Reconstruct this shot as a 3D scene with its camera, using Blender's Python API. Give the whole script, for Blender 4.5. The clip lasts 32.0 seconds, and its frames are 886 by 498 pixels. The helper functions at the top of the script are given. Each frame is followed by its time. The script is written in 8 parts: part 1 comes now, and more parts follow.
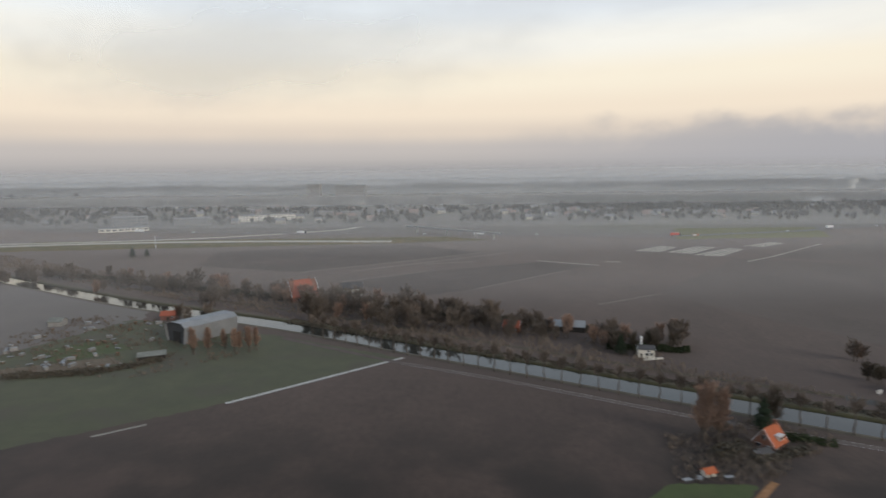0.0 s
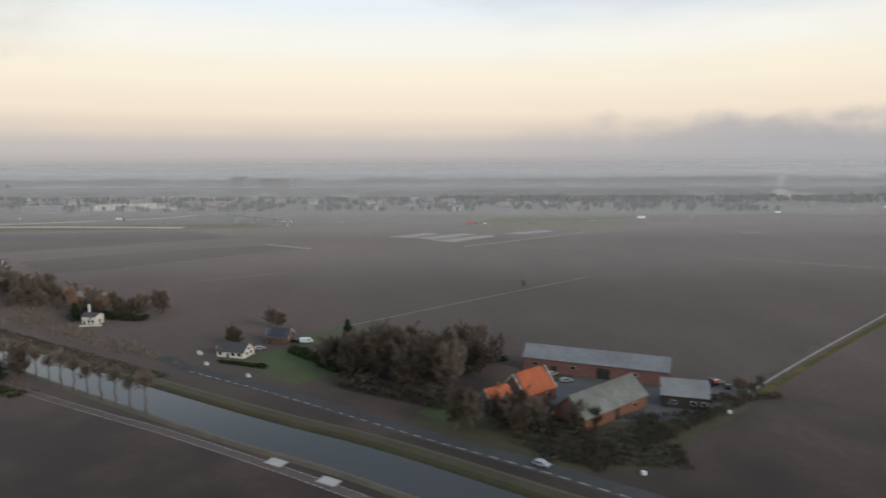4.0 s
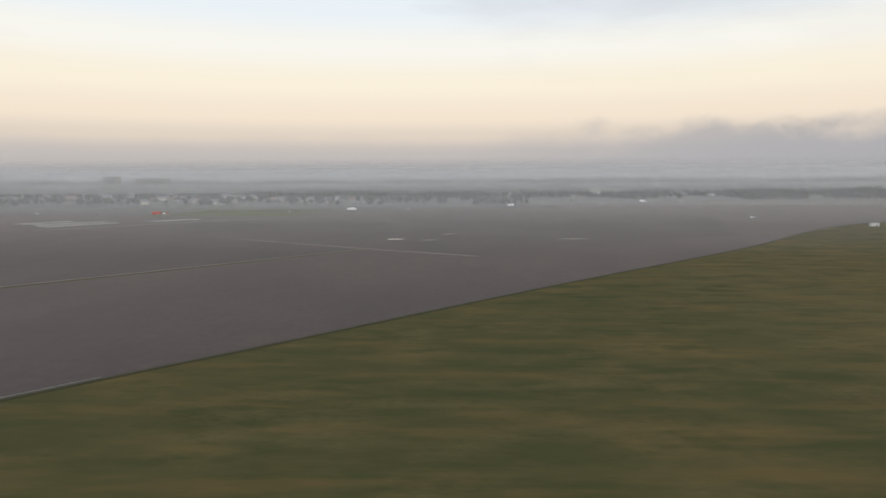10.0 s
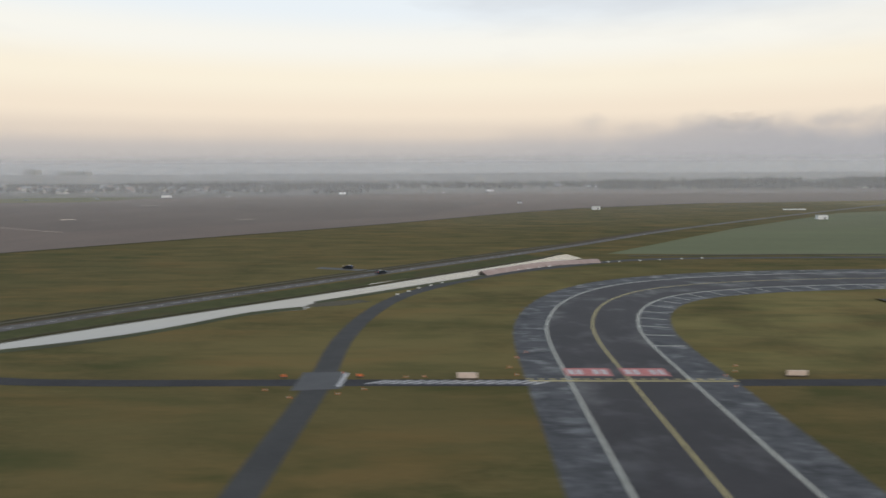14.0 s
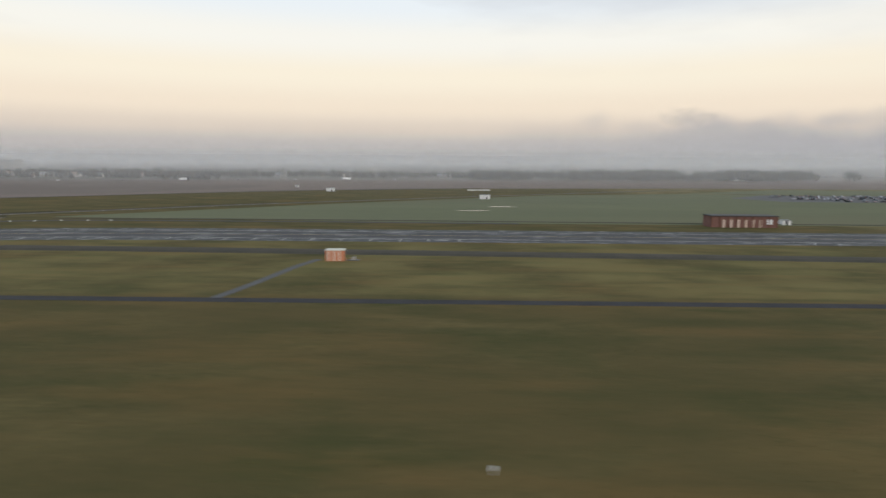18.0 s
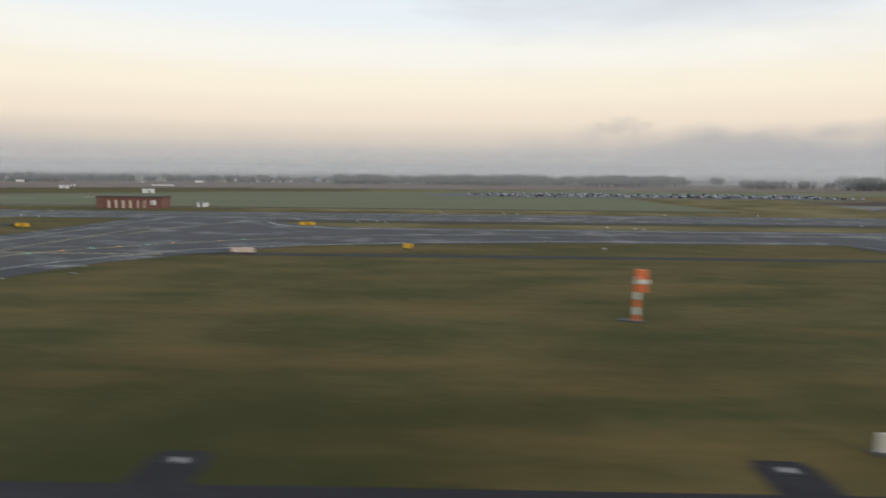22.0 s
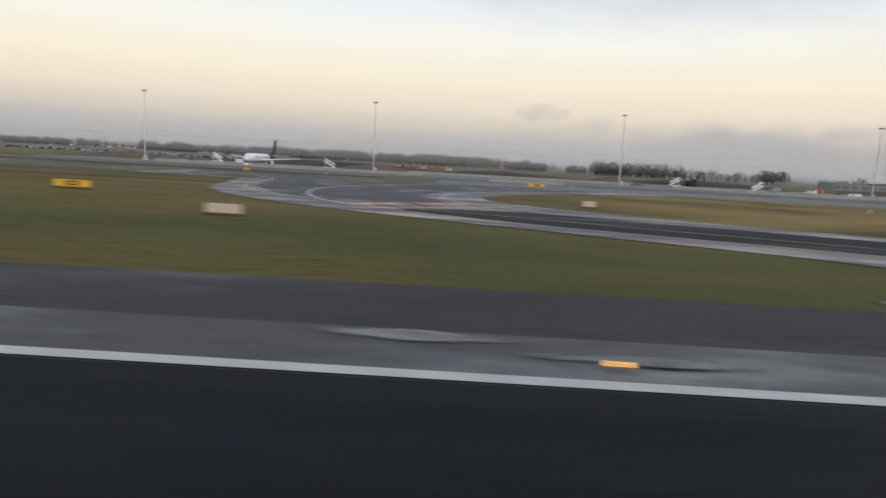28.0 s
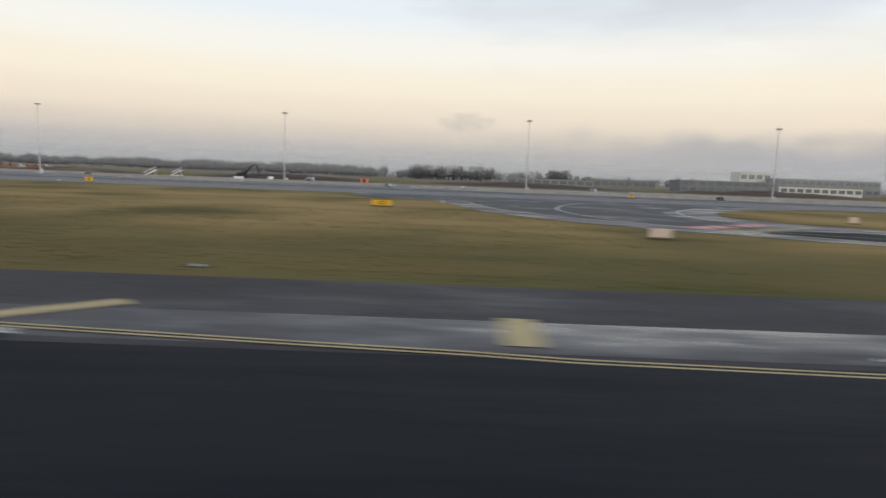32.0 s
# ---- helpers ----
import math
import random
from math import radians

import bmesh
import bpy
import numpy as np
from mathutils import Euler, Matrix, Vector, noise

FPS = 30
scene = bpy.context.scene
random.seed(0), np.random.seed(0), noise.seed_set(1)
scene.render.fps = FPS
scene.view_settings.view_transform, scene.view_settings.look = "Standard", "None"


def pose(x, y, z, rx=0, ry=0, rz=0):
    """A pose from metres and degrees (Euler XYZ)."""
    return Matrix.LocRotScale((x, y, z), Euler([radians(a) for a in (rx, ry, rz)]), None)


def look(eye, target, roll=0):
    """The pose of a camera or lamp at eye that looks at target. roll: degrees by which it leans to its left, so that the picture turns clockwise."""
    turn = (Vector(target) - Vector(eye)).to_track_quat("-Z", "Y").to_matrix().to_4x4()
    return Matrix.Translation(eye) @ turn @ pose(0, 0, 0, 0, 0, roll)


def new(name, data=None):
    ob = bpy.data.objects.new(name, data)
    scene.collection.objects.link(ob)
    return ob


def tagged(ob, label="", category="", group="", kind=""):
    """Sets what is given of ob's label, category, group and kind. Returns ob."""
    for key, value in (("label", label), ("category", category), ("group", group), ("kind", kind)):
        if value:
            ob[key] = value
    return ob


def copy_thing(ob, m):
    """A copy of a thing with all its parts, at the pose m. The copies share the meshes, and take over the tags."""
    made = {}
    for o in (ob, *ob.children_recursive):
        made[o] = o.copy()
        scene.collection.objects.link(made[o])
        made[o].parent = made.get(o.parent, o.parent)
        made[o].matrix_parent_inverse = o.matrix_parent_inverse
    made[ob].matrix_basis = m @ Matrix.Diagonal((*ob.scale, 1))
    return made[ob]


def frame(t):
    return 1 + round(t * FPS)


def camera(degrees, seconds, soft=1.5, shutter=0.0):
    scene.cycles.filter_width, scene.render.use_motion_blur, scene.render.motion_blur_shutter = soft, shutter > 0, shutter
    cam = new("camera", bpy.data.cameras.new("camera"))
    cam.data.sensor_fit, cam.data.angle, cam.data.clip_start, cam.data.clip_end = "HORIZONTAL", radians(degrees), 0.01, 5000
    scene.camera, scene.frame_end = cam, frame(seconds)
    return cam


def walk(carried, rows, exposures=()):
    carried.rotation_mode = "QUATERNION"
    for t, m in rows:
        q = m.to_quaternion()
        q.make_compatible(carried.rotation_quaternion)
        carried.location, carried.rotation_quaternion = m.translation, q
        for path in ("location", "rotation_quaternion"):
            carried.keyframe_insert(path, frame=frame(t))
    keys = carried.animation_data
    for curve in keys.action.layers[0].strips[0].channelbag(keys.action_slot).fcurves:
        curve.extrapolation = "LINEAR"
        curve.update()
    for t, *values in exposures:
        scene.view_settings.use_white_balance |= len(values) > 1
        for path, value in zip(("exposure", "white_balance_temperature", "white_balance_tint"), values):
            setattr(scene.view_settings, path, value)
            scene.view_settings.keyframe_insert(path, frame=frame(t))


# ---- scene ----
FOV = 71.74
cam = camera(FOV, 32.0, soft=1.5, shutter=0.5)

# seconds, eye x y z, heading to the left of +y, pitch, roll
FLIGHT = (
    (0, -0.01, -0.04, 51.24, 2.17, -7.38, -0.71),
    (0.5, 19.02, 0.05, 50.22, 2.07, -8.32, -0.79),
    (1, 38.06, 0.15, 49.20, 2.10, -8.72, -0.86),
    (1.5, 57.15, 0.24, 48.16, 2.13, -8.42, -0.81),
    (2, 76.27, 0.33, 47.11, 2.11, -8.08, -0.65),
    (2.5, 95.45, 0.42, 46.03, 2.14, -8.00, -0.45),
    (3, 114.69, 0.51, 44.94, 2.20, -7.92, -0.36),
    (3.5, 133.95, 0.60, 43.85, 2.20, -7.75, -0.30),
    (5.5, 210.77, 1.03, 39.78, 2.12, -7.16, -0.49),
    (6, 230.03, 1.12, 38.74, 1.96, -7.05, -0.47),
    (6.5, 249.32, 1.22, 37.70, 1.84, -7.05, -0.44),
    (7, 268.61, 1.31, 36.64, 1.77, -7.23, -0.48),
    (7.5, 287.87, 1.40, 35.55, 1.73, -7.26, -0.52),
    (8, 307.11, 1.50, 34.44, 1.61, -7.11, -0.39),
    (8.5, 326.31, 1.59, 33.35, 1.57, -6.72, -0.36),
    (9, 345.47, 1.67, 32.28, 1.57, -6.66, -0.24),
    (9.5, 364.59, 1.76, 31.24, 1.44, -6.91, -0.16),
    (10, 383.67, 1.85, 30.24, 1.24, -7.05, -0.29),
    (10.5, 402.72, 1.94, 29.27, 1.23, -7.06, -0.20),
    (11, 421.73, 2.03, 28.33, 1.16, -6.98, -0.17),
    (11.5, 440.72, 2.11, 27.39, 1.04, -7.18, -0.06),
    (12, 459.65, 2.20, 26.43, 0.87, -7.45, -0.04),
    (12.5, 478.52, 2.28, 25.43, 0.83, -7.68, -0.06),
    (13, 497.37, 2.36, 24.35, 0.85, -7.66, -0.20),
    (13.5, 516.26, 2.42, 23.24, 0.85, -7.49, -0.14),
    (14, 535.13, 2.47, 22.15, 0.97, -7.34, -0.25),
    (14.5, 553.95, 2.52, 21.10, 1.01, -7.08, -0.49),
    (15, 572.69, 2.56, 20.09, 1.00, -6.75, -0.71),
    (15.5, 591.38, 2.59, 19.08, 1.13, -7.10, -0.55),
    (17.5, 665.53, 2.62, 14.96, 1.09, -7.92, -0.01),
    (18, 684.15, 2.61, 14.05, 1.15, -7.66, 0.41),
    (18.5, 702.78, 2.59, 13.16, 1.21, -7.33, 0.44),
    (19, 721.40, 2.57, 12.29, 1.28, -6.76, 0.35),
    (19.5, 740.00, 2.55, 11.43, 1.36, -6.38, 0.29),
    (20, 758.56, 2.53, 10.61, 1.34, -6.74, 0.25),
    (20.5, 777.15, 2.51, 9.87, 1.31, -7.07, 0.71),
    (21, 795.71, 2.50, 9.21, 1.26, -6.43, 1.07),
    (21.5, 814.23, 2.49, 8.68, 1.34, -5.79, 0.86),
    (22, 832.73, 2.48, 8.21, 0.92, -6.68, 0.56),
    (22.5, 851.14, 2.47, 7.77, 0.88, -9.48, 0.71),
    (23, 869.49, 2.47, 7.29, 1.63, -10.67, 0.62),
    (23.5, 887.94, 2.46, 6.75, 1.97, -9.97, 0.74),
    (24, 906.52, 2.45, 6.16, 1.69, -8.22, 1.20),
    (24.5, 925.08, 2.43, 5.53, 1.78, -7.77, 1.37),
    (25, 943.62, 2.40, 4.90, 1.87, -6.95, 1.17),
    (25.5, 962.13, 2.35, 4.32, 1.86, -6.59, 1.23),
    (27.5, 1035.32, 1.91, 3.30, 1.20, -7.93, 2.67),
    (28, 1053.52, 1.72, 3.28, 0.94, -7.97, 3.11),
    (28.5, 1071.67, 1.52, 3.27, 0.65, -7.78, 3.00),
    (29, 1089.80, 1.31, 3.23, 0.25, -7.61, 3.18),
    (29.5, 1107.87, 1.10, 3.18, -0.05, -7.58, 3.26),
    (30, 1125.91, 0.88, 3.19, -0.36, -7.42, 3.44),
    (30.5, 1143.92, 0.65, 3.21, -0.48, -6.78, 3.42),
    (31, 1161.91, 0.43, 3.23, -0.56, -6.82, 3.18),
    (31.5, 1179.87, 0.20, 3.23, -0.58, -6.70, 2.69),
    (32, 1197.79, -0.02, 3.20, -0.36, -6.79, 2.17),
)


def aim(x, y, z, yaw, pitch, roll):
    return pose(x, y, z, 90 + pitch, 0, yaw) @ pose(0, 0, 0, 0, 0, roll)


walk(cam, [(row[0], aim(*row[1:])) for row in FLIGHT])


# ---- sky and light ----
def lin(r, g, b):
    """Linear colour from 0..255 display values."""
    return tuple(((c / 255 + 0.055) / 1.055) ** 2.4 if c > 10 else c / 255 / 12.92 for c in (r, g, b)) + (1.0,)


world = bpy.data.worlds.new("sky")
scene.world = world
world.use_nodes = True
wn, wl = world.node_tree.nodes, world.node_tree.links
wn.clear()
w_out = wn.new("ShaderNodeOutputWorld")
w_bg = wn.new("ShaderNodeBackground")
w_co = wn.new("ShaderNodeTexCoord")
w_sep = wn.new("ShaderNodeSeparateXYZ")
wl.new(w_co.outputs["Generated"], w_sep.inputs[0])
w_ramp = wn.new("ShaderNodeValToRGB")
w_ramp.color_ramp.interpolation = "EASE"
w_map = wn.new("ShaderNodeMapRange")
w_map.inputs["From Min"].default_value, w_map.inputs["From Max"].default_value = -0.02, 0.42
wl.new(w_sep.outputs[2], w_map.inputs["Value"])
wl.new(w_map.outputs[0], w_ramp.inputs[0])
SKY = ((0.0, (166, 164, 163)), (0.045, (175, 171, 169)), (0.12, (201, 193, 187)), (0.18, (225, 211, 196)), (0.25, (243, 228, 208)),
       (0.361, (249, 239, 219)), (0.48, (247, 245, 237)), (0.6, (234, 241, 246)), (0.75, (219, 232, 245)), (1.0, (186, 204, 224)))
els = w_ramp.color_ramp.elements
els[0].position, els[0].color = SKY[0][0], lin(*SKY[0][1])
els[1].position, els[1].color = SKY[-1][0], lin(*SKY[-1][1])
for pos, col in SKY[1:-1]:
    e = els.new(pos)
    e.color = lin(*col)


def sky_math(kind, a, b):
    """A math node of the sky; a and b are sockets or numbers."""
    q = wn.new("ShaderNodeMath")
    q.operation = kind
    for k, v in ((0, a), (1, b)):
        if isinstance(v, (int, float)):
            q.inputs[k].default_value = v
        else:
            wl.new(v, q.inputs[k])
    return q.outputs[0]


# low cloud bank: a heaped, uneven top edge, higher and lumpier to the east
w_m0 = wn.new("ShaderNodeMapping")
w_m0.inputs["Scale"].default_value = (5.0, 5.0, 7.0)
wl.new(w_co.outputs["Generated"], w_m0.inputs[0])
w_n0 = wn.new("ShaderNodeTexNoise")
w_n0.inputs["Scale"].default_value, w_n0.inputs["Detail"].default_value, w_n0.inputs["Roughness"].default_value = 1.5, 4, 0.5
wl.new(w_m0.outputs[0], w_n0.inputs[0])
w_east = wn.new("ShaderNodeMapRange")
w_east.interpolation_type = "SMOOTHSTEP"
w_east.inputs["From Min"].default_value, w_east.inputs["From Max"].default_value = -0.1, 0.55
wl.new(w_sep.outputs[0], w_east.inputs["Value"])
heap = sky_math("MULTIPLY", sky_math("SUBTRACT", w_n0.outputs[0], 0.5), sky_math("ADD", sky_math("MULTIPLY", w_east.outputs[0], 0.1), 0.05))
over = sky_math("SUBTRACT", sky_math("SUBTRACT", w_sep.outputs[2], heap), sky_math("MULTIPLY", w_east.outputs[0], 0.016))
w_bank = wn.new("ShaderNodeMapRange")
w_bank.interpolation_type = "SMOOTHSTEP"
w_bank.inputs["From Min"].default_value, w_bank.inputs["From Max"].default_value = 0.028, 0.068
w_bank.inputs["To Min"].default_value, w_bank.inputs["To Max"].default_value = 0.85, 0.0
wl.new(over, w_bank.inputs["Value"])
w_low = wn.new("ShaderNodeMix")
w_low.data_type = "RGBA"
wl.new(sky_math("MULTIPLY", w_bank.outputs[0], sky_math("ADD", sky_math("MULTIPLY", w_east.outputs[0], 0.75), 0.25)), w_low.inputs["Factor"])
wl.new(w_ramp.outputs[0], w_low.inputs["A"])
w_low.inputs["B"].default_value = lin(170, 170, 175)
# soft high cloud
w_m1 = wn.new("ShaderNodeMapping")
w_m1.inputs["Scale"].default_value = (1.7, 1.7, 7.5)
w_m1.inputs["Location"].default_value = (0.55, 0.2, 0.35)
wl.new(w_co.outputs["Generated"], w_m1.inputs[0])
w_n1 = wn.new("ShaderNodeTexNoise")
w_n1.inputs["Scale"].default_value, w_n1.inputs["Detail"].default_value = 1.5, 6
wl.new(w_m1.outputs[0], w_n1.inputs[0])
w_cr = wn.new("ShaderNodeMapRange")
w_cr.inputs["From Min"].default_value, w_cr.inputs["From Max"].default_value = 0.5, 0.72
w_cr.inputs["To Max"].default_value = 0.45
wl.new(w_n1.outputs[0], w_cr.inputs["Value"])
w_hi = wn.new("ShaderNodeMapRange")
w_hi.inputs["From Min"].default_value, w_hi.inputs["From Max"].default_value = 0.12, 0.26
wl.new(w_sep.outputs[2], w_hi.inputs["Value"])
w_cf = wn.new("ShaderNodeMath")
w_cf.operation = "MULTIPLY"
wl.new(w_cr.outputs[0], w_cf.inputs[0])
wl.new(w_hi.outputs[0], w_cf.inputs[1])
w_mix = wn.new("ShaderNodeMix")
w_mix.data_type = "RGBA"
wl.new(w_cf.outputs[0], w_mix.inputs["Factor"])
wl.new(w_low.outputs["Result"], w_mix.inputs["A"])
w_mix.inputs["B"].default_value = lin(188, 189, 196)
# clear air over the cloud, at a low morning sun
w_sky = wn.new("ShaderNodeTexSky")
w_sky.sky_type = "NISHITA"
w_sky.sun_disc = False
w_sky.sun_elevation, w_sky.sun_rotation = radians(20), radians(128)
w_sky.air_density, w_sky.dust_density = 1.5, 3.0
w_mul = wn.new("ShaderNodeMix")
w_mul.data_type = "RGBA"
w_mul.blend_type = "ADD"
w_mul.inputs["Factor"].default_value = 0.002
wl.new(w_mix.outputs["Result"], w_mul.inputs["A"])
wl.new(w_sky.outputs[0], w_mul.inputs["B"])
wl.new(w_mul.outputs["Result"], w_bg.inputs[0])
w_bg.inputs[1].default_value = 1.0
wl.new(w_bg.outputs[0], w_out.inputs[0])

sun_data = bpy.data.lights.new("sun", "SUN")
sun_data.energy, sun_data.angle, sun_data.color = 1.3, radians(20), (1.0, 0.88, 0.74)
sun = new("sun", sun_data)
sun.matrix_world = look((0, 0, 100), (-78, 62, 64))


# ---- materials ----
def surface(name, a, b, size=4.0, fine=0.3, rough=0.85, bump=0.3, metal=0.0, c=None, spec=0.3, stretch=(1, 1, 1), rand=0.0, wet=None, haze_sheen=0.0, d=None, dry=(0.5, 0.66)):
    """Colours a and b mixed by broad noise of that size in metres, with finer grain over it; c and d come in as
    patches; wet: roughness of smooth patches, dry: where the wet sets in; the sheen weight pales grazing views in place
    of distance haze.
    """
    m = bpy.data.materials.new(name)
    m.use_nodes = True
    n, l = m.node_tree.nodes, m.node_tree.links
    bs = n["Principled BSDF"]
    geo = n.new("ShaderNodeNewGeometry")
    mp = n.new("ShaderNodeMapping")
    mp.inputs["Scale"].default_value = stretch
    l.new(geo.outputs["Position"], mp.inputs[0])

    def noise_at(scale, detail, rough_=0.6):
        t = n.new("ShaderNodeTexNoise")
        t.inputs["Scale"].default_value, t.inputs["Detail"].default_value, t.inputs["Roughness"].default_value = scale, detail, rough_
        l.new(mp.outputs[0], t.inputs[0])
        return t

    big, small = noise_at(1 / size, 9, 0.68), noise_at(1 / fine, 3, 0.7)
    mixn = n.new("ShaderNodeMath")
    mixn.operation = "MULTIPLY_ADD"
    l.new(small.outputs[0], mixn.inputs[0])
    mixn.inputs[1].default_value = 0.55
    l.new(big.outputs[0], mixn.inputs[2])
    rng = n.new("ShaderNodeMapRange")
    rng.inputs["From Min"].default_value, rng.inputs["From Max"].default_value = 0.58, 0.98
    l.new(mixn.outputs[0], rng.inputs["Value"])
    mix = n.new("ShaderNodeMix")
    mix.data_type = "RGBA"
    l.new(rng.outputs[0], mix.inputs["Factor"])
    mix.inputs["A"].default_value, mix.inputs["B"].default_value = (*a, 1), (*b, 1)
    col = mix.outputs["Result"]
    if c:
        pt = noise_at(1 / (size * 2.7), 5)
        pr = n.new("ShaderNodeMapRange")
        pr.inputs["From Min"].default_value, pr.inputs["From Max"].default_value = 0.5, 0.66
        l.new(pt.outputs[0], pr.inputs["Value"])
        m2 = n.new("ShaderNodeMix")
        m2.data_type = "RGBA"
        l.new(pr.outputs[0], m2.inputs["Factor"])
        l.new(col, m2.inputs["A"])
        m2.inputs["B"].default_value = (*c, 1)
        col = m2.outputs["Result"]
    if d:
        pt = noise_at(1 / (size * 0.9), 4)
        pr = n.new("ShaderNodeMapRange")
        pr.inputs["From Min"].default_value, pr.inputs["From Max"].default_value = 0.48, 0.66
        l.new(pt.outputs[0], pr.inputs["Value"])
        m3 = n.new("ShaderNodeMix")
        m3.data_type = "RGBA"
        l.new(pr.outputs[0], m3.inputs["Factor"])
        l.new(col, m3.inputs["A"])
        m3.inputs["B"].default_value = (*d, 1)
        col = m3.outputs["Result"]
    if rand:
        info = n.new("ShaderNodeObjectInfo")
        hsv = n.new("ShaderNodeHueSaturation")
        rr = n.new("ShaderNodeMapRange")
        rr.inputs["To Min"].default_value, rr.inputs["To Max"].default_value = 1 - rand, 1 + rand
        l.new(info.outputs["Random"], rr.inputs["Value"])
        l.new(rr.outputs[0], hsv.inputs["Value"])
        l.new(col, hsv.inputs["Color"])
        col = hsv.outputs[0]
    l.new(col, bs.inputs["Base Color"])
    bs.inputs["Roughness"].default_value, bs.inputs["Metallic"].default_value = rough, metal
    bs.inputs["Specular IOR Level"].default_value = spec
    if haze_sheen:
        bs.inputs["Sheen Weight"].default_value, bs.inputs["Sheen Roughness"].default_value = haze_sheen, 0.45
        bs.inputs["Sheen Tint"].default_value = (1.0, 0.93, 0.92, 1)
    if wet is not None:
        wr = n.new("ShaderNodeMapRange")
        wt = noise_at(1 / (size * 1.3), 6, 0.62)
        wr.inputs["From Min"].default_value, wr.inputs["From Max"].default_value = dry
        wr.inputs["To Min"].default_value, wr.inputs["To Max"].default_value = rough, wet
        l.new(wt.outputs[0], wr.inputs["Value"])
        l.new(wr.outputs[0], bs.inputs["Roughness"])
    if bump:
        bp = n.new("ShaderNodeBump")
        bp.inputs["Strength"].default_value, bp.inputs["Distance"].default_value = bump, 0.05
        l.new(small.outputs[0], bp.inputs["Height"])
        l.new(bp.outputs[0], bs.inputs["Normal"])
    return m


def mottle(m, colour, seed, size, lo, hi, most):
    """Long soft blotches of another growth all over a sward."""
    n, l = m.node_tree.nodes, m.node_tree.links
    bs = n["Principled BSDF"]
    old = bs.inputs["Base Color"].links[0].from_socket
    geo, mp, nz = n.new("ShaderNodeNewGeometry"), n.new("ShaderNodeMapping"), n.new("ShaderNodeTexNoise")
    mp.inputs["Scale"].default_value, mp.inputs["Location"].default_value = size, (seed, seed * 0.7, 0)
    l.new(geo.outputs["Position"], mp.inputs[0])
    l.new(mp.outputs[0], nz.inputs[0])
    nz.inputs["Scale"].default_value, nz.inputs["Detail"].default_value, nz.inputs["Roughness"].default_value = 1.0, 5, 0.6
    r = n.new("ShaderNodeMapRange")
    r.interpolation_type = "SMOOTHSTEP"
    r.inputs["From Min"].default_value, r.inputs["From Max"].default_value = lo, hi
    r.inputs["To Max"].default_value = most
    l.new(nz.outputs[0], r.inputs["Value"])
    mx = n.new("ShaderNodeMix")
    mx.data_type = "RGBA"
    l.new(r.outputs[0], mx.inputs["Factor"])
    l.new(old, mx.inputs["A"])
    mx.inputs["B"].default_value = (*colour, 1)
    l.new(mx.outputs["Result"], bs.inputs["Base Color"])


def tone_zone(m, colour, xs, ys, most):
    """A stretch of withered growth or another tone inside soft bounds: xs and ys give where it sets in and where it
    ends.
    """
    n, l = m.node_tree.nodes, m.node_tree.links
    bs = n["Principled BSDF"]
    old = bs.inputs["Base Color"].links[0].from_socket
    geo, sep, nz = n.new("ShaderNodeNewGeometry"), n.new("ShaderNodeSeparateXYZ"), n.new("ShaderNodeTexNoise")
    nz.inputs["Scale"].default_value, nz.inputs["Detail"].default_value = 0.06, 5
    l.new(geo.outputs["Position"], sep.inputs[0])
    l.new(geo.outputs["Position"], nz.inputs[0])

    def step(out, lo, hi):
        r = n.new("ShaderNodeMapRange")
        r.interpolation_type = "SMOOTHSTEP"
        r.inputs["From Min"].default_value, r.inputs["From Max"].default_value = lo, hi
        l.new(out, r.inputs["Value"])
        return r.outputs[0]

    def op(kind, a, b):
        q = n.new("ShaderNodeMath")
        q.operation = kind
        l.new(a, q.inputs[0])
        l.new(b, q.inputs[1])
        return q.outputs[0]

    x, y = sep.outputs[0], sep.outputs[1]
    zone = op("MULTIPLY", op("MULTIPLY", step(x, *xs[:2]), step(x, *xs[2:])), op("MULTIPLY", step(y, *ys[:2]), step(y, *ys[2:])))
    both = op("MULTIPLY", zone, step(nz.outputs[0], 0.3, 0.66))
    cap = n.new("ShaderNodeMath")
    cap.operation = "MULTIPLY"
    l.new(both, cap.inputs[0])
    cap.inputs[1].default_value = most
    both = cap.outputs[0]
    mx = n.new("ShaderNodeMix")
    mx.data_type = "RGBA"
    l.new(both, mx.inputs["Factor"])
    l.new(old, mx.inputs["A"])
    mx.inputs["B"].default_value = (*colour, 1)
    l.new(mx.outputs["Result"], bs.inputs["Base Color"])


def glow(name, colour, power):
    m = bpy.data.materials.new(name)
    m.use_nodes = True
    bs = m.node_tree.nodes["Principled BSDF"]
    bs.inputs["Base Color"].default_value = (*colour, 1)
    bs.inputs["Emission Color"].default_value = (*colour, 1)
    bs.inputs["Emission Strength"].default_value = power
    return m


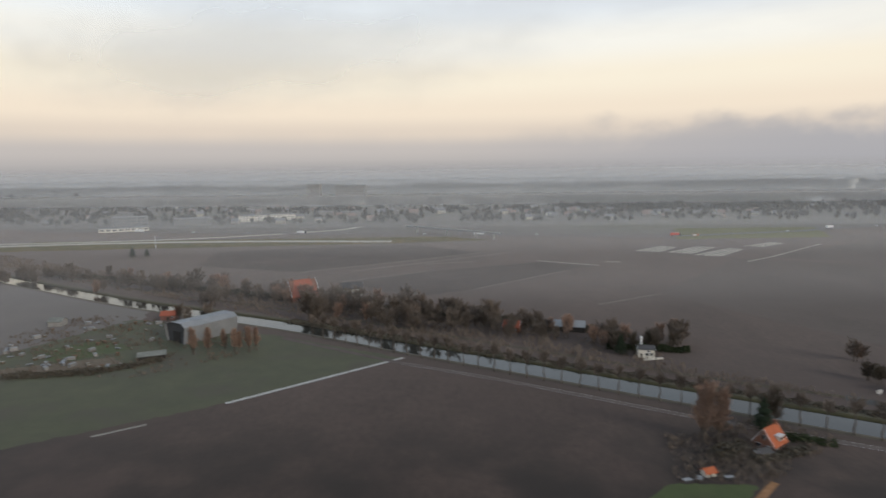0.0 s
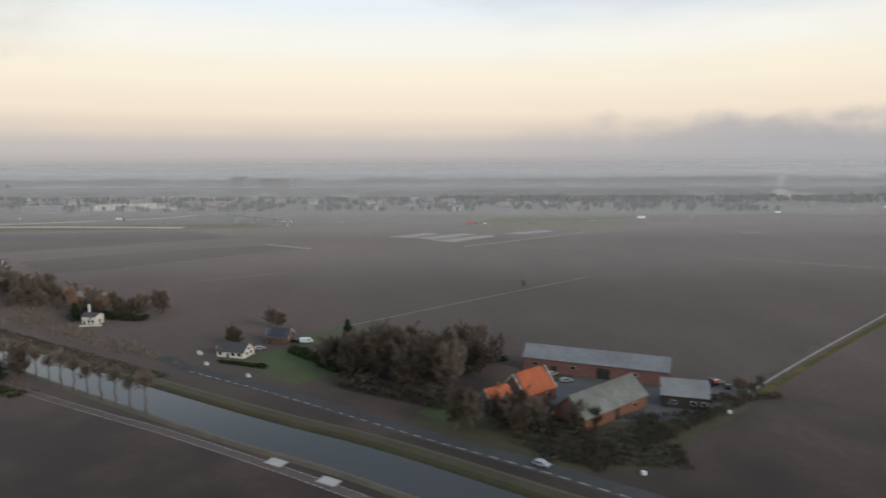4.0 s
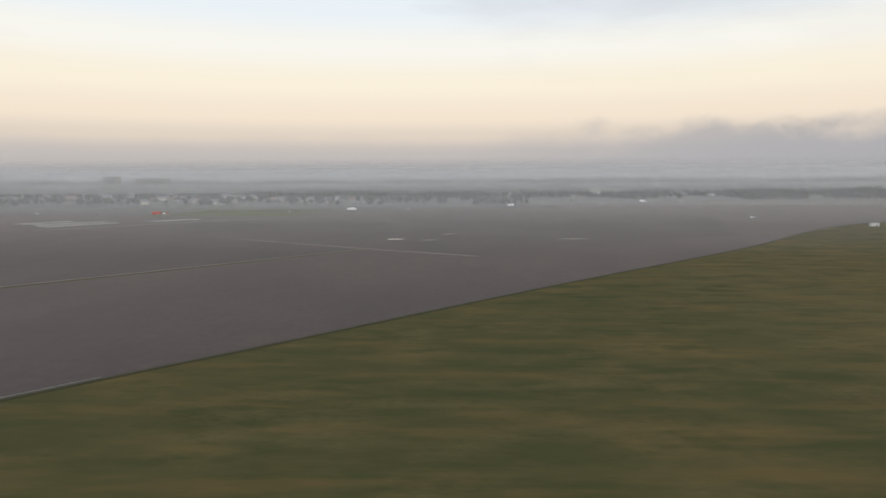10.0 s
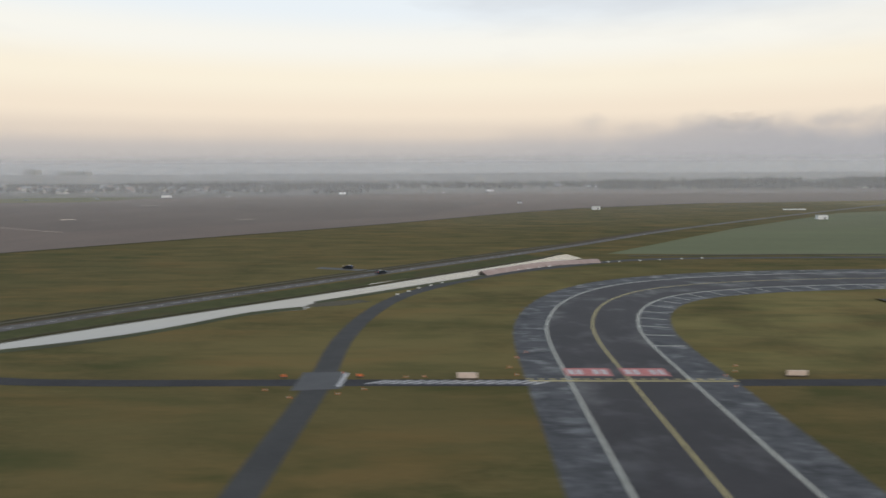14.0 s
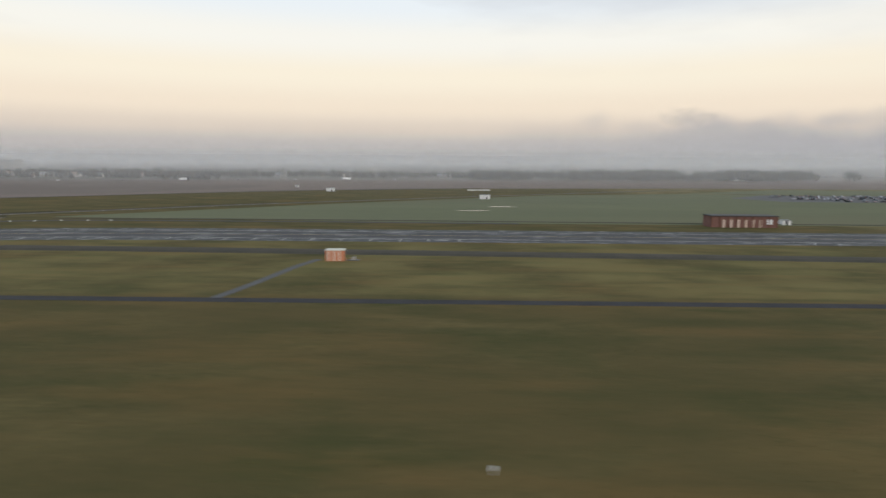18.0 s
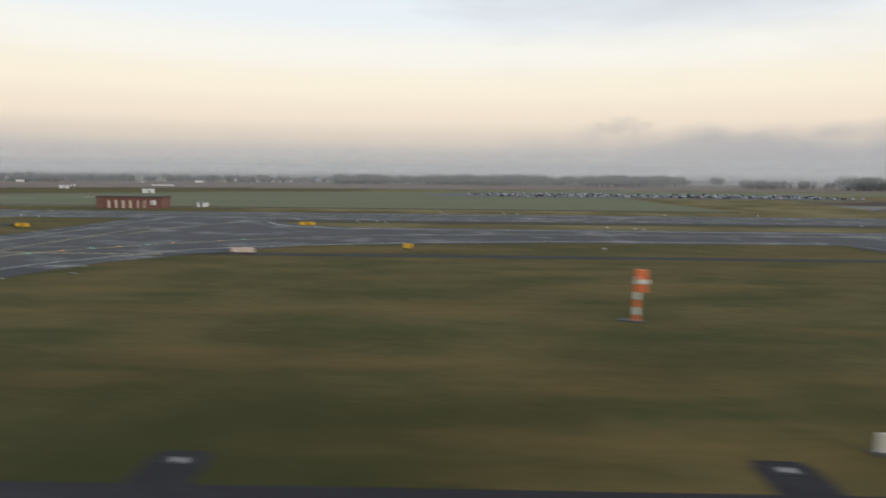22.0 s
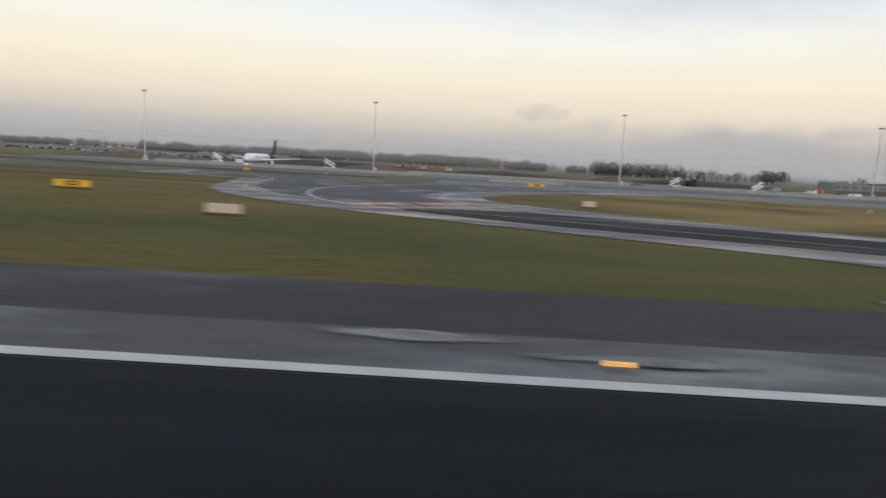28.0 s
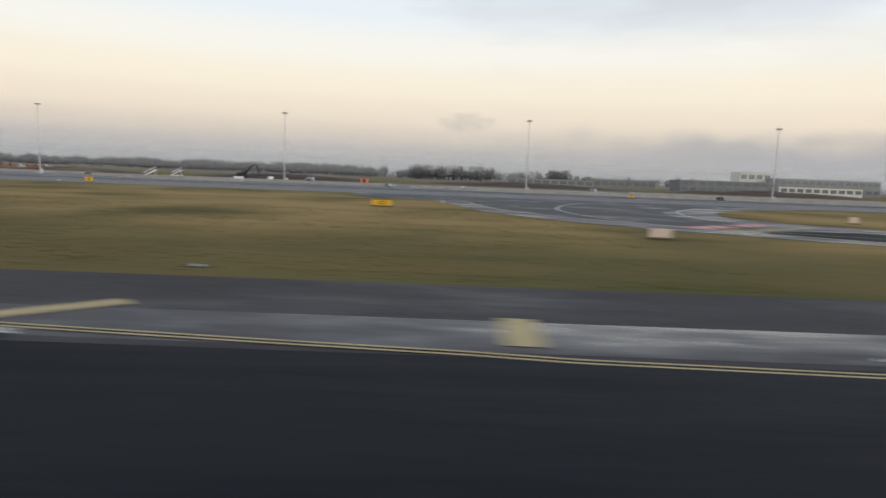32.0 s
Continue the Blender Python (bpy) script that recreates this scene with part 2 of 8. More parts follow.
def water_material(name, tint, rough, ripple):
    m = bpy.data.materials.new(name)
    m.use_nodes = True
    n, l = m.node_tree.nodes, m.node_tree.links
    bs = n["Principled BSDF"]
    bs.inputs["Base Color"].default_value = (*tint, 1)
    bs.inputs["Roughness"].default_value = rough
    bs.inputs["IOR"].default_value = 1.4
    bs.inputs["Specular IOR Level"].default_value = 0.75
    t = n.new("ShaderNodeTexNoise")
    t.inputs["Scale"].default_value, t.inputs["Detail"].default_value = 0.8, 3
    g = n.new("ShaderNodeNewGeometry")
    l.new(g.outputs["Position"], t.inputs[0])
    bp = n.new("ShaderNodeBump")
    bp.inputs["Strength"].default_value, bp.inputs["Distance"].default_value = ripple, 0.05
    l.new(t.outputs[0], bp.inputs["Height"])
    l.new(bp.outputs[0], bs.inputs["Normal"])
    return m


SOIL = surface("ploughed_soil", (0.033, 0.0215, 0.017), (0.066, 0.0435, 0.0345), 34, 1.4, 0.9, 0.5, c=(0.043, 0.028, 0.0235), spec=0.08, stretch=(1, 0.55, 1), haze_sheen=0.15)
tone_zone(SOIL, (0.016, 0.0125, 0.0105), (-900, -800, 280, 215), (-300, -290, 135, 95), 0.95)
SOIL_GREY = surface("grey_brown_soil", (0.044, 0.034, 0.0285), (0.07, 0.054, 0.046), 30, 1.2, 0.9, 0.4, c=(0.05, 0.038, 0.032), spec=0.08, stretch=(1, 0.55, 1), haze_sheen=0.12)
SOIL_DARK = surface("dark_wet_soil", (0.031, 0.0225, 0.019), (0.06, 0.044, 0.037), 24, 1.2, 0.9, 0.4, c=(0.03, 0.022, 0.019), spec=0.1, stretch=(1, 0.55, 1), haze_sheen=0.1)
SOIL_PALE = surface("grey_soil", (0.058, 0.05, 0.043), (0.082, 0.07, 0.06), 26, 1.2, 0.8, 0.4, c=(0.066, 0.06, 0.046), spec=0.35, haze_sheen=0.15)
GRASS = surface("airfield_grass", (0.069, 0.06, 0.023), (0.145, 0.112, 0.046), 6, 0.5, 0.95, 0.8, c=(0.15, 0.104, 0.04), d=(0.067, 0.066, 0.024), spec=0.06, stretch=(0.45, 1, 1))
# lighter zones also carry haze and veiling glare, raised in the grass colour
tone_zone(GRASS, (0.082, 0.074, 0.028), (225, 235, 470, 425), (-300, -299, 420, 380), 0.8)
tone_zone(GRASS, (0.1, 0.077, 0.031), (500, 560, 778, 730), (0, 1, 66, 60), 0.8)
tone_zone(GRASS, (0.205, 0.167, 0.066), (470, 530, 778, 735), (66, 70, 150, 115), 0.7)
tone_zone(GRASS, (0.135, 0.104, 0.042), (425, 465, 565, 540), (0, 1, 300, 260), 0.6)
tone_zone(GRASS, (0.047, 0.043, 0.014), (728, 755, 1010, 960), (0, 1, 33, 22), 0.8)
tone_zone(GRASS, (0.046, 0.046, 0.017), (785, 800, 905, 870), (0, 1, 38, 24), 0.85)
tone_zone(GRASS, (0.25, 0.185, 0.068), (890, 935, 1010, 970), (26, 36, 80, 70), 0.8)
tone_zone(GRASS, (0.178, 0.126, 0.047), (885, 925, 1900, 1800), (14, 16, 84, 70), 0.85)
tone_zone(GRASS, (0.064, 0.077, 0.029), (985, 1040, 1092, 1075), (0, 1, 44, 30), 0.85)
tone_zone(GRASS, (0.1, 0.094, 0.038), (1105, 1130, 1900, 1800), (0, 1, 34, 22), 0.7)
tone_zone(GRASS, (0.31, 0.208, 0.088), (1045, 1100, 1900, 1800), (22, 42, 120, 90), 0.9)
# far sward paled and greyed to stand in for haze
tone_zone(GRASS, (0.25, 0.2, 0.095), (765, 800, 1900, 1800), (76, 90, 600, 500), 0.75)
TUFT = surface("grass_tufts", (0.09, 0.08, 0.029), (0.16, 0.125, 0.05), 5, 0.4, 0.95, 0.0, c=(0.15, 0.112, 0.042), d=(0.08, 0.085, 0.03), spec=0.05)
mottle(GRASS, (0.046, 0.056, 0.02), 1, (0.045, 0.2, 1), 0.46, 0.7, 0.42)
mottle(GRASS, (0.185, 0.112, 0.042), 40, (0.035, 0.16, 1), 0.48, 0.72, 0.45)
GRASS_LUSH = surface("dull_green_grass", (0.045, 0.05, 0.027), (0.066, 0.07, 0.036), 7, 0.4, 0.9, 0.6, c=(0.055, 0.052, 0.034), spec=0.15, haze_sheen=0.1)
WHEAT = surface("young_crop", (0.082, 0.095, 0.042), (0.115, 0.128, 0.058), 40, 1.0, 0.9, 0.3, c=(0.11, 0.112, 0.052), spec=0.12, stretch=(0.25, 1, 1), haze_sheen=0.05)
BANK_GREEN = surface("green_bank_grass", (0.05, 0.054, 0.022), (0.085, 0.085, 0.034), 3, 0.3, 0.95, 0.6, c=(0.075, 0.062, 0.03), spec=0.08)
MEADOW = surface("pale_meadow", (0.1, 0.1, 0.035), (0.14, 0.13, 0.05), 60, 2, 0.9, 0.2, spec=0.2)
LAWN = surface("garden_lawn", (0.04, 0.056, 0.018), (0.062, 0.08, 0.028), 6, 0.4, 0.9, 0.5, c=(0.055, 0.055, 0.026), spec=0.15, haze_sheen=0.08)
REED = surface("dark_bank_grass", (0.036, 0.034, 0.018), (0.058, 0.052, 0.026), 4, 0.4, 0.95, 0.7, spec=0.1, haze_sheen=0.1)
REED_STRAW = surface("rusty_withered_reed", (0.2, 0.1, 0.05), (0.32, 0.175, 0.09), 1.5, 0.2, 0.95, 0.6, spec=0.1)
STUBBLE = surface("haze_paled_stubble", (0.07, 0.068, 0.06), (0.115, 0.108, 0.095), 70, 6, 0.9, 0.2, c=(0.085, 0.09, 0.06), spec=0.1, stretch=(0.4, 1, 1), haze_sheen=0.1)
DIRT = surface("bare_earth", (0.1, 0.075, 0.05), (0.16, 0.125, 0.09), 3, 0.4, 0.9, 0.5)
SEAM = surface("pale_trodden_earth", (0.15, 0.135, 0.11), (0.23, 0.21, 0.175), 4, 0.4, 0.9, 0.3)
SAND_SHINE = surface("pale_sand_and_sky_shine", (0.32, 0.29, 0.24), (0.46, 0.42, 0.35), 12, 0.8, 0.9, 0.2)
WATER = water_material("canal_water", (0.03, 0.03, 0.026), 0.05, 0.012)
WATER.node_tree.nodes["Principled BSDF"].inputs["Specular IOR Level"].default_value = 0.4
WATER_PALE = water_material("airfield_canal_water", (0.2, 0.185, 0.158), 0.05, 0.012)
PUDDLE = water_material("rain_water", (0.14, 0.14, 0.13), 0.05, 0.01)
ASPHALT = surface("wet_asphalt", (0.0215, 0.0178, 0.0178), (0.038, 0.032, 0.0322), 5, 0.25, 0.66, 0.1, c=(0.026, 0.0218, 0.022), spec=0.36, wet=0.34, dry=(0.5, 0.71))
ASPHALT_NEW = surface("black_runway_asphalt", (0.0075, 0.008, 0.0108), (0.0145, 0.0152, 0.0192), 5, 0.2, 0.85, 0.1, spec=0.1, stretch=(0.12, 1, 1), wet=0.5, dry=(0.45, 0.75))
ASPHALT_LANE = surface("black_damp_asphalt", (0.0075, 0.008, 0.0108), (0.0145, 0.0152, 0.0192), 5, 0.2, 0.85, 0.1, spec=0.2, stretch=(0.12, 1, 1), wet=0.25, dry=(0.5, 0.72))
BAND_WET = surface("streaky_damp_band", (0.046, 0.041, 0.0425), (0.085, 0.077, 0.079), 4, 0.3, 0.8, 0.1, c=(0.036, 0.032, 0.034), spec=0.48, stretch=(0.35, 1, 1), wet=0.16, dry=(0.47, 0.64))
# pale streaks mixed into the base colour imitate sky shine on the wet
RET_WET = surface("wet_asphalt_with_shine_streaks", (0.05, 0.043, 0.0445), (0.136, 0.118, 0.122), 2.6, 0.3, 0.65, 0.1, c=(0.06, 0.052, 0.054), spec=0.38, stretch=(0.35, 1, 1), wet=0.26, dry=(0.44, 0.64))
RET_PALE = surface("pale_lane_strip", (0.115, 0.098, 0.095), (0.235, 0.205, 0.198), 2.6, 0.3, 0.75, 0.1, c=(0.13, 0.118, 0.117), spec=0.3, stretch=(0.35, 1, 1), wet=0.3, dry=(0.44, 0.64))
SHOULDER = surface("weathered_shoulder", (0.036, 0.035, 0.0365), (0.08, 0.078, 0.08), 1.6, 0.25, 0.75, 0.15, c=(0.034, 0.033, 0.0345), d=(0.082, 0.08, 0.083), spec=0.32, stretch=(0.6, 1, 1), wet=0.3)
SHOULDER_DARK = surface("dark_shoulder", (0.042, 0.037, 0.0385), (0.066, 0.059, 0.0605), 5, 0.3, 0.85, 0.2, spec=0.12, stretch=(0.4, 1, 1), wet=0.5)
SHOULDER_BLACK = surface("dark_damp_shoulder", (0.022, 0.0195, 0.021), (0.036, 0.032, 0.034), 5, 0.3, 0.85, 0.2, spec=0.12, stretch=(0.4, 1, 1), wet=0.5)
SHOULDER_WET = surface("streaky_wet_shoulder", (0.022, 0.0195, 0.021), (0.046, 0.041, 0.043), 3.5, 0.25, 0.72, 0.1, c=(0.026, 0.023, 0.0245), spec=0.3, stretch=(0.4, 1, 1), wet=0.3, dry=(0.46, 0.7))
ROAD = surface("road_asphalt", (0.07, 0.068, 0.068), (0.105, 0.1, 0.098), 6, 0.3, 0.8, 0.2, spec=0.4)
ROAD_DARK = surface("service_road_asphalt", (0.038, 0.036, 0.038), (0.06, 0.057, 0.058), 5, 0.3, 0.9, 0.2, spec=0.12)
RAIN_FILM = surface("thin_rain_film", (0.03, 0.028, 0.03), (0.046, 0.043, 0.045), 1.1, 0.3, 0.7, 0.0, spec=0.5, stretch=(0.6, 1, 1), wet=0.1, dry=(0.36, 0.62))
ROAD_DYKE = surface("worn_dyke_asphalt", (0.048, 0.046, 0.044), (0.07, 0.067, 0.063), 5, 0.3, 0.85, 0.2, spec=0.2)
ROAD_PERIM = surface("worn_brown_grey_asphalt", (0.095, 0.085, 0.079), (0.14, 0.126, 0.116), 3, 0.3, 0.85, 0.2, c=(0.08, 0.07, 0.063), spec=0.2)
VERGE = surface("trodden_brown_verge", (0.062, 0.048, 0.032), (0.1, 0.078, 0.052), 3, 0.3, 0.95, 0.5, spec=0.1)
GRAVEL = surface("pale_track", (0.2, 0.19, 0.16), (0.3, 0.28, 0.24), 4, 0.4, 0.9, 0.3)
CLINKER = surface("brick_path", (0.075, 0.058, 0.05), (0.115, 0.09, 0.078), 3, 0.3, 0.85, 0.3)
CONCRETE = surface("concrete", (0.32, 0.31, 0.29), (0.46, 0.44, 0.41), 2, 0.2, 0.8, 0.2)
APRON = surface("apron_concrete", (0.11, 0.107, 0.11), (0.165, 0.16, 0.163), 9, 0.4, 0.8, 0.1, spec=0.3, haze_sheen=0.03)
PAINT_W = surface("worn_white_paint", (0.38, 0.36, 0.345), (0.56, 0.53, 0.51), 1.5, 0.25, 0.6, 0.1)
PAINT_Y = surface("worn_yellow_paint", (0.4, 0.32, 0.13), (0.54, 0.44, 0.2), 1.5, 0.25, 0.6, 0.1)
PAINT_PALE = surface("worn_pale_paint", (0.36, 0.345, 0.29), (0.54, 0.52, 0.44), 1.5, 0.25, 0.6, 0.1)
PAINT_OCHRE = surface("worn_brown_ochre_paint", (0.19, 0.14, 0.08), (0.29, 0.215, 0.125), 1.5, 0.25, 0.7, 0.1)
PAINT_BAR = surface("worn_ochre_paint", (0.34, 0.26, 0.13), (0.46, 0.36, 0.19), 1.5, 0.25, 0.7, 0.1)
PAINT_R = surface("red_marking_paint", (0.36, 0.11, 0.1), (0.5, 0.18, 0.16), 1.0, 0.2, 0.6, 0.1)
ORANGE_DULL = surface("dull_orange_machine_paint", (0.3, 0.13, 0.06), (0.4, 0.19, 0.1), 0.8, 0.15, 0.7, 0.05)
TILE_ORANGE = surface("orange_roof_tiles", (0.3, 0.075, 0.03), (0.45, 0.13, 0.055), 1.5, 0.25, 0.75, 0.5)
TILE_DARK = surface("dark_roof_tiles", (0.045, 0.042, 0.042), (0.08, 0.075, 0.075), 1.5, 0.25, 0.7, 0.5)
TILE_BROWN = surface("brown_roof_tiles", (0.2, 0.15, 0.13), (0.28, 0.22, 0.2), 1.5, 0.25, 0.75, 0.3)
TILE_RED = surface("red_brown_roof_tiles", (0.24, 0.065, 0.038), (0.34, 0.105, 0.062), 1.5, 0.25, 0.75, 0.5)
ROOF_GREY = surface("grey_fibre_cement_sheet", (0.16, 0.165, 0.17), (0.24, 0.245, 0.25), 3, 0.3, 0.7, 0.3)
ROOF_MOSS = surface("mossy_fibre_cement_sheet", (0.12, 0.125, 0.105), (0.22, 0.22, 0.2), 2.2, 0.4, 0.8, 0.4)
ROOF_STEEL = surface("grey_steel_cladding", (0.2, 0.205, 0.21), (0.27, 0.275, 0.28), 4, 0.4, 0.6, 0.1)
SOLAR = surface("solar_panel_glass", (0.012, 0.016, 0.03), (0.02, 0.026, 0.045), 1, 0.2, 0.15, 0.0, spec=0.6)
BRICK = surface("brown_brick", (0.13, 0.062, 0.042), (0.21, 0.1, 0.068), 1.2, 0.12, 0.85, 0.3)
BRICK_RED = surface("red_brick", (0.16, 0.082, 0.067), (0.225, 0.12, 0.1), 1.2, 0.12, 0.85, 0.3)
BRICK_DARK = surface("dark_tarred_boards", (0.028, 0.025, 0.023), (0.05, 0.046, 0.042), 1.2, 0.15, 0.8, 0.3)
PLASTER = surface("cream_plaster", (0.6, 0.57, 0.5), (0.75, 0.72, 0.64), 2, 0.3, 0.8, 0.1)
PLASTER_TOWN = surface("dull_cream_render", (0.34, 0.32, 0.28), (0.44, 0.42, 0.37), 3, 0.4, 0.8, 0.1, rand=0.2)
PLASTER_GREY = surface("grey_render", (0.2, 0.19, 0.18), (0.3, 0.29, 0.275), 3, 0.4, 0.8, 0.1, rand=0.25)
WHITE = surface("white_painted_metal", (0.68, 0.69, 0.7), (0.8, 0.8, 0.8), 1.5, 0.2, 0.35, 0.03)
CAR_PAINT = surface("car_paint", (0.2, 0.205, 0.22), (0.24, 0.245, 0.26), 2, 0.5, 0.25, 0.0, rand=0.9)
CAR_SILVER = surface("silver_car_paint", (0.3, 0.31, 0.325), (0.35, 0.36, 0.375), 2, 0.5, 0.25, 0.0)
CAR_DARK = surface("dark_car_paint", (0.015, 0.02, 0.03), (0.03, 0.035, 0.045), 2, 0.5, 0.25, 0.0)
CAR_BLUE = surface("blue_car_paint", (0.05, 0.11, 0.2), (0.06, 0.13, 0.24), 2, 0.5, 0.25, 0.0)
CAR_RED = surface("red_vehicle_paint", (0.5, 0.05, 0.03), (0.6, 0.07, 0.04), 2, 0.5, 0.3, 0.0)
GLASS = surface("dark_window_glass", (0.02, 0.025, 0.03), (0.035, 0.04, 0.048), 1, 0.3, 0.12, 0.0, spec=0.6)
# far windows: base colour paled, muting them as haze would
GLASS_PALE = surface("paled_far_glass", (0.13, 0.14, 0.15), (0.2, 0.21, 0.22), 3, 0.5, 0.2, 0.0, spec=0.5)
RUBBER = surface("black_rubber", (0.015, 0.015, 0.015), (0.03, 0.03, 0.03), 0.5, 0.1, 0.85, 0.2)
STEEL = surface("galvanised_steel", (0.42, 0.42, 0.41), (0.54, 0.53, 0.52), 1, 0.15, 0.5, 0.05)
PALE_STEEL = surface("pale_mast_paint", (0.5, 0.5, 0.5), (0.6, 0.6, 0.6), 1, 0.15, 0.6, 0.02)
STEEL_DARK = surface("dark_steel", (0.06, 0.062, 0.066), (0.1, 0.1, 0.105), 1, 0.15, 0.55, 0.05, metal=0.3)
SIGN_Y = surface("yellow_sign_face", (0.75, 0.42, 0.03), (0.85, 0.5, 0.05), 0.8, 0.15, 0.5, 0.02)
SIGN_K = surface("black_sign_paint", (0.012, 0.012, 0.012), (0.02, 0.02, 0.02), 0.8, 0.15, 0.5, 0.02)
SIGN_BACK = surface("pale_pink_sign_back", (0.56, 0.44, 0.36), (0.68, 0.55, 0.46), 0.8, 0.12, 0.7, 0.05)
ORANGE = surface("orange_paint", (0.72, 0.16, 0.05), (0.82, 0.22, 0.08), 0.8, 0.15, 0.5, 0.05)
SALMON = surface("faded_orange_cladding", (0.52, 0.19, 0.1), (0.64, 0.26, 0.15), 1.2, 0.2, 0.7, 0.1)
RIPRAP = surface("pink_stone_blocks", (0.28, 0.2, 0.17), (0.42, 0.32, 0.28), 1.2, 0.3, 0.9, 0.6)
BARK = surface("grey_brown_bark", (0.085, 0.07, 0.058), (0.13, 0.106, 0.088), 0.6, 0.12, 0.95, 0.5)
# twig tone raised to imitate haze over the belts; TWIG_DARK is left unpaled
TWIG = surface("haze_paled_twigs", (0.125, 0.098, 0.076), (0.185, 0.146, 0.115), 2, 0.3, 0.95, 0.0, rand=0.25, haze_sheen=0.2)
TWIG_DARK = surface("dark_brown_twigs", (0.062, 0.05, 0.036), (0.095, 0.077, 0.056), 2, 0.3, 0.95, 0.0, rand=0.25)
SCRUB_DARK = surface("dark_winter_scrub", (0.045, 0.04, 0.028), (0.075, 0.064, 0.046), 5, 0.5, 0.95, 0.0)
TWIG_WOOD = surface("dark_winter_twigs", (0.052, 0.051, 0.051), (0.09, 0.088, 0.087), 6, 1, 0.95, 0.0)
# far crowns greyed in colour to stand in for haze
TWIG_FAR = surface("haze_greyed_twigs", (0.07, 0.069, 0.068), (0.11, 0.108, 0.106), 6, 1, 0.95, 0.0)
TWIG_RUST = surface("rusty_twigs", (0.23, 0.15, 0.11), (0.32, 0.215, 0.16), 2, 0.3, 0.95, 0.0, rand=0.2, haze_sheen=0.2)
CONIFER = surface("dark_conifer_needles", (0.012, 0.02, 0.01), (0.028, 0.04, 0.02), 1, 0.2, 0.95, 0.0)
HEDGE = surface("hedge_leaves", (0.022, 0.03, 0.012), (0.045, 0.055, 0.022), 1, 0.2, 0.95, 0.0, rand=0.2)
SCRUB = surface("withered_scrub", (0.062, 0.052, 0.038), (0.105, 0.088, 0.062), 5, 0.5, 0.95, 0.0, haze_sheen=0.12)
AMBER = glow("amber_lamp", (1.0, 0.38, 0.06), 3.0)
AMBER_HOT = glow("bright_amber_lamp", (1.0, 0.5, 0.1), 3.2)
GREEN_LAMP = glow("green_lamp", (0.25, 1.0, 0.6), 1.8)


# ---- mesh helpers ----
from mathutils import geometry


def mesh_object(name, bm, material, parent=None, smooth=False):
    me = bpy.data.meshes.new(name)
    bm.normal_update()
    bm.to_mesh(me)
    bm.free()
    for m in material if isinstance(material, (list, tuple)) else (material,):
        me.materials.append(m)
    if smooth:
        me.shade_smooth()
    ob = new(name, me)
    if parent:
        ob.parent = parent
    return ob


def part(name, bm, material, parent, label="", smooth=False):
    ob = mesh_object(name, bm, material, parent, smooth)
    if label:
        ob["label"] = label
    return ob


def thing(name, label, category, m=None, group=""):
    ob = tagged(new(name), label, category, group)
    ob.matrix_basis = m or Matrix()
    return ob


def box(bm, x, y, z, sx, sy, sz, rz=0.0, taper=1.0):
    """A block whose base stands at z, its top narrowed by taper."""
    c, s = math.cos(radians(rz)), math.sin(radians(rz))
    vs = []
    for k, f in ((0, 1.0), (1, taper)):
        for u, v in ((-1, -1), (1, -1), (1, 1), (-1, 1)):
            px, py = u * sx / 2 * f, v * sy / 2 * f
            vs.append(bm.verts.new((x + c * px - s * py, y + s * px + c * py, z + k * sz)))
    for q in ((3, 2, 1, 0), (4, 5, 6, 7), (0, 1, 5, 4), (1, 2, 6, 5), (2, 3, 7, 6), (3, 0, 4, 7)):
        bm.faces.new([vs[i] for i in q])
    return bm


def boxes(*rows):
    bm = bmesh.new()
    for r in rows:
        box(bm, *r)
    return bm


def tube(bm, a, b, r0, r1, n=8):
    """A tapered round bar from a to b."""
    a, b = Vector(a), Vector(b)
    d = (b - a).normalized()
    u = d.orthogonal().normalized()
    w = d.cross(u)
    rings = []
    for p, r in ((a, r0), (b, r1)):
        rings.append([bm.verts.new(p + r * (math.cos(2 * math.pi * i / n) * u + math.sin(2 * math.pi * i / n) * w)) for i in range(n)])
    for i in range(n):
        bm.faces.new((rings[0][i], rings[0][(i + 1) % n], rings[1][(i + 1) % n], rings[1][i]))
    bm.faces.new(rings[0][::-1])
    bm.faces.new(rings[1])
    return bm


def tubes(*rows):
    bm = bmesh.new()
    for r in rows:
        tube(bm, *r)
    return bm


def extrude_profile(bm, pts, axis, lo, hi):
    """A prism: the outline pts, in the two other axes, drawn out along axis from lo to hi."""
    def at(p, k):
        return {"x": (k, p[0], p[1]), "y": (p[0], k, p[1]), "z": (p[0], p[1], k)}[axis]
    a = [bm.verts.new(at(p, lo)) for p in pts]
    b = [bm.verts.new(at(p, hi)) for p in pts]
    bm.faces.new(a)
    bm.faces.new(b[::-1])
    for i in range(len(pts)):
        j = (i + 1) % len(pts)
        bm.faces.new((a[j], a[i], b[i], b[j]))
    bmesh.ops.recalc_face_normals(bm, faces=bm.faces[:])
    return bm


def smooth_line(pts, step=4.0):
    """Points along a smooth curve through pts."""
    if len(pts) < 3:
        return [Vector(p) for p in pts]
    p = [Vector(q) for q in pts]
    p = [2 * p[0] - p[1]] + p + [2 * p[-1] - p[-2]]
    out = []
    for i in range(1, len(p) - 2):
        n = max(1, int((p[i + 1] - p[i]).length / step))
        for k in range(n):
            t = k / n
            out.append(0.5 * (2 * p[i] + (p[i + 1] - p[i - 1]) * t + (2 * p[i - 1] - 5 * p[i] + 4 * p[i + 1] - p[i + 2]) * t * t
                              + (3 * p[i] - p[i - 1] - 3 * p[i + 1] + p[i + 2]) * t ** 3))
    out.append(p[-2])
    return out


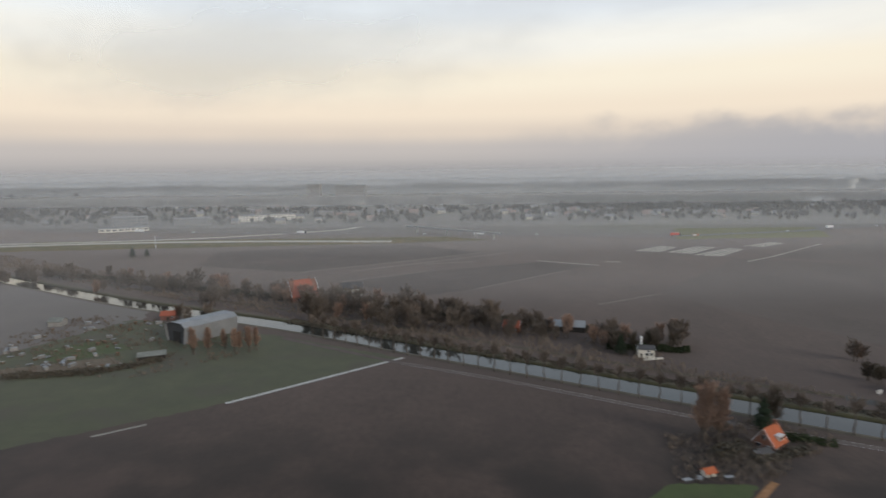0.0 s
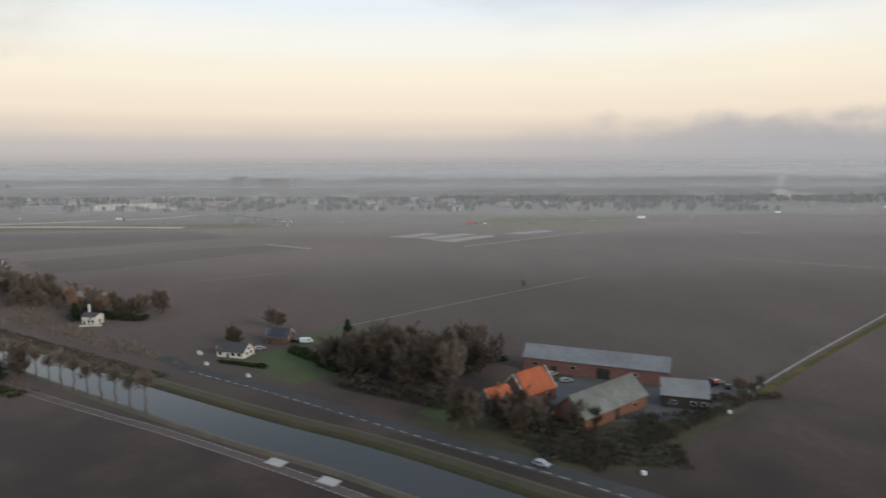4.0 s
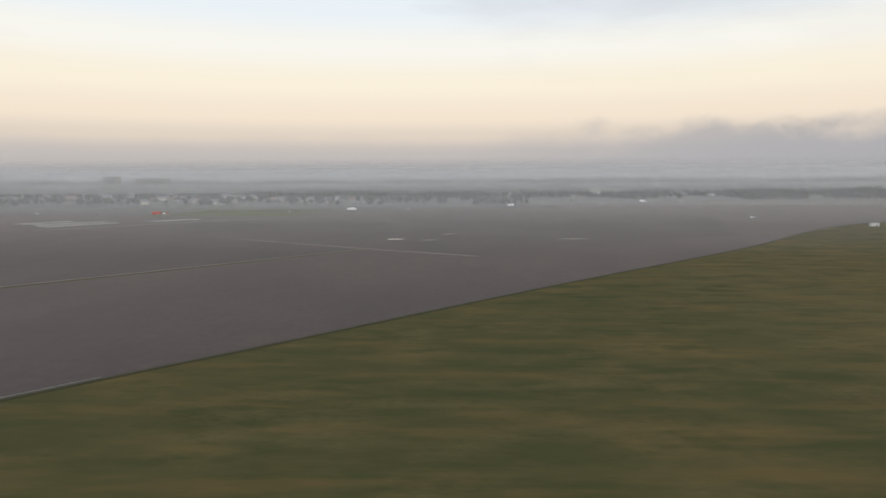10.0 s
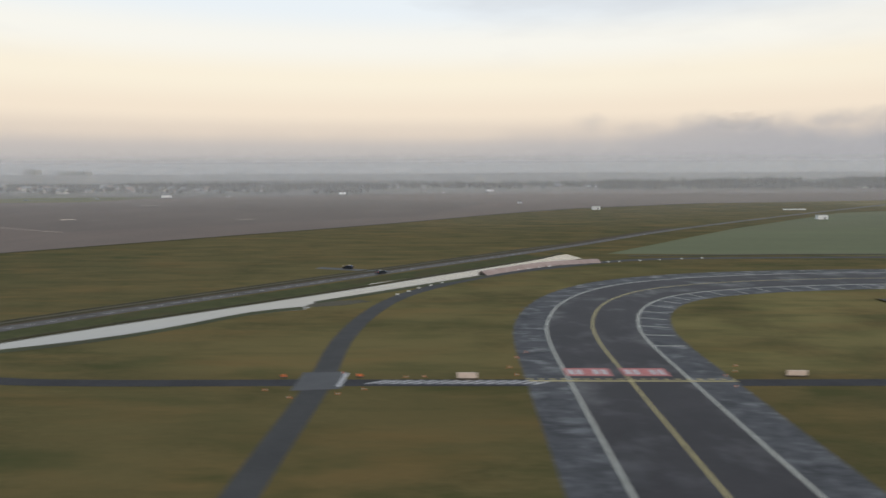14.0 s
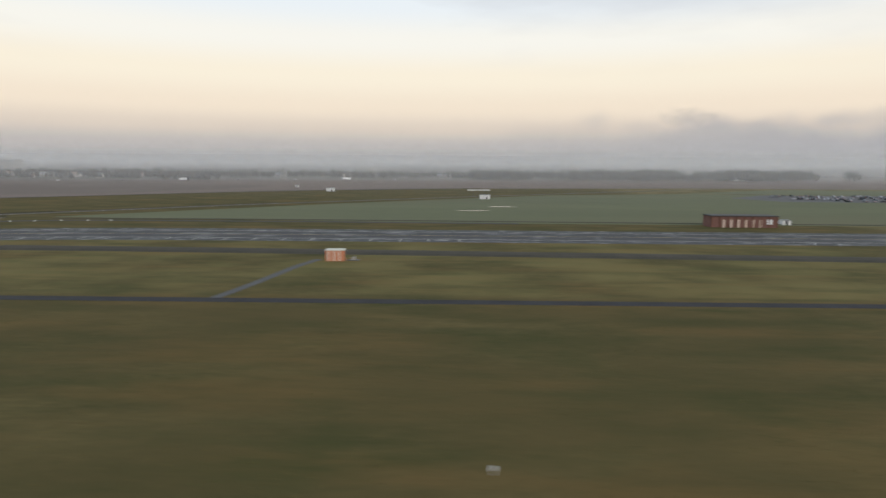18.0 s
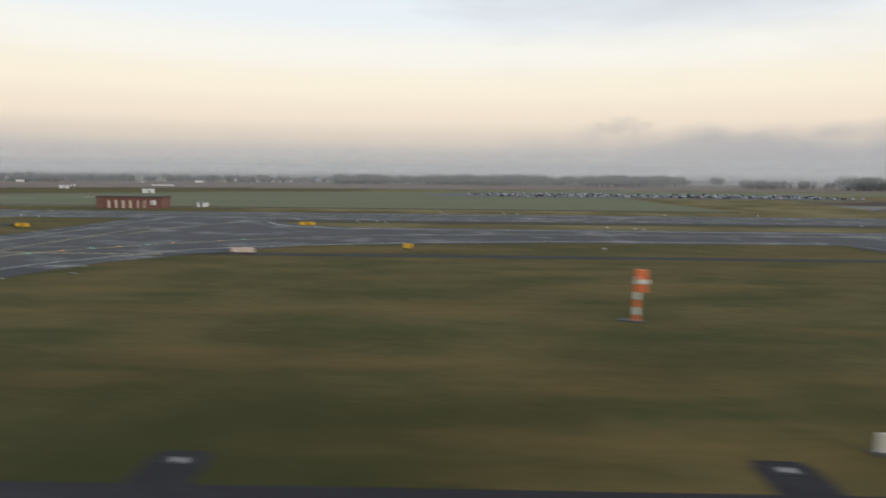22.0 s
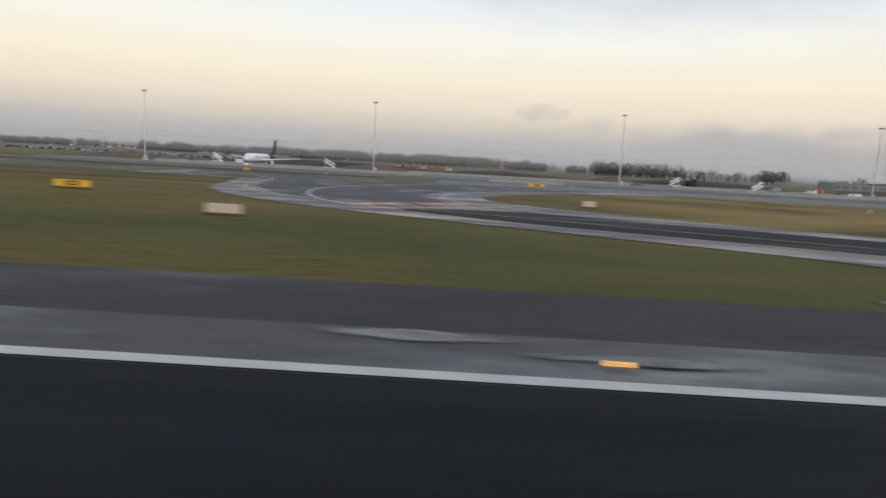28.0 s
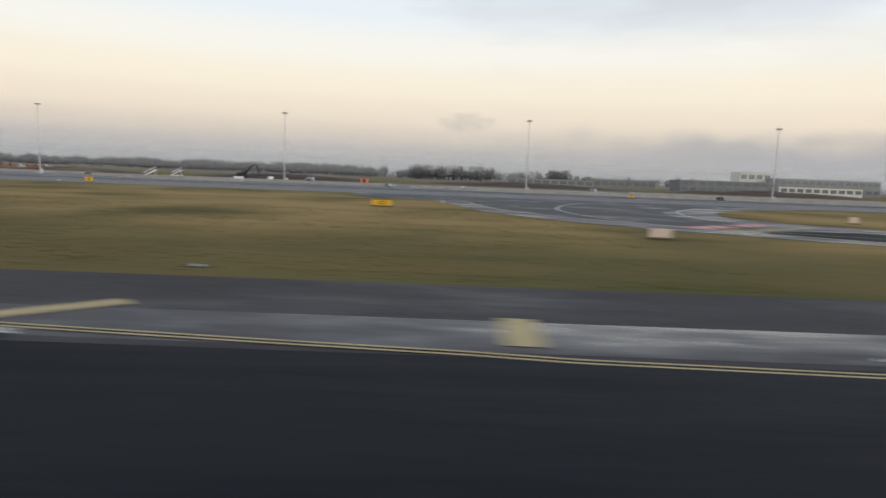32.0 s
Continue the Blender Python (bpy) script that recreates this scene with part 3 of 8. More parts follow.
def sweep(bm, pts, profile):
    """A band along the plan line pts; profile: (offset to the left, height) pairs across it."""
    rings = []
    for i, p in enumerate(pts):
        d = (pts[min(i + 1, len(pts) - 1)] - pts[max(i - 1, 0)]).normalized()
        side = Vector((-d.y, d.x))
        rings.append([bm.verts.new((p.x + side.x * o, p.y + side.y * o, z)) for o, z in profile])
    for a, b in zip(rings, rings[1:]):
        for i in range(len(profile) - 1):
            bm.faces.new((a[i + 1], a[i], b[i], b[i + 1]))
    return bm


def setting(name, label, category, bm, material, kind="structure"):
    return tagged(mesh_object(name, bm, material), label, category, kind=kind)


def lay(z):
    """Thin layers of pavement and paint: drawn close together."""
    return 0.004 + (z - 0.02) * 0.28


def patch(name, label, category, outline, z, material, rough=0.0, seed=1):
    """A flat piece of ground, its outline roughened by rough metres."""
    rnd = random.Random(seed)
    pts = [Vector(p) for p in outline]
    if rough:
        fine = []
        for a, b in zip(pts, pts[1:] + pts[:1]):
            n = max(1, int((b - a).length / (rough * 3)))
            for k in range(n):
                fine.append(a.lerp(b, k / n) + Vector((rnd.uniform(-rough, rough), rnd.uniform(-rough, rough))))
        pts = fine
    bm = bmesh.new()
    vs = [bm.verts.new((p.x, p.y, lay(z))) for p in pts]
    for tri in geometry.tessellate_polygon([[Vector((p.x, p.y, 0)) for p in pts]]):
        bm.faces.new([vs[k] for k in tri])
    for f in bm.faces:
        f.normal_update()
        if f.normal.z < 0:
            f.normal_flip()
    return setting(name, label, category, bm, material)


def band(name, label, category, pts, width, z, material, curve=True):
    z = lay(z)
    line = smooth_line(pts) if curve else [Vector(p) for p in pts]
    bm = sweep(bmesh.new(), line, [(width / 2, z - 0.02), (width / 2, z), (-width / 2, z), (-width / 2, z - 0.02)])
    return setting(name, label, category, bm, material)


def line_marking(name, label, pts, width, z, material, dash=None, curve=True):
    """A painted line; dash: (length, gap)."""
    z = lay(z)
    line = smooth_line(pts, 1.0 if dash else 3.0) if curve else [Vector(p) for p in pts]
    bm = bmesh.new()
    if not dash:
        sweep(bm, line, [(width / 2, z), (-width / 2, z)])
    else:
        run, stroke = 0.0, [line[0]]
        total = dash[0] + dash[1]
        pos = 0.0
        for a, b in zip(line, line[1:]):
            seg = (b - a).length
            s = 0.0
            while s < seg:
                phase = pos % total
                left = (dash[0] - phase) if phase < dash[0] else (total - phase)
                go = min(left, seg - s) + 1e-6
                if phase < dash[0]:
                    sweep(bm, [a.lerp(b, s / seg), a.lerp(b, min(1, (s + go) / seg))], [(width / 2, z), (-width / 2, z)])
                s += go
                pos += go
    return setting(name, label, "marking", bm, material)


# ---- ground ----
def ground_sheet():
    bm = bmesh.new()
    xs = [-4200, -2000, -900, -400, 0, 400, 800, 1200, 1800, 3000, 5400]
    ys = [-700, -200, 0, 200, 400, 700, 1200, 2400, 4900]
    g = [[bm.verts.new((x, y, 0)) for x in xs] for y in ys]
    for j in range(len(ys) - 1):
        for i in range(len(xs) - 1):
            bm.faces.new((g[j][i], g[j][i + 1], g[j + 1][i + 1], g[j + 1][i]))
    return setting("ground", "flat dark ploughed farmland reaching the horizon", "ground", bm, SOIL)


ground_sheet()

# farmland before the airfield
patch("field_grass", "dull green grass field beside the canal", "field", [(-150, 120), (-118, 208), (-60, 186), (-18, 163), (-52, 131), (-90, 105)], 0.02, GRASS_LUSH, 0.6)
patch("field_grass_1", "rough dark meadow of a farmyard", "field", [(-260, 190), (-250, 300), (-120, 225), (-100, 160), (-150, 122)], 0.016, SOIL_PALE, 1.0)
patch("yard_lawn", "green farmyard lawn", "lawn", [(-128, 168), (-112, 182), (-98, 172), (-112, 158)], 0.03, LAWN, 0.5)
patch("yard_earth", "bare brown earth of the yard", "ground", [(-126, 152), (-100, 164), (-94, 158), (-118, 146)], 0.034, DIRT, 0.5)
patch("garden_lawn", "bright green garden lawn by the small house", "lawn", [(18, 80), (33, 95.5), (47, 95), (34, 78)], 0.02, LAWN, 0.4)
patch("farm_lawn", "green lawn behind the farmhouse", "lawn", [(108, 152), (122, 164.5), (143, 154), (131, 146), (113, 143)], 0.02, LAWN, 0.4)
patch("farm_lawn_1", "green roadside lawn of the farmhouse", "lawn", [(98, 133), (112, 143), (131, 128), (119, 117)], 0.02, LAWN, 0.4)
patch("farm_lawn_2", "small dark lawn before the brick farmhouse", "lawn", [(144, 104), (152, 110), (159, 103), (153, 97)], 0.02, LAWN, 0.3)
patch("farm_yard", "paved farmyard between the barns", "ground", [(160, 112), (182, 128), (206, 117), (194, 102), (172, 100)], 0.02, ROAD, 0.3)
patch("farm_strip", "dark rough ground round the farm buildings", "ground", [(140, 96), (168, 132), (212, 118), (204, 107), (191, 96), (182, 85), (168, 82)], 0.012, REED, 0.6)
patch("pale_meadow", "pale green meadow before the town", "field", [(150, 440), (176, 520), (290, 520), (262, 446)], 0.02, MEADOW, 2)
# plain toned lighter than the near soil, in place of distance haze
patch("stubble_plain", "stubble fields beyond the motorway, paled for haze", "field", [(-2500, 575), (-420, 555), (-100, 505), (38, 487), (146, 472), (263, 500), (367, 540), (504, 607), (700, 690), (1000, 800), (3500, 800), (3500, 4800), (-2500, 4800)], 0.012, STUBBLE, 0.0)
patch("stubble_field", "dull green stubble behind the dyke", "field", [(-330, 395), (-60, 428), (20, 446), (-20, 470), (-330, 455)], 0.012, GRASS, 1.5)

# airfield grass, crop and the edge of the ploughland
patch("airfield_grass", "mown olive-brown airfield grass", "grass",
      [(240, -300), (262, 20), (300, 59), (331, 89), (352, 109), (412, 167), (501, 249), (560, 312), (605, 352), (700, 405), (860, 440), (1900, 450), (1900, -300)], 0.02, GRASS, 0.0)
patch("crop_field", "even green field of young winter crop", "field", [(576, 164), (640, 232), (728, 312), (812, 345), (905, 330), (905, 158), (700, 156)], 0.03, WHEAT, 0.0)
patch("crop_field_1", "pale green field beside the car park", "field", [(812, 352), (905, 336), (1080, 340), (1300, 360), (1300, 420), (900, 420)], 0.03, WHEAT, 0.0)
bm = bmesh.new()
sweep(bm, smooth_line([(262, 20), (300, 59), (331, 89), (352, 109), (412, 167), (501, 249), (560, 312), (605, 352), (700, 405)]), [(0.7, 0.02), (0.4, 0.2), (-0.3, 0.2), (-0.7, 0.02)])
setting("field_edge", "dark weedy ditch edge along the grass", "ditch", bm, REED)

# pale straw and stones lying in drill rows on the near field
rnd = random.Random(61)
bm = bmesh.new()
for k in range(420):
    x, y = rnd.uniform(215, 330), rnd.uniform(36, 118)
    if y > (x - 150) * 0.75 or y > 0.93 * (x - 240) + 12 and x > 262 or noise.noise((x * 0.05, y * 0.05, 3)) < 0.02:
        continue
    a = radians(43 + rnd.uniform(-4, 4))
    u, v = Vector((math.cos(a), math.sin(a), 0)) * rnd.uniform(0.3, 1.6), Vector((-math.sin(a), math.cos(a), 0)) * rnd.uniform(0.03, 0.07)
    p = Vector((x, y, 0.006))
    bm.faces.new([bm.verts.new(q) for q in (p - u - v, p + u - v, p + u * 0.8 + v, p - u + v)])
setting("straw_rows", "pale straw lying in thin rows on the field", "straw", bm, SOIL_PALE, "stuff")

# canals
C1 = smooth_line([(-330, 352), (-192, 268), (-132, 233), (-57, 196), (-17, 172), (11, 156), (49, 134), (86, 113), (117, 96), (139, 85), (170, 66), (230, 30), (300, -12)])


def canal(name, line, wl, wr, label):
    setting(name, label, "water", sweep(bmesh.new(), line, [(wl, 0.05), (-wr, 0.05)]), WATER)


canal("water_1", C1, 4.2, 4.2, "still grey canal reflecting the pale sky")
for s in (1, -1):
    bm = bmesh.new()
    prof = [(4.0, 0.04), (4.3, 0.3), (5.0, 0.5), (7.0, 0.35), (8.2, 0.02)] if s > 0 else [(-4.0, 0.04), (-4.3, 0.2), (-4.9, 0.24), (-5.6, 0.01)]
    sweep(bm, C1, prof if s < 0 else prof[::-1])
    setting("canal_bank_%d" % (1 if s > 0 else 2), "grassy brown canal bank", "bank", bm, REED if s > 0 else SCRUB)
band("dyke_road", "grey asphalt dyke road along the canal", "road", [(84, 134), (94, 126), (117, 113), (146, 95), (163, 85), (190, 68), (250, 32), (310, -5)], 3.6, 0.06, ROAD_DYKE)
band("dyke_path", "narrow earth path along the dyke", "path", [(-330, 376), (-192, 290), (-132, 255), (-57, 216), (11, 175), (60, 146), (84, 134)], 1.2, 0.05, REED)
line_marking("road_line_1", "broken white edge line", [(94, 124.7), (117, 111.7), (146, 93.7), (163, 83.7), (190, 66.7), (250, 30.7)], 0.12, 0.07, PAINT_W, (1.6, 1.2))
band("cycle_path", "red-brown brick path along the canal", "path", [(-57, 183), (-17, 158), (11, 143.5), (49, 121.5), (86, 103), (103, 95), (125, 83.5), (140, 75), (170, 57), (230, 20)], 1.9, 0.06, CLINKER)
for k, o in enumerate((0.8, -0.8)):
    pts = smooth_line([(-17, 158), (11, 143.5), (49, 121.5), (86, 103), (103, 95), (125, 83.5), (140, 75), (170, 57)], 2)
    bm = bmesh.new()
    line = []
    for i, p in enumerate(pts):
        d = (pts[min(i + 1, len(pts) - 1)] - pts[max(i - 1, 0)]).normalized()
        line.append((p.x - d.y * o, p.y + d.x * o))
    line_marking("path_line_%d" % (k + 1), "broken white edge line of the brick path", line, 0.1, 0.07, PAINT_W, (0.7, 0.6))
band("farm_track", "pale concrete farm track beside the grass field", "road", [(-54, 129.5), (-17.5, 163)], 1.1, 0.05, CONCRETE, False)
band("farm_track_1", "pale stub of a field track", "road", [(-74, 112), (-66, 118)], 0.7, 0.05, GRAVEL, False)
band("field_track", "straight pale field track with grassy verges", "road", [(207, 115), (234, 141), (277, 181), (346, 246.5)], 0.55, 0.06, GRAVEL)
band("track_verge", "green verge of the field track", "grass", [(208.6, 114), (235.5, 139.6), (278.5, 179.6), (347, 245)], 1.5, 0.045, GRASS)
band("garden_path", "withered reed strip along a garden ditch", "path", [(34, 79), (38, 83.6), (43, 88.4), (50, 96)], 1.3, 0.05, REED_STRAW)
band("edge_track", "pale narrow track along the field's edge", "road", [(268, 30), (292, 54), (309, 70), (319, 79.4), (330, 90)], 0.22, 0.05, GRAVEL)
band("field_ditch", "thin water-filled field ditch", "ditch", [(270, 293), (348, 248), (392, 224)], 0.34, 0.05, PUDDLE)
band("field_ditch_1", "shallow ditch in the far field", "ditch", [(40, 341), (70, 323)], 1.4, 0.05, SAND_SHINE)
for i, (pts, w) in enumerate((([(3, 259.5), (51.4, 307.8)], 0.6), ([(-59, 309), (-12, 345.5), (26.5, 376)], 1.0), ([(-84.7, 306.6), (-22.2, 352), (9, 377.3)], 0.9), ([(-58, 279), (-20.5, 306.6)], 0.7), ([(50, 229), (79, 248)], 0.5), ([(-22, 332), (4, 340)], 0.7))):
    band("field_seam_%d" % (i + 1), "pale wet seam between two ploughed fields", "ditch", pts, w, 0.045, SEAM)
patch("field_dark", "dark wet ploughed field beyond the dyke", "field", [(-58, 279), (-20, 307), (45, 338), (69, 324), (51, 308), (3, 259.5), (-22, 244)], 0.016, SOIL_DARK, 0.8, 7)
patch("field_dark_1", "dark wet ploughed field beyond the dyke", "field", [(-84, 307), (-22, 352), (9, 377), (-40, 420), (-160, 392), (-150, 330)], 0.016, SOIL_DARK, 0.8, 8)
patch("field_grey", "grey-brown ploughed field beside the track", "field", [(206, 117), (345, 247.5), (270, 294), (150, 345), (79, 249), (124, 164), (150, 150)], 0.016, SOIL_GREY, 0.8, 9)
patch("field_grey_1", "grey-brown field before the motorway", "field", [(270, 296), (392, 226), (520, 300), (560, 420), (420, 500), (300, 440), (170, 350)], 0.014, SOIL_GREY, 0.8, 10)
band("field_track_4", "pale path from the lawn into the fields", "path", [(121, 163), (150, 191), (176, 216), (201, 239)], 0.6, 0.05, SEAM)

# pale sheets and ponds by the motorway
for i, o in enumerate(([(104, 380), (118, 373), (136, 396), (127, 403)], [(121, 372), (134, 364), (160, 393), (150, 400)], [(133, 360), (146, 352), (172, 382), (166, 390)],
                       [(178, 398), (190, 394), (212, 412), (205, 418)])):
    a, b, c, d = [Vector(p) for p in o]
    for k in range(4):
        f, g = k / 4 + 0.03, k / 4 + 0.2
        patch("sand_bed_%d%s" % (i + 1, "abcd"[k]), "pale covered bulb bed in the field", "field", [a.lerp(b, f), a.lerp(b, g), d.lerp(c, g), d.lerp(c, f)], 0.05, SAND_SHINE, 0.3, i * 4 + k)
band("bed_edge", "pale edge strip of the bulb beds", "path", [(152, 333), (175, 352), (232, 407)], 1.0, 0.05, SAND_SHINE, False)
for i, (x, y, sx, sy) in enumerate(((355, 284.4, 4.5, 1.8), (336.3, 400, 7, 1.6), (438, 283.7, 7, 0.9), (380, 307.7, 4, 0.9), (372, 280, 4, 0.7), (80, 335, 5, 0.8), (690, 201, 5, 1.3), (701, 222, 6, 1.6))):
    rnd = random.Random(i + 5)
    pts = [(x + sx * (0.75 + 0.4 * rnd.random()) * math.cos(a), y + sy * (0.7 + 0.5 * rnd.random()) * math.sin(a)) for a in [k * math.pi / 9 for k in range(18)]]
    patch("rain_pool_%d" % (i + 1), "shallow pool of rain water lying in the field", "water", pts, 0.055, PUDDLE, 0.25, i)
# basins take a matte pale colour in place of the reflected sky
band("flood_strip", "long water basin with its sky reflection painted pale", "water", [(-420, 405), (-275, 440), (-160, 447), (-54, 440)], 10, 0.05, SAND_SHINE)
band("flood_strip_1", "narrow water basin with its sky reflection painted pale", "water", [(-420, 430), (-236, 462), (-123, 520), (-96, 560)], 7, 0.05, SAND_SHINE)
band("motorway", "grey motorway across the plain", "road", [(-400, 545), (-100, 496), (38, 478), (146, 462), (208, 476), (263, 491), (311, 516), (367, 530), (421, 557), (504, 597), (640, 660), (1000, 800)], 8, 0.07, ROAD)

# airfield roads and second canal
band("perimeter_road", "grey perimeter road with a broken centre line", "road", [(395, 12), (431, 48), (448, 63.5), (463, 77.5), (477, 92.5), (518, 132), (568, 179), (619, 231), (724, 321), (860, 430)], 3.1, 0.06, ROAD_PERIM)
line_marking("road_line_2", "broken white centre line", [(395, 12), (431, 48), (448, 63.5), (463, 77.5), (477, 92.5), (518, 132), (568, 179), (619, 231)], 0.13, 0.07, PAINT_W, (1.3, 1.3))
for n, (o, lb) in enumerate(((0.75, "far"), (-0.75, "near"))):
    bm = sweep(bmesh.new(), smooth_line([(392 - o, 15 + o), (428 - o, 51 + o), (445 - o, 66.5 + o), (460 - o, 80.5 + o), (474 - o, 95.5 + o), (515 - o, 135 + o), (565 - o, 182 + o)]), [(0.35, 0.01), (0.1, 0.14), (-0.1, 0.14), (-0.35, 0.01)])
    setting("ditch_edge_%d" % (n + 1), "weedy %s edge of the roadside ditch" % lb, "bank", bm, REED)
band("road_ditch", "narrow overgrown ditch beside the road", "ditch", [(392, 15), (428, 51), (445, 66.5), (455, 75.8), (460, 80.5), (474, 95.5), (515, 135), (565, 182)], 0.9, 0.05, REED)
band("road_verge", "trodden brown verge of the perimeter road", "grass", [(392, 13.5), (429, 50), (446, 65.5), (461, 79.3), (475, 94.2), (516, 133.8), (566, 180.8), (617, 232.8)], 5.2, 0.035, VERGE)
WATER2A = [(420, 29), (442, 49), (450, 56), (463, 68), (466.5, 66.5), (465.5, 61), (461, 56), (455, 48.5), (440, 34), (428, 22)]
WATER2B = [(471, 75), (483, 86.5), (496, 98), (503.2, 105.6), (508.7, 109.1), (514.6, 116.5), (517.3, 117.6), (518.7, 121), (529.9, 130.4), (538.7, 139), (552.8, 152), (565.1, 163.2), (567.4, 155.2), (554.3, 144.5),
           (543.6, 135.6), (541.4, 131), (534.1, 123.3), (526.1, 115.4), (521.4, 111.5), (515.1, 105.9), (512.2, 101.8), (511, 98.3), (507.5, 97), (502.6, 94.1), (494, 86), (486, 79.8), (474, 73.6)]
band("canal_verge", "green bank between the perimeter road and the canal", "bank", [(408, 21.5), (440, 52), (461, 71.5), (475, 84), (496, 103.5), (513, 119), (533, 138), (556, 160)], 6.4, 0.03, BANK_GREEN)
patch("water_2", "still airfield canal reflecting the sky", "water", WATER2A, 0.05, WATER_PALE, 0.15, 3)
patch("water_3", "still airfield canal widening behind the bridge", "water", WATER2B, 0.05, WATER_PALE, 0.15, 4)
for n, line in enumerate(([(420, 29), (442, 49), (450, 56), (463, 68)], [(471, 75), (483, 86.5), (496, 98), (513, 113), (533, 132), (555, 153), (564, 164)])):
    bm = sweep(bmesh.new(), smooth_line(line), [(0.5, 0.02), (0.3, 0.26), (0.0, 0.2), (-0.25, 0.03)])
    setting("water_edge_%d" % (n + 1), "dark eroded bank of the airfield canal", "bank", bm, REED)
for n, line in enumerate(([(428, 22), (440, 34), (455, 48.5), (461, 56), (465.5, 61)], [(474, 73.6), (486, 79.8), (494, 86), (503, 96), (510.5, 100)], [(511.5, 104), (519, 110.5), (528, 118.5), (541, 130)])):
    bm = sweep(bmesh.new(), smooth_line(line), [(0.15, 0.04), (-0.1, 0.2), (-0.6, 0.28), (-1.4, 0.02)])
    setting("water_edge_%d" % (n + 3), "grassy near bank of the airfield canal", "bank", bm, GRASS_LUSH)
patch("reed_corner", "dark reedy corner at the canal's end", "bank", [(463.2, 68.2), (466.6, 66.6), (465.8, 61), (467.6, 61.6), (469, 66.4), (466, 70)], 0.09, REED, 0.15)
patch("reed_spit", "dark reedy spit reaching into the canal", "bank", [(510.3, 100), (512, 104.2), (519, 106), (521, 104.5), (517, 101.5)], 0.09, REED, 0.2)
band("service_road", "narrow dark airfield service road", "road", [(463, 76), (469, 72), (475, 68.3), (485, 65), (497, 64.2), (521, 64.4), (560, 64.6), (620, 65), (800, 66), (960, 66), (1030, 67)], 2.0, 0.07, ROAD_DARK)
band("service_road_1", "dark service road curving round the taxiway", "road", [(520, 20), (520.5, 45), (521, 64.4), (520.5, 80), (522, 95), (526, 109), (534, 121), (545, 132), (558, 141), (582, 153), (620, 156), (700, 156)], 2.8, 0.08, ROAD_DYKE)
patch("crossing_slab", "pale worn slab where two service roads cross", "road", [(518.6, 62), (523.6, 62.6), (523.4, 68), (518.6, 67.6)], 0.1, ROAD, 0.1)
line_marking("crossing_line", "white bar beside the road crossing", [(523.2, 63.2), (523.4, 67.4)], 0.45, 0.115, PAINT_W, None, False)
for i in range(15):
    line_marking("hatch_%d" % (i + 1), "slanted white bar on the service road", [(526 + i * 1.25, 64.0), (528.2 + i * 1.25, 65.2)], 0.3, 0.1, PAINT_W, None, False)
band("layby", "pale layby beside the perimeter road", "road", [(504, 141), (512, 138.5), (521, 135.5)], 2.4, 0.065, ROAD)
bm = bmesh.new()
sweep(bm, smooth_line([(541, 131.4), (543.8, 134.2), (554.6, 143.2), (562, 147), (570, 149.6)]), [(0.9, 0.03), (0.4, 0.7), (-0.2, 0.72), (-1.9, 0.03)])
setting("stone_embankment", "pinkish rubble embankment at the canal's end", "bank", bm, RIPRAP)
bm = sweep(bmesh.new(), smooth_line([(580, 159), (640, 161.5), (760, 160), (905, 159)]), [(0.9, 0.03), (0.5, 0.16), (-0.4, 0.16), (-0.9, 0.03)])
setting("field_ditch_2", "dark ditch between the crop and the airfield", "ditch", bm, REED)
bm = sweep(bmesh.new(), smooth_line([(607, 103.5), (640, 103), (700, 101), (764, 98.5)]), [(3.0, 0.008), (1.8, 0.2), (0.0, 0.26), (-1.8, 0.2), (-3.0, 0.008)])
setting("taxiway_ditch", "dark overgrown ditch along the taxiway", "ditch", bm, SCRUB_DARK)
bm = sweep(bmesh.new(), smooth_line([(800, 113.5), (840, 113.5), (940, 114), (1040, 114)]), [(2.4, 0.008), (1.4, 0.16), (-1.2, 0.16), (-2.4, 0.008)])
setting("taxiway_ditch_1", "dark overgrown strip between the taxiways", "ditch", bm, SCRUB_DARK)

# taxiways: pale shoulders, dark pavement, edge lines and centre lines
TW_A = [(554, 12), (553.8, 40), (553.8, 64), (554, 80), (555.4, 90), (559, 100.5), (565, 109.5), (573, 116), (585, 121), (600, 124.4), (625, 126.6), (700, 127.5), (900, 128.5), (1050, 128), (1600, 126)]
TW_B = [(783.4, 10), (783.5, 35), (783.9, 45), (784.6, 51.4), (786, 57.4), (788.6, 62.8), (793, 68.8), (801, 76.2), (812, 83), (830, 89.5), (860, 92), (950, 93), (1000, 93), (1024, 91), (1040, 84)]


def taxiway(name, line, half, shoulder, z, label):
    pts = smooth_line(line, 2.5)
    z = lay(z)
    setting(name + "_shoulder", "pale wet shoulders of the " + label, "taxiway", sweep(bmesh.new(), pts, [(half + shoulder, z), (-half - shoulder, z)]), SHOULDER)
    setting(name, "dark asphalt " + label, "taxiway", sweep(bmesh.new(), pts, [(half, z + 0.004), (-half, z + 0.004)]), ASPHALT)
    for s, nm in ((1, "left"), (-1, "right")):
        bm = sweep(bmesh.new(), pts, [(s * half + 0.15, z + 0.008), (s * half - 0.15, z + 0.008)])
        setting("%s_edge_%s" % (name, nm), "worn pale edge line of the taxiway", "marking", bm, PAINT_PALE)


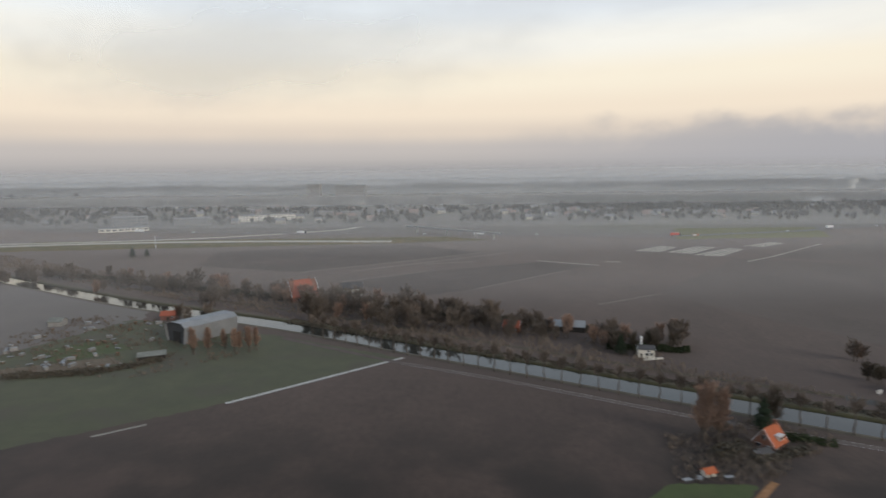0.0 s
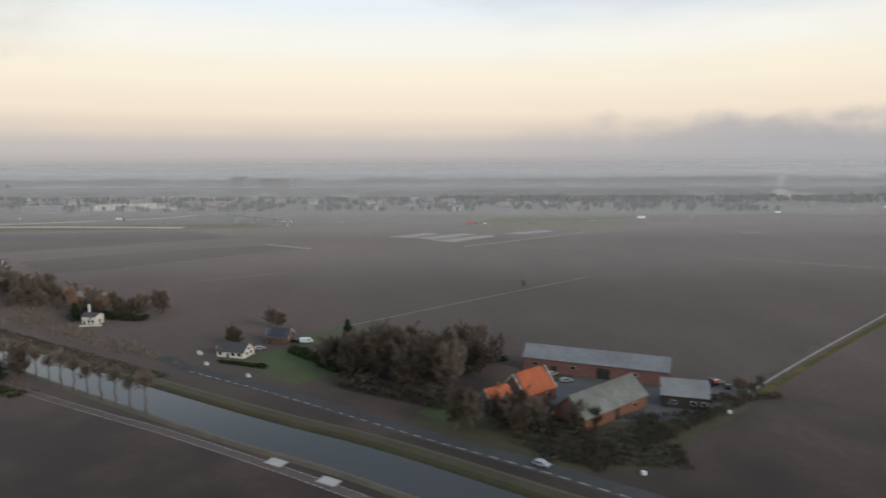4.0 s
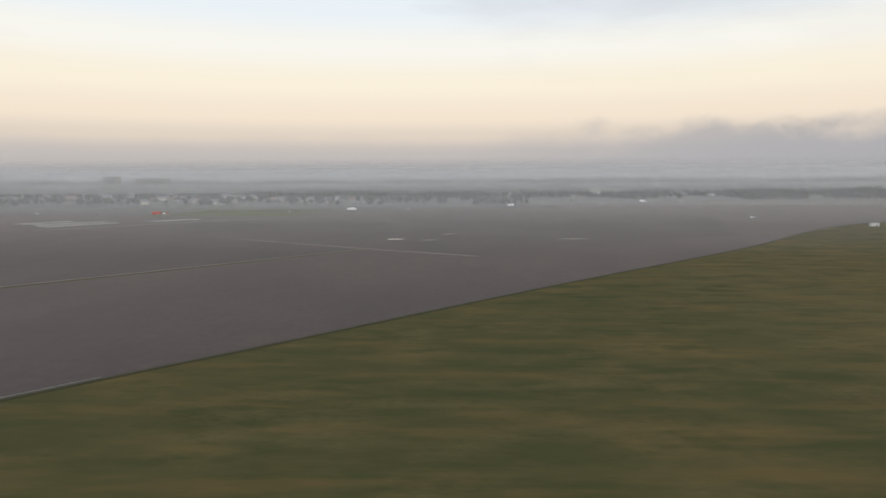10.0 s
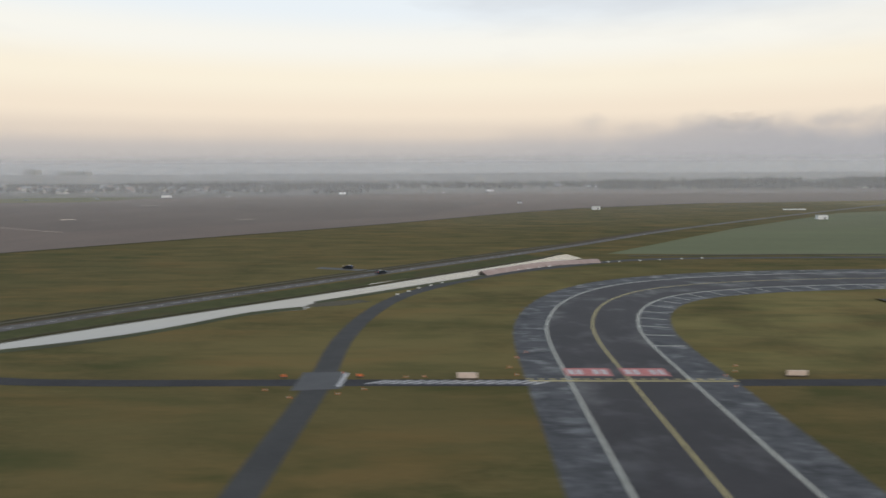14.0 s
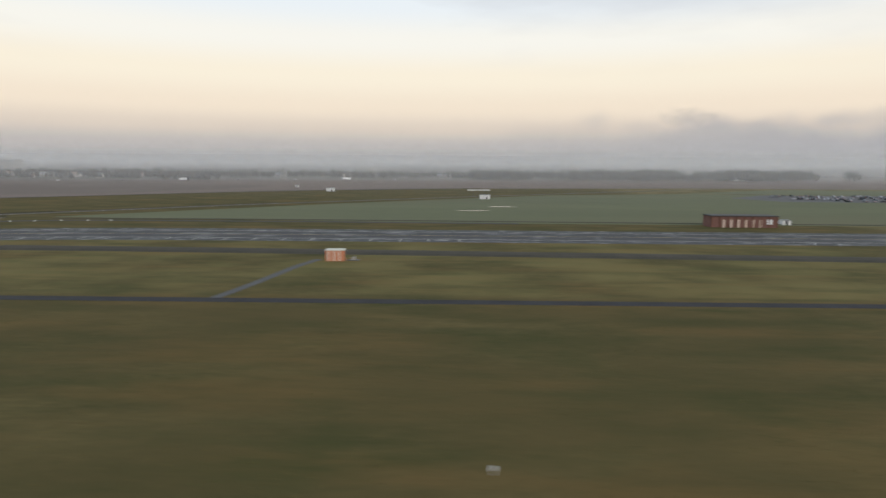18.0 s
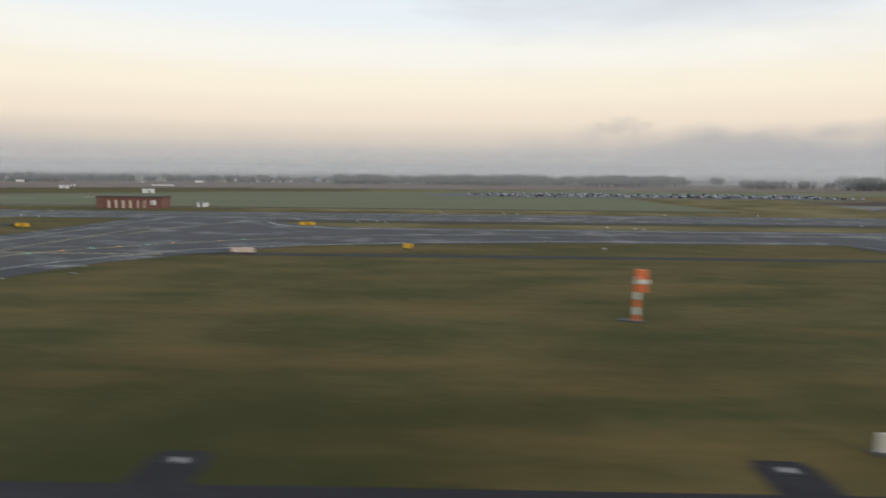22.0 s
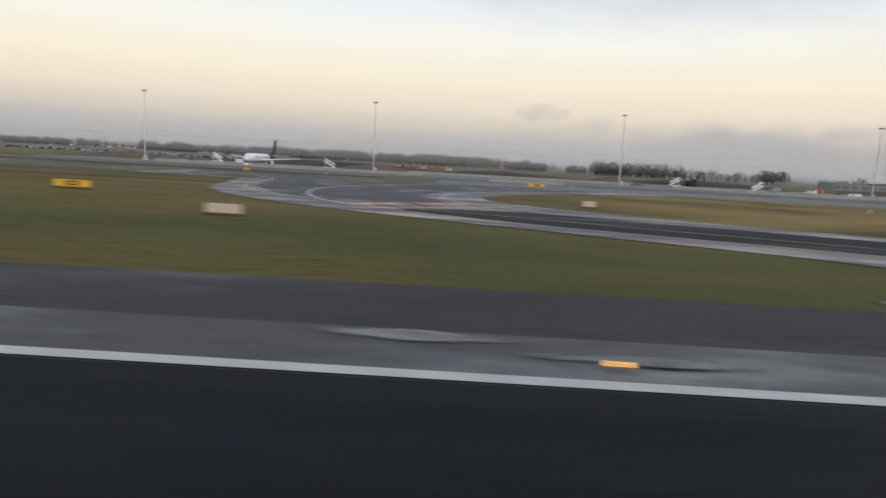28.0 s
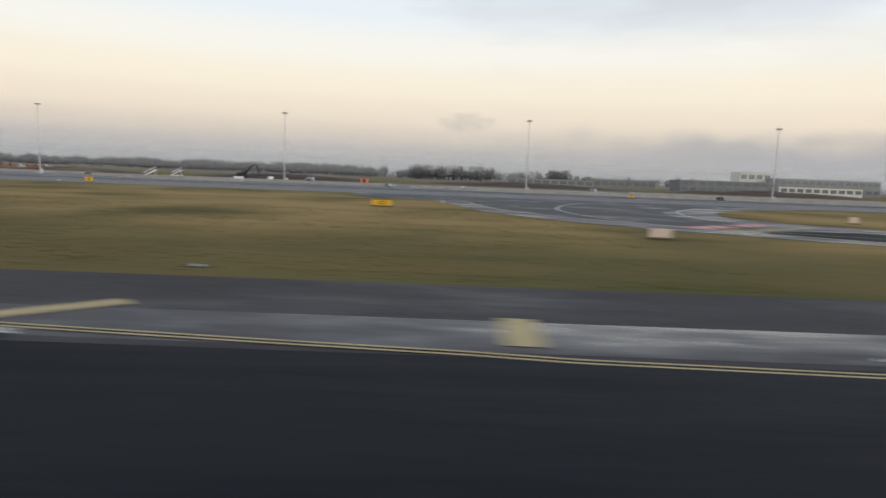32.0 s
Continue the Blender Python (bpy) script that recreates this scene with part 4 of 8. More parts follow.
taxiway("taxiway_1", TW_A, 6.4, 4.6, 0.09, "taxiway bending along the airfield")
line_marking("taxiway_1_centre", "worn yellow centre line of the taxiway", TW_A, 0.26, 0.13, PAINT_Y)
bend = smooth_line(TW_A, 0.5)
run, i = 0.0, 0
for p, q in zip(bend, bend[1:]):
    run += (q - p).length
    if run > 5.4 and q.y > 78 and q.x < 690:
        run, i = 0.0, i + 1
        side = Vector(((q - p).y, -(q - p).x)).normalized()
        line_marking("taxiway_1_tick_%d" % i, "pale cross line on the shoulder of the bend", [tuple(q + side * 6.6), tuple(q + side * 10.4)], 0.24, 0.13, PAINT_PALE, None, False)
for i, (x0, y0, x1, y1) in enumerate(((544, 92, 548, 91), (546, 100, 550, 98), (550, 108, 553.6, 105), (557, 115.6, 560, 112), (567, 122, 569, 118), (579, 127, 580.6, 123))):
    line_marking("taxiway_1_crack_%d" % (i + 1), "worn pale cross line on the outer shoulder", [(x0, y0), (x1, y1)], 0.22, 0.13, SHOULDER, None, False)
# first exit and the parallel taxiway: one pavement, streaky wet strips along its edges
EXIT_GRASS = [(815, 74), (806, 65.5), (800, 58), (797.6, 50), (797, 40), (797, 31), (799, 23), (801, 18.3)]
EXIT_LINE = [(838, 80.5), (826, 78), (813, 73.4), (804.4, 69), (798.4, 62), (794.4, 55), (792.6, 47), (792.2, 41), (792.4, 36), (793.2, 29), (793.8, 25), (794.6, 22), (795.6, 20), (798, 16.4)]
patch("taxiway_2", "dark wet asphalt of the exit and the parallel taxiway", "taxiway",
      [(773.2, 11.2), (773.2, 119), (806, 119), (803.2, 113), (803, 110.5), (804.5, 107), (810, 103), (818, 100.6), (860, 101), (1010, 101), (1010, 84), (960, 81.2), (926, 80), (882, 81), (850, 80.5), (836, 78.5), (822, 76)]
      + EXIT_GRASS + [(806, 11.2)], 0.14, ASPHALT)
patch("taxiway_2_strip", "streaky wet strip along the exit's edge", "taxiway", [(836, 78.5), (822, 76)] + EXIT_GRASS + EXIT_LINE[-2::-1], 0.15, SHOULDER_WET)
patch("taxiway_2_strip_1", "streaky wet strip along the exit's edge", "taxiway", [(773.3, 18.3), (773.3, 118), (777.4, 118), (777.0, 18.3)], 0.15, SHOULDER_WET)
line_marking("taxiway_2_centre", "yellow centre line with inset lamps", TW_B, 0.25, 0.18, PAINT_Y)
line_marking("link_edge", "long pale edge line of the link", [(777.6, 12), (778.3, 119)], 0.22, 0.18, PAINT_PALE, None, False)
line_marking("link_edge_1", "worn pale edge line curving with the exit", [(882, 83), (850, 82.2)] + EXIT_LINE, 0.3, 0.18, PAINT_PALE)
line_marking("link_edge_2", "pale line round the tip of the grass island", [(900, 98.6), (860, 98.6), (822, 98.4), (811, 100), (804, 104), (800.6, 108.6), (801, 113.5), (804, 118)], 0.4, 0.18, PAINT_W)
line_marking("link_centre", "thin pale line along the link", [(784.1, 52), (784.8, 76), (785, 98)], 0.2, 0.176, PAINT_Y, None, False)
line_marking("link_centre_1", "thin pale line bending to the far taxiway", [(788, 84), (790, 98), (796, 110), (806, 118)], 0.26, 0.176, PAINT_Y)
TW_C = [(940, 91.5), (922, 89), (910, 82.5), (900.8, 71.4), (896, 63.4), (892.6, 54), (892.2, 46), (893.1, 39.8), (894.9, 34.8), (898, 28.6), (902.5, 22.3), (906.4, 18.5), (910.2, 15.3), (912.9, 13.6), (922, 9)]
line_marking("taxiway_3_centre", "yellow exit centre line swinging onto the runway", TW_C, 0.25, 0.18, PAINT_Y)
patch("taxiway_3_shoulder", "streaky wet shoulder of the curved exit", "taxiway",
      [(882.5, 11.2), (882.7, 81), (925, 80), (940, 80), (918, 72), (911.3, 64.3), (906.6, 55), (905.6, 50), (905.9, 45.5), (908.2, 38), (912, 31), (917, 25.9), (920.8, 22.7), (933, 17.8), (960, 14), (960, 11.2)], 0.146, SHOULDER_WET, 0.0)
patch("taxiway_3", "dark asphalt of the curved exit", "taxiway",
      [(886.5, 10.4), (886.7, 80), (922, 80), (918.5, 74), (905.6, 64.7), (901, 53.8), (900.6, 46), (901.7, 40.9), (903.9, 36.2), (906.5, 32.4), (909.4, 29.1), (912.2, 26.2), (914.8, 23.4), (916.8, 21.3), (918.7, 19.6), (932, 14.9), (950, 11), (950, 10.4)], 0.158, ASPHALT, 0.0)
line_marking("exit_edge", "pale edge line of the curved exit", [(940, 80.6), (928, 78), (918.5, 73.9), (911, 69.8), (905.6, 64.7), (901, 53.8), (900.6, 46), (901.7, 40.9), (903.9, 36.2), (906.5, 32.4), (909.4, 29.1), (912.2, 26.2), (914.8, 23.4), (916.8, 21.3), (918.7, 19.6), (922, 18.3), (926, 17.3)], 0.24, 0.17, PAINT_PALE)
line_marking("exit_edge_2", "thin pale edge line running out along the runway", [(919, 20), (926, 17.8), (935.1, 15.8), (939.7, 14.7), (943.3, 14.1), (946.5, 13.65), (950, 13.4), (956, 13.3)], 0.06, 0.17, PAINT_PALE)
line_marking("exit_edge_1", "pale edge line of the exit", [(884.4, 80), (885.5, 58), (886.1, 46), (886.2, 32), (886, 25), (885.5, 20.4), (884.7, 17.4), (883, 14.8), (880, 12.9), (875.6, 11.7), (869, 11)], 0.16, 0.17, PAINT_PALE)

# runway
RX0, RX1 = 480, 1750
patch("runway_shoulder", "dark grooved asphalt edge of the runway", "runway", [(RX0, 17.9), (RX0, -25), (992, -25), (992, 17.8)], 0.1, SHOULDER_BLACK)
patch("runway_shoulder_1", "grey worn asphalt edge of the runway", "runway", [(992, 17.7), (992, -25), (RX1, -25), (RX1, 17.7)], 0.1, SHOULDER_DARK)
patch("runway_band", "wet asphalt band with pale streaks beside the runway", "runway", [(RX0, 13.35), (RX0, 10.9), (RX1, 10.9), (RX1, 13.35)], 0.112, BAND_WET)
patch("runway", "black asphalt runway", "runway", [(RX0, 10.5), (RX0, -18), (RX1, -18), (RX1, 10.5)], 0.168, ASPHALT_NEW)
line_marking("runway_edge_line", "broad white runway edge line", [(955, 10.75), (1094, 10.8)], 0.37, 0.19, PAINT_W, None, False)
line_marking("runway_edge_line_1", "broad white runway edge line", [(RX0, 10.75), (880, 10.75)], 0.37, 0.15, PAINT_W, None, False)
for i, o in enumerate((0.06, 0.27)):
    line_marking("double_line_%d" % (i + 1), "double yellow line along the wet shoulder", [(928, 12.75 + o), (937.3, 12.1 + o), (940.5, 11.7 + o), (945.1, 11.1 + o), (958, 10.95 + o)], 0.1, 0.176, PAINT_Y)
    line_marking("double_line_%d" % (i + 5), "pale yellow edge line along the wet shoulder", [(1174, 13.2 + o), (1182, 12.2 + o), (1190.3, 11.3 + o), (1198.4, 10.55 + o), (1205.5, 10.05 + o), (1240, 9.4 + o)], 0.09, 0.186, PAINT_BAR)
# rapid exits: wet shoulders, the black lane, lines
RET_LOW = [(1026, 80), (1029, 66), (1031, 57), (1036, 48.5), (1042, 43), (1050, 38), (1059, 33.4), (1069, 28.4), (1076.5, 22.4), (1080.5, 20.6), (1085.2, 18.8), (1089.4, 17.8), (1084, 17.0), (1078, 14.6), (1071, 13.3), (1068, 11)]
RET_GRASS = [(1086, 97), (1068, 84), (1059, 72), (1056, 64), (1056.6, 59), (1058.4, 55.6), (1062, 52), (1070, 46.5), (1083, 40), (1096, 35), (1110, 31), (1126, 26.4), (1142, 22.3), (1160, 19.3), (1178, 18)]
RET_UP = [(1050, 43.5), (1054, 46), (1059, 46.6), (1066, 44), (1075, 40.2), (1082, 37.6), (1096, 32.5), (1109, 28), (1126, 23.3), (1140, 20), (1152, 17), (1172, 13.8), (1190, 11)]
RET_DN = [(1049.5, 42.5), (1057, 37.6), (1066, 33.8), (1076, 30), (1083, 26.4), (1091.4, 22.4), (1095.8, 19.6), (1099.2, 17.3), (1100.9, 15.6), (1101.1, 14.4), (1100.7, 13.3), (1100, 12.6), (1098.5, 11.7), (1095.9, 11.1), (1091, 10.85), (1084, 10.75)]


def rapid_exit(name, dx):
    def sh(pts):
        return [(x + dx, y) for x, y in pts]
    if dx == 0:
        head = [(1010, 101), (1010, 82)]
    else:
        head = [(1016, 96.5), (1020, 84)]
    patch(name + "_shoulder", "grey wet pavement and shoulders of the rapid exit", "runway", sh(head + RET_LOW + [(1178, 11)] + RET_GRASS[::-1] + [(1086, 101)]), 0.16 if dx == 0 else 0.13, RET_WET)
    patch(name + "_throat", "grey asphalt where the rapid exit widens", "taxiway", sh([(1012, 100), (1016, 84), (1030, 80), (1033, 64), (1039, 52), (1046, 45.5), (1050, 44), (1053, 52), (1050, 62), (1052, 70), (1060, 82), (1078, 100)]), 0.166, ASPHALT)
    patch(name + "_strip", "pale strip between the lane and the grass", "runway", sh(RET_UP[3:] + RET_GRASS[:6:-1]), 0.163 if dx == 0 else 0.133, RET_PALE)
    patch(name, "black asphalt lane of the rapid exit", "runway", sh(RET_UP + [(1190, 10.3), (1084, 10.3)] + RET_DN[::-1]), 0.172, ASPHALT_LANE)
    line_marking(name + "_line", "long yellow lead-off line", sh([(1051, 44), (1058, 41.4), (1066, 38), (1079, 32.8), (1094, 25.6), (1104, 22), (1114.4, 18.6), (1124.9, 15.5), (1134.4, 13.1), (1146, 10), (1157.3, 7.5), (1163.5, 6.35), (1178, 3.5)]), 0.14, 0.18, PAINT_Y)
    line_marking(name + "_edge", "pale edge line of the rapid exit", sh(RET_UP[2:]), 0.13, 0.18, PAINT_PALE)
    nose = [Vector(p) for p in RET_DN[:-2] + [(1093.6, 10.93)]]
    for k, o in enumerate((0.0, 0.26)):
        pts = []
        for i, p in enumerate(nose):
            d = (nose[min(i + 1, len(nose) - 1)] - nose[max(i - 1, 0)]).normalized()
            pts.append((p.x + d.y * o, p.y - d.x * o))
        line_marking("%s_edge_low_%s" % (name, "ab"[k]), "pale yellow edge line round the nose of the rapid exit", sh(pts), 0.11, 0.182, PAINT_Y)
    line_marking(name + "_curve", "pale line curving to the taxiway", sh([(1050, 43), (1046, 45), (1042, 51), (1040, 58), (1039.4, 66), (1042, 77), (1047, 88), (1056, 98)]), 0.26, 0.18, PAINT_W)
    line_marking(name + "_curve_in", "pale line round the grass tip", sh([(1060, 48), (1055, 53), (1052.4, 58), (1052.4, 64), (1054.6, 72), (1062, 84)]), 0.26, 0.18, PAINT_W)
    line_marking(name + "_curve_out", "worn yellow line along the outer bend", sh([(1050, 43), (1045, 47), (1039, 52), (1033.6, 59), (1031, 70), (1029.6, 82), (1024, 91)]), 0.22, 0.18, PAINT_Y)
    for k in range(2):
        line_marking("%s_hold_%s" % (name, "ab"[k]), "holding line across the rapid exit", sh([(1046.4 + k * 0.5, 42.8 - k * 0.5), (1057.4 + k * 0.5, 51.2 - k * 0.5)]), 0.3, 0.182, PAINT_Y, None if k else (0.8, 0.5), False)
    for k in range(2):
        a, b = (0.06, 0.46) if k == 0 else (0.54, 0.94)
        p0, p1 = [Vector((1045.6 + 10.6 * f, 44.2 + 8.2 * f)) for f in (a, b)]
        q = Vector((-1.3, 1.7))
        patch("%s_red_block_%s" % (name, "ab"[k]), "faded red painted block with pale bars", "marking", sh([tuple(p0), tuple(p1), tuple(p1 + q), tuple(p0 + q)]), 0.178, PAINT_R)
        for b_ in range(2):
            c0 = p0.lerp(p1, 0.25 + 0.4 * b_) + q * 0.25
            c1 = p0.lerp(p1, 0.4 + 0.4 * b_) + q * 0.25
            patch("%s_red_bar_%s%s" % (name, "ab"[k], "ab"[b_]), "white bar on the red block", "marking", sh([tuple(c0), tuple(c1), tuple(c1 + q * 0.5), tuple(c0 + q * 0.5)]), 0.184, PAINT_W)


rapid_exit("rapid_exit", 0)
rapid_exit("second_rapid_exit", 171)
# yellow bars on the shoulder
for i, (x0, y0, x1, y1, w) in enumerate(((939.1, 12.1, 940, 14.15, 0.55), (947, 11.4, 947.2, 13.3, 0.6), (1117, 26, 1118.5, 29, 0.6), (1125, 23.2, 1126, 26, 0.6), (1134.5, 21, 1135, 23.2, 0.6), (1156.4, 15.6, 1158, 18.5, 0.65), (1166.5, 14.6, 1166.6, 17, 0.65),
                                         (1188.4, 12, 1190.6, 14, 0.65), (1199.5, 11.3, 1199.6, 13.6, 0.75))):
    line_marking("shoulder_bar_%d" % (i + 1), "faded yellow bar across the shoulder", [(x0, y0), (x1, y1)], w, 0.185, PAINT_OCHRE if i < 2 else PAINT_BAR, None, False)
for i, y in enumerate((23.6, 30, 36.4, 43, 49, 56, 63)):
    line_marking("shoulder_stripe_%d" % (i + 1), "pale cross line on the shoulder", [(793 + max(0, y - 46) * 0.32, y), (797 + max(0, y - 46) * 0.32, y)], 0.22, 0.17, PAINT_PALE, None, False)
for i, (x0, y0, x1, y1) in enumerate(((901.3, 56, 906, 56), (900.9, 50.5, 905.4, 50.5), (900.9, 45, 905.6, 45.4), (902.6, 39.6, 907, 40.6), (904.7, 36.3, 907.6, 37), (908.6, 30.4, 911.2, 31.7), (913.2, 25.4, 915.4, 26.7), (917.3, 20.1, 919.7, 21.9), (924.6, 16.9, 926, 18.6))):
    line_marking("shoulder_stripe_%d" % (i + 8), "pale cross line on the shoulder", [(x0, y0), (x1, y1)], 0.22, 0.175, PAINT_PALE, None, False)
# hold lines and red lettered blocks
for i, (x0, x1, y, z, c) in enumerate(((543, 565, 65, 0.14, 553), (773.3, 796.4, 39.3, 0.2, 784), (882.5, 905.5, 40.6, 0.19, 893))):
    line_marking("hold_line_%d" % (i + 1), "solid yellow holding line", [(x0, y), (x1, y)], 0.3, z, PAINT_Y, None, False)
    line_marking("hold_dash_%d" % (i + 1), "broken yellow holding line", [(x0, y + 0.6), (x1, y + 0.6)], 0.25, z, PAINT_Y, (0.6, 0.6), False)
    for s in (-1, 1):
        w = 5.0 if i == 0 else 5.3
        y0, y1 = (y + 1.6, y + 4.2) if i == 0 else (y + 1.0, y + 3.1)
        cx = c + s * (w / 2 + 0.6)
        block = patch("red_block_%d_%s" % (i + 1, "a" if s < 0 else "b"), "red painted block with white characters", "marking",
                      [(cx - w / 2, y0), (cx + w / 2, y0), (cx + w / 2, y1), (cx - w / 2, y1)], z + 0.002, PAINT_R)
        bm = bmesh.new()
        for k in range(5):
            bx = cx - w * 0.36 + k * w * 0.18
            vs = [bm.verts.new((bx + dx * w * 0.055, (y0 + y1) / 2 + dy * (y1 - y0) * 0.31, lay(z) + 0.004)) for dx, dy in ((-1, -1), (1, -1), (1, 1), (-1, 1))]
            if k != 2:
                bm.faces.new(vs)
        setting("red_block_bars_%d_%s" % (i + 1, "a" if s < 0 else "b"), "white bars on the red block", "marking", bm, PAINT_W)
for k in range(2):
    line_marking("service_hold_%d" % (k + 1), "yellow holding line where the service road crosses the exit", [(774.5, 64.6 + k * 0.7), (803, 64.4 + k * 0.7)], 0.22, 0.2, PAINT_Y, (0.9, 0.7) if k else None, False)
line_marking("service_line", "thin white line along the service road", [(740, 65.6), (756, 66.0), (773.2, 66.5)], 0.16, 0.12, PAINT_W, None, False)
# pale painted bars imitate the shine of wet streaks on the strip
for i in range(17):
    line_marking("link_tick_%d" % (i + 1), "pale bar painted as wet shine on the exit's strip", [(773.6 + (i * 7 % 5) * 0.3, 42 + i * 4.4 + (i * 3 % 4) * 0.6), (776.9 - (i * 5 % 4) * 0.6, 42.2 + i * 4.4 + (i * 3 % 4) * 0.6)], 0.18 + (i % 3) * 0.12, 0.176, PAINT_PALE, None, False)
# apron beyond the taxiways
patch("apron", "wide pale concrete apron", "apron", [(955, 140), (955, 205), (1600, 205), (1600, 134)], 0.11, APRON)
patch("apron_1", "grey taxiway along the apron", "taxiway", [(1050, 100), (1050, 134), (1600, 130), (1600, 96)], 0.1, APRON)
patch("car_park_ground", "grey car park surface", "car park", [(815, 300), (826, 270), (1010, 262), (1020, 330), (850, 335)], 0.05, ROAD)

# thin films of rain water on the pavement, fading out raggedly at their edges
def film_material():
    m = RAIN_FILM.copy()
    m.name = "ragged_rain_film"
    n, l = m.node_tree.nodes, m.node_tree.links
    co, gr, geo, nz = n.new("ShaderNodeTexCoord"), n.new("ShaderNodeTexGradient"), n.new("ShaderNodeNewGeometry"), n.new("ShaderNodeTexNoise")
    gr.gradient_type = "SPHERICAL"
    l.new(co.outputs["Object"], gr.inputs[0])
    l.new(geo.outputs["Position"], nz.inputs[0])
    nz.inputs["Scale"].default_value, nz.inputs["Detail"].default_value = 0.9, 6
    ad, rg = n.new("ShaderNodeMath"), n.new("ShaderNodeMapRange")
    ad.operation = "MULTIPLY_ADD"
    l.new(nz.outputs[0], ad.inputs[0])
    ad.inputs[1].default_value = 1.1
    l.new(gr.outputs[0], ad.inputs[2])
    rg.interpolation_type = "SMOOTHSTEP"
    rg.inputs["From Min"].default_value, rg.inputs["From Max"].default_value = 0.62, 1.05
    l.new(ad.outputs[0], rg.inputs["Value"])
    rim, mu = n.new("ShaderNodeMapRange"), n.new("ShaderNodeMath")
    rim.inputs["From Max"].default_value = 0.2
    l.new(gr.outputs[0], rim.inputs["Value"])
    mu.operation = "MULTIPLY"
    l.new(rg.outputs[0], mu.inputs[0])
    l.new(rim.outputs[0], mu.inputs[1])
    tr, mx = n.new("ShaderNodeBsdfTransparent"), n.new("ShaderNodeMixShader")
    l.new(mu.outputs[0], mx.inputs[0])
    l.new(tr.outputs[0], mx.inputs[1])
    l.new(n["Principled BSDF"].outputs[0], mx.inputs[2])
    l.new(mx.outputs[0], n["Material Output"].inputs["Surface"])
    return m


FILM = film_material()
for i, (x, y, sx, sy, rz) in enumerate(((784.6, 23, 1.8, 1.6, 20), (787.6, 23.4, 2.2, 0.5, 5), (790.4, 22.4, 0.7, 2.4, 0), (790, 33, 0.6, 1.6, 10), (788, 28.6, 0.5, 0.4, 0), (896.7, 22.8, 0.9, 0.3, -30), (897.8, 19.2, 3.0, 0.5, -48), (904.2, 16.2, 2.4, 0.9, 24),
                                        (909, 19.6, 3.2, 0.45, 36), (914.6, 23.6, 3.6, 0.8, 33), (911, 20.2, 2.4, 0.35, 30), (917.6, 25.4, 1.6, 0.5, 38), (900, 14.6, 3.0, 0.5, 5), (893, 19, 1.6, 0.5, 40), (896.6, 14, 1.4, 0.6, 10), (906, 14, 1.6, 0.5, 0), (1086.5, 19.6, 3.4, 0.8, -10), (1090.6, 20.4, 2.6, 0.5, -20), (1113, 26.5, 3.2, 0.9, -20), (1117, 22.4, 1.4, 0.4, -20), (1101, 26.9, 2.4, 0.4, -22), (1094.6, 19.2, 2.4, 0.5, -25), (1097.6, 16.4, 1.6, 0.5, -10), (1091.4, 16.4, 2.0, 0.4, -5), (887.6, 66.6, 1.4, 2.2, 0), (890, 62.6, 1.6, 1.4, 20), (893, 64.8, 1.4, 0.8, 0), (884, 51.5, 0.9, 1.2, 0), (884.4, 25.1, 2.0, 0.35, 0), (1052.9, 12.9, 1.8, 0.3, 0), (1057, 12.1, 1.8, 0.25, 0))):
    bm = bmesh.new()
    bm.faces.new([bm.verts.new((math.cos(2 * math.pi * k / 20), math.sin(2 * math.pi * k / 20), 0)) for k in range(20)])
    ob = setting("rain_film_%d" % (i + 1), "thin film of rain water on the asphalt", "water", bm, FILM)
    ob.matrix_basis = pose(x, y, lay(0.186) + i * 0.0003, 0, 0, rz) @ Matrix.Diagonal((sx * 1.35, sy * 1.5, 1, 1))


# ---- kinds of things ----
def at(x, y, rz=0.0, z=0.0, s=1.0):
    return pose(x, y, z, 0, 0, rz) @ Matrix.Scale(s, 4)


def quad_leaf(vs, fs, p, u, v):
    i = len(vs)
    vs += [p - u - v, p + u - v, p + u + v, p - u + v]
    fs.append((i, i + 1, i + 2, i + 3))


def from_lists(name, vs, fs, material, parent=None):
    me = bpy.data.meshes.new(name)
    me.from_pydata([tuple(v) for v in vs], [], fs)
    me.materials.append(material)
    ob = new(name, me)
    if parent:
        ob.parent = parent
    return ob


def rand_dir(rnd):
    while True:
        v = Vector((rnd.uniform(-1, 1), rnd.uniform(-1, 1), rnd.uniform(-1, 1)))
        if 0.05 < v.length < 1:
            return v.normalized()


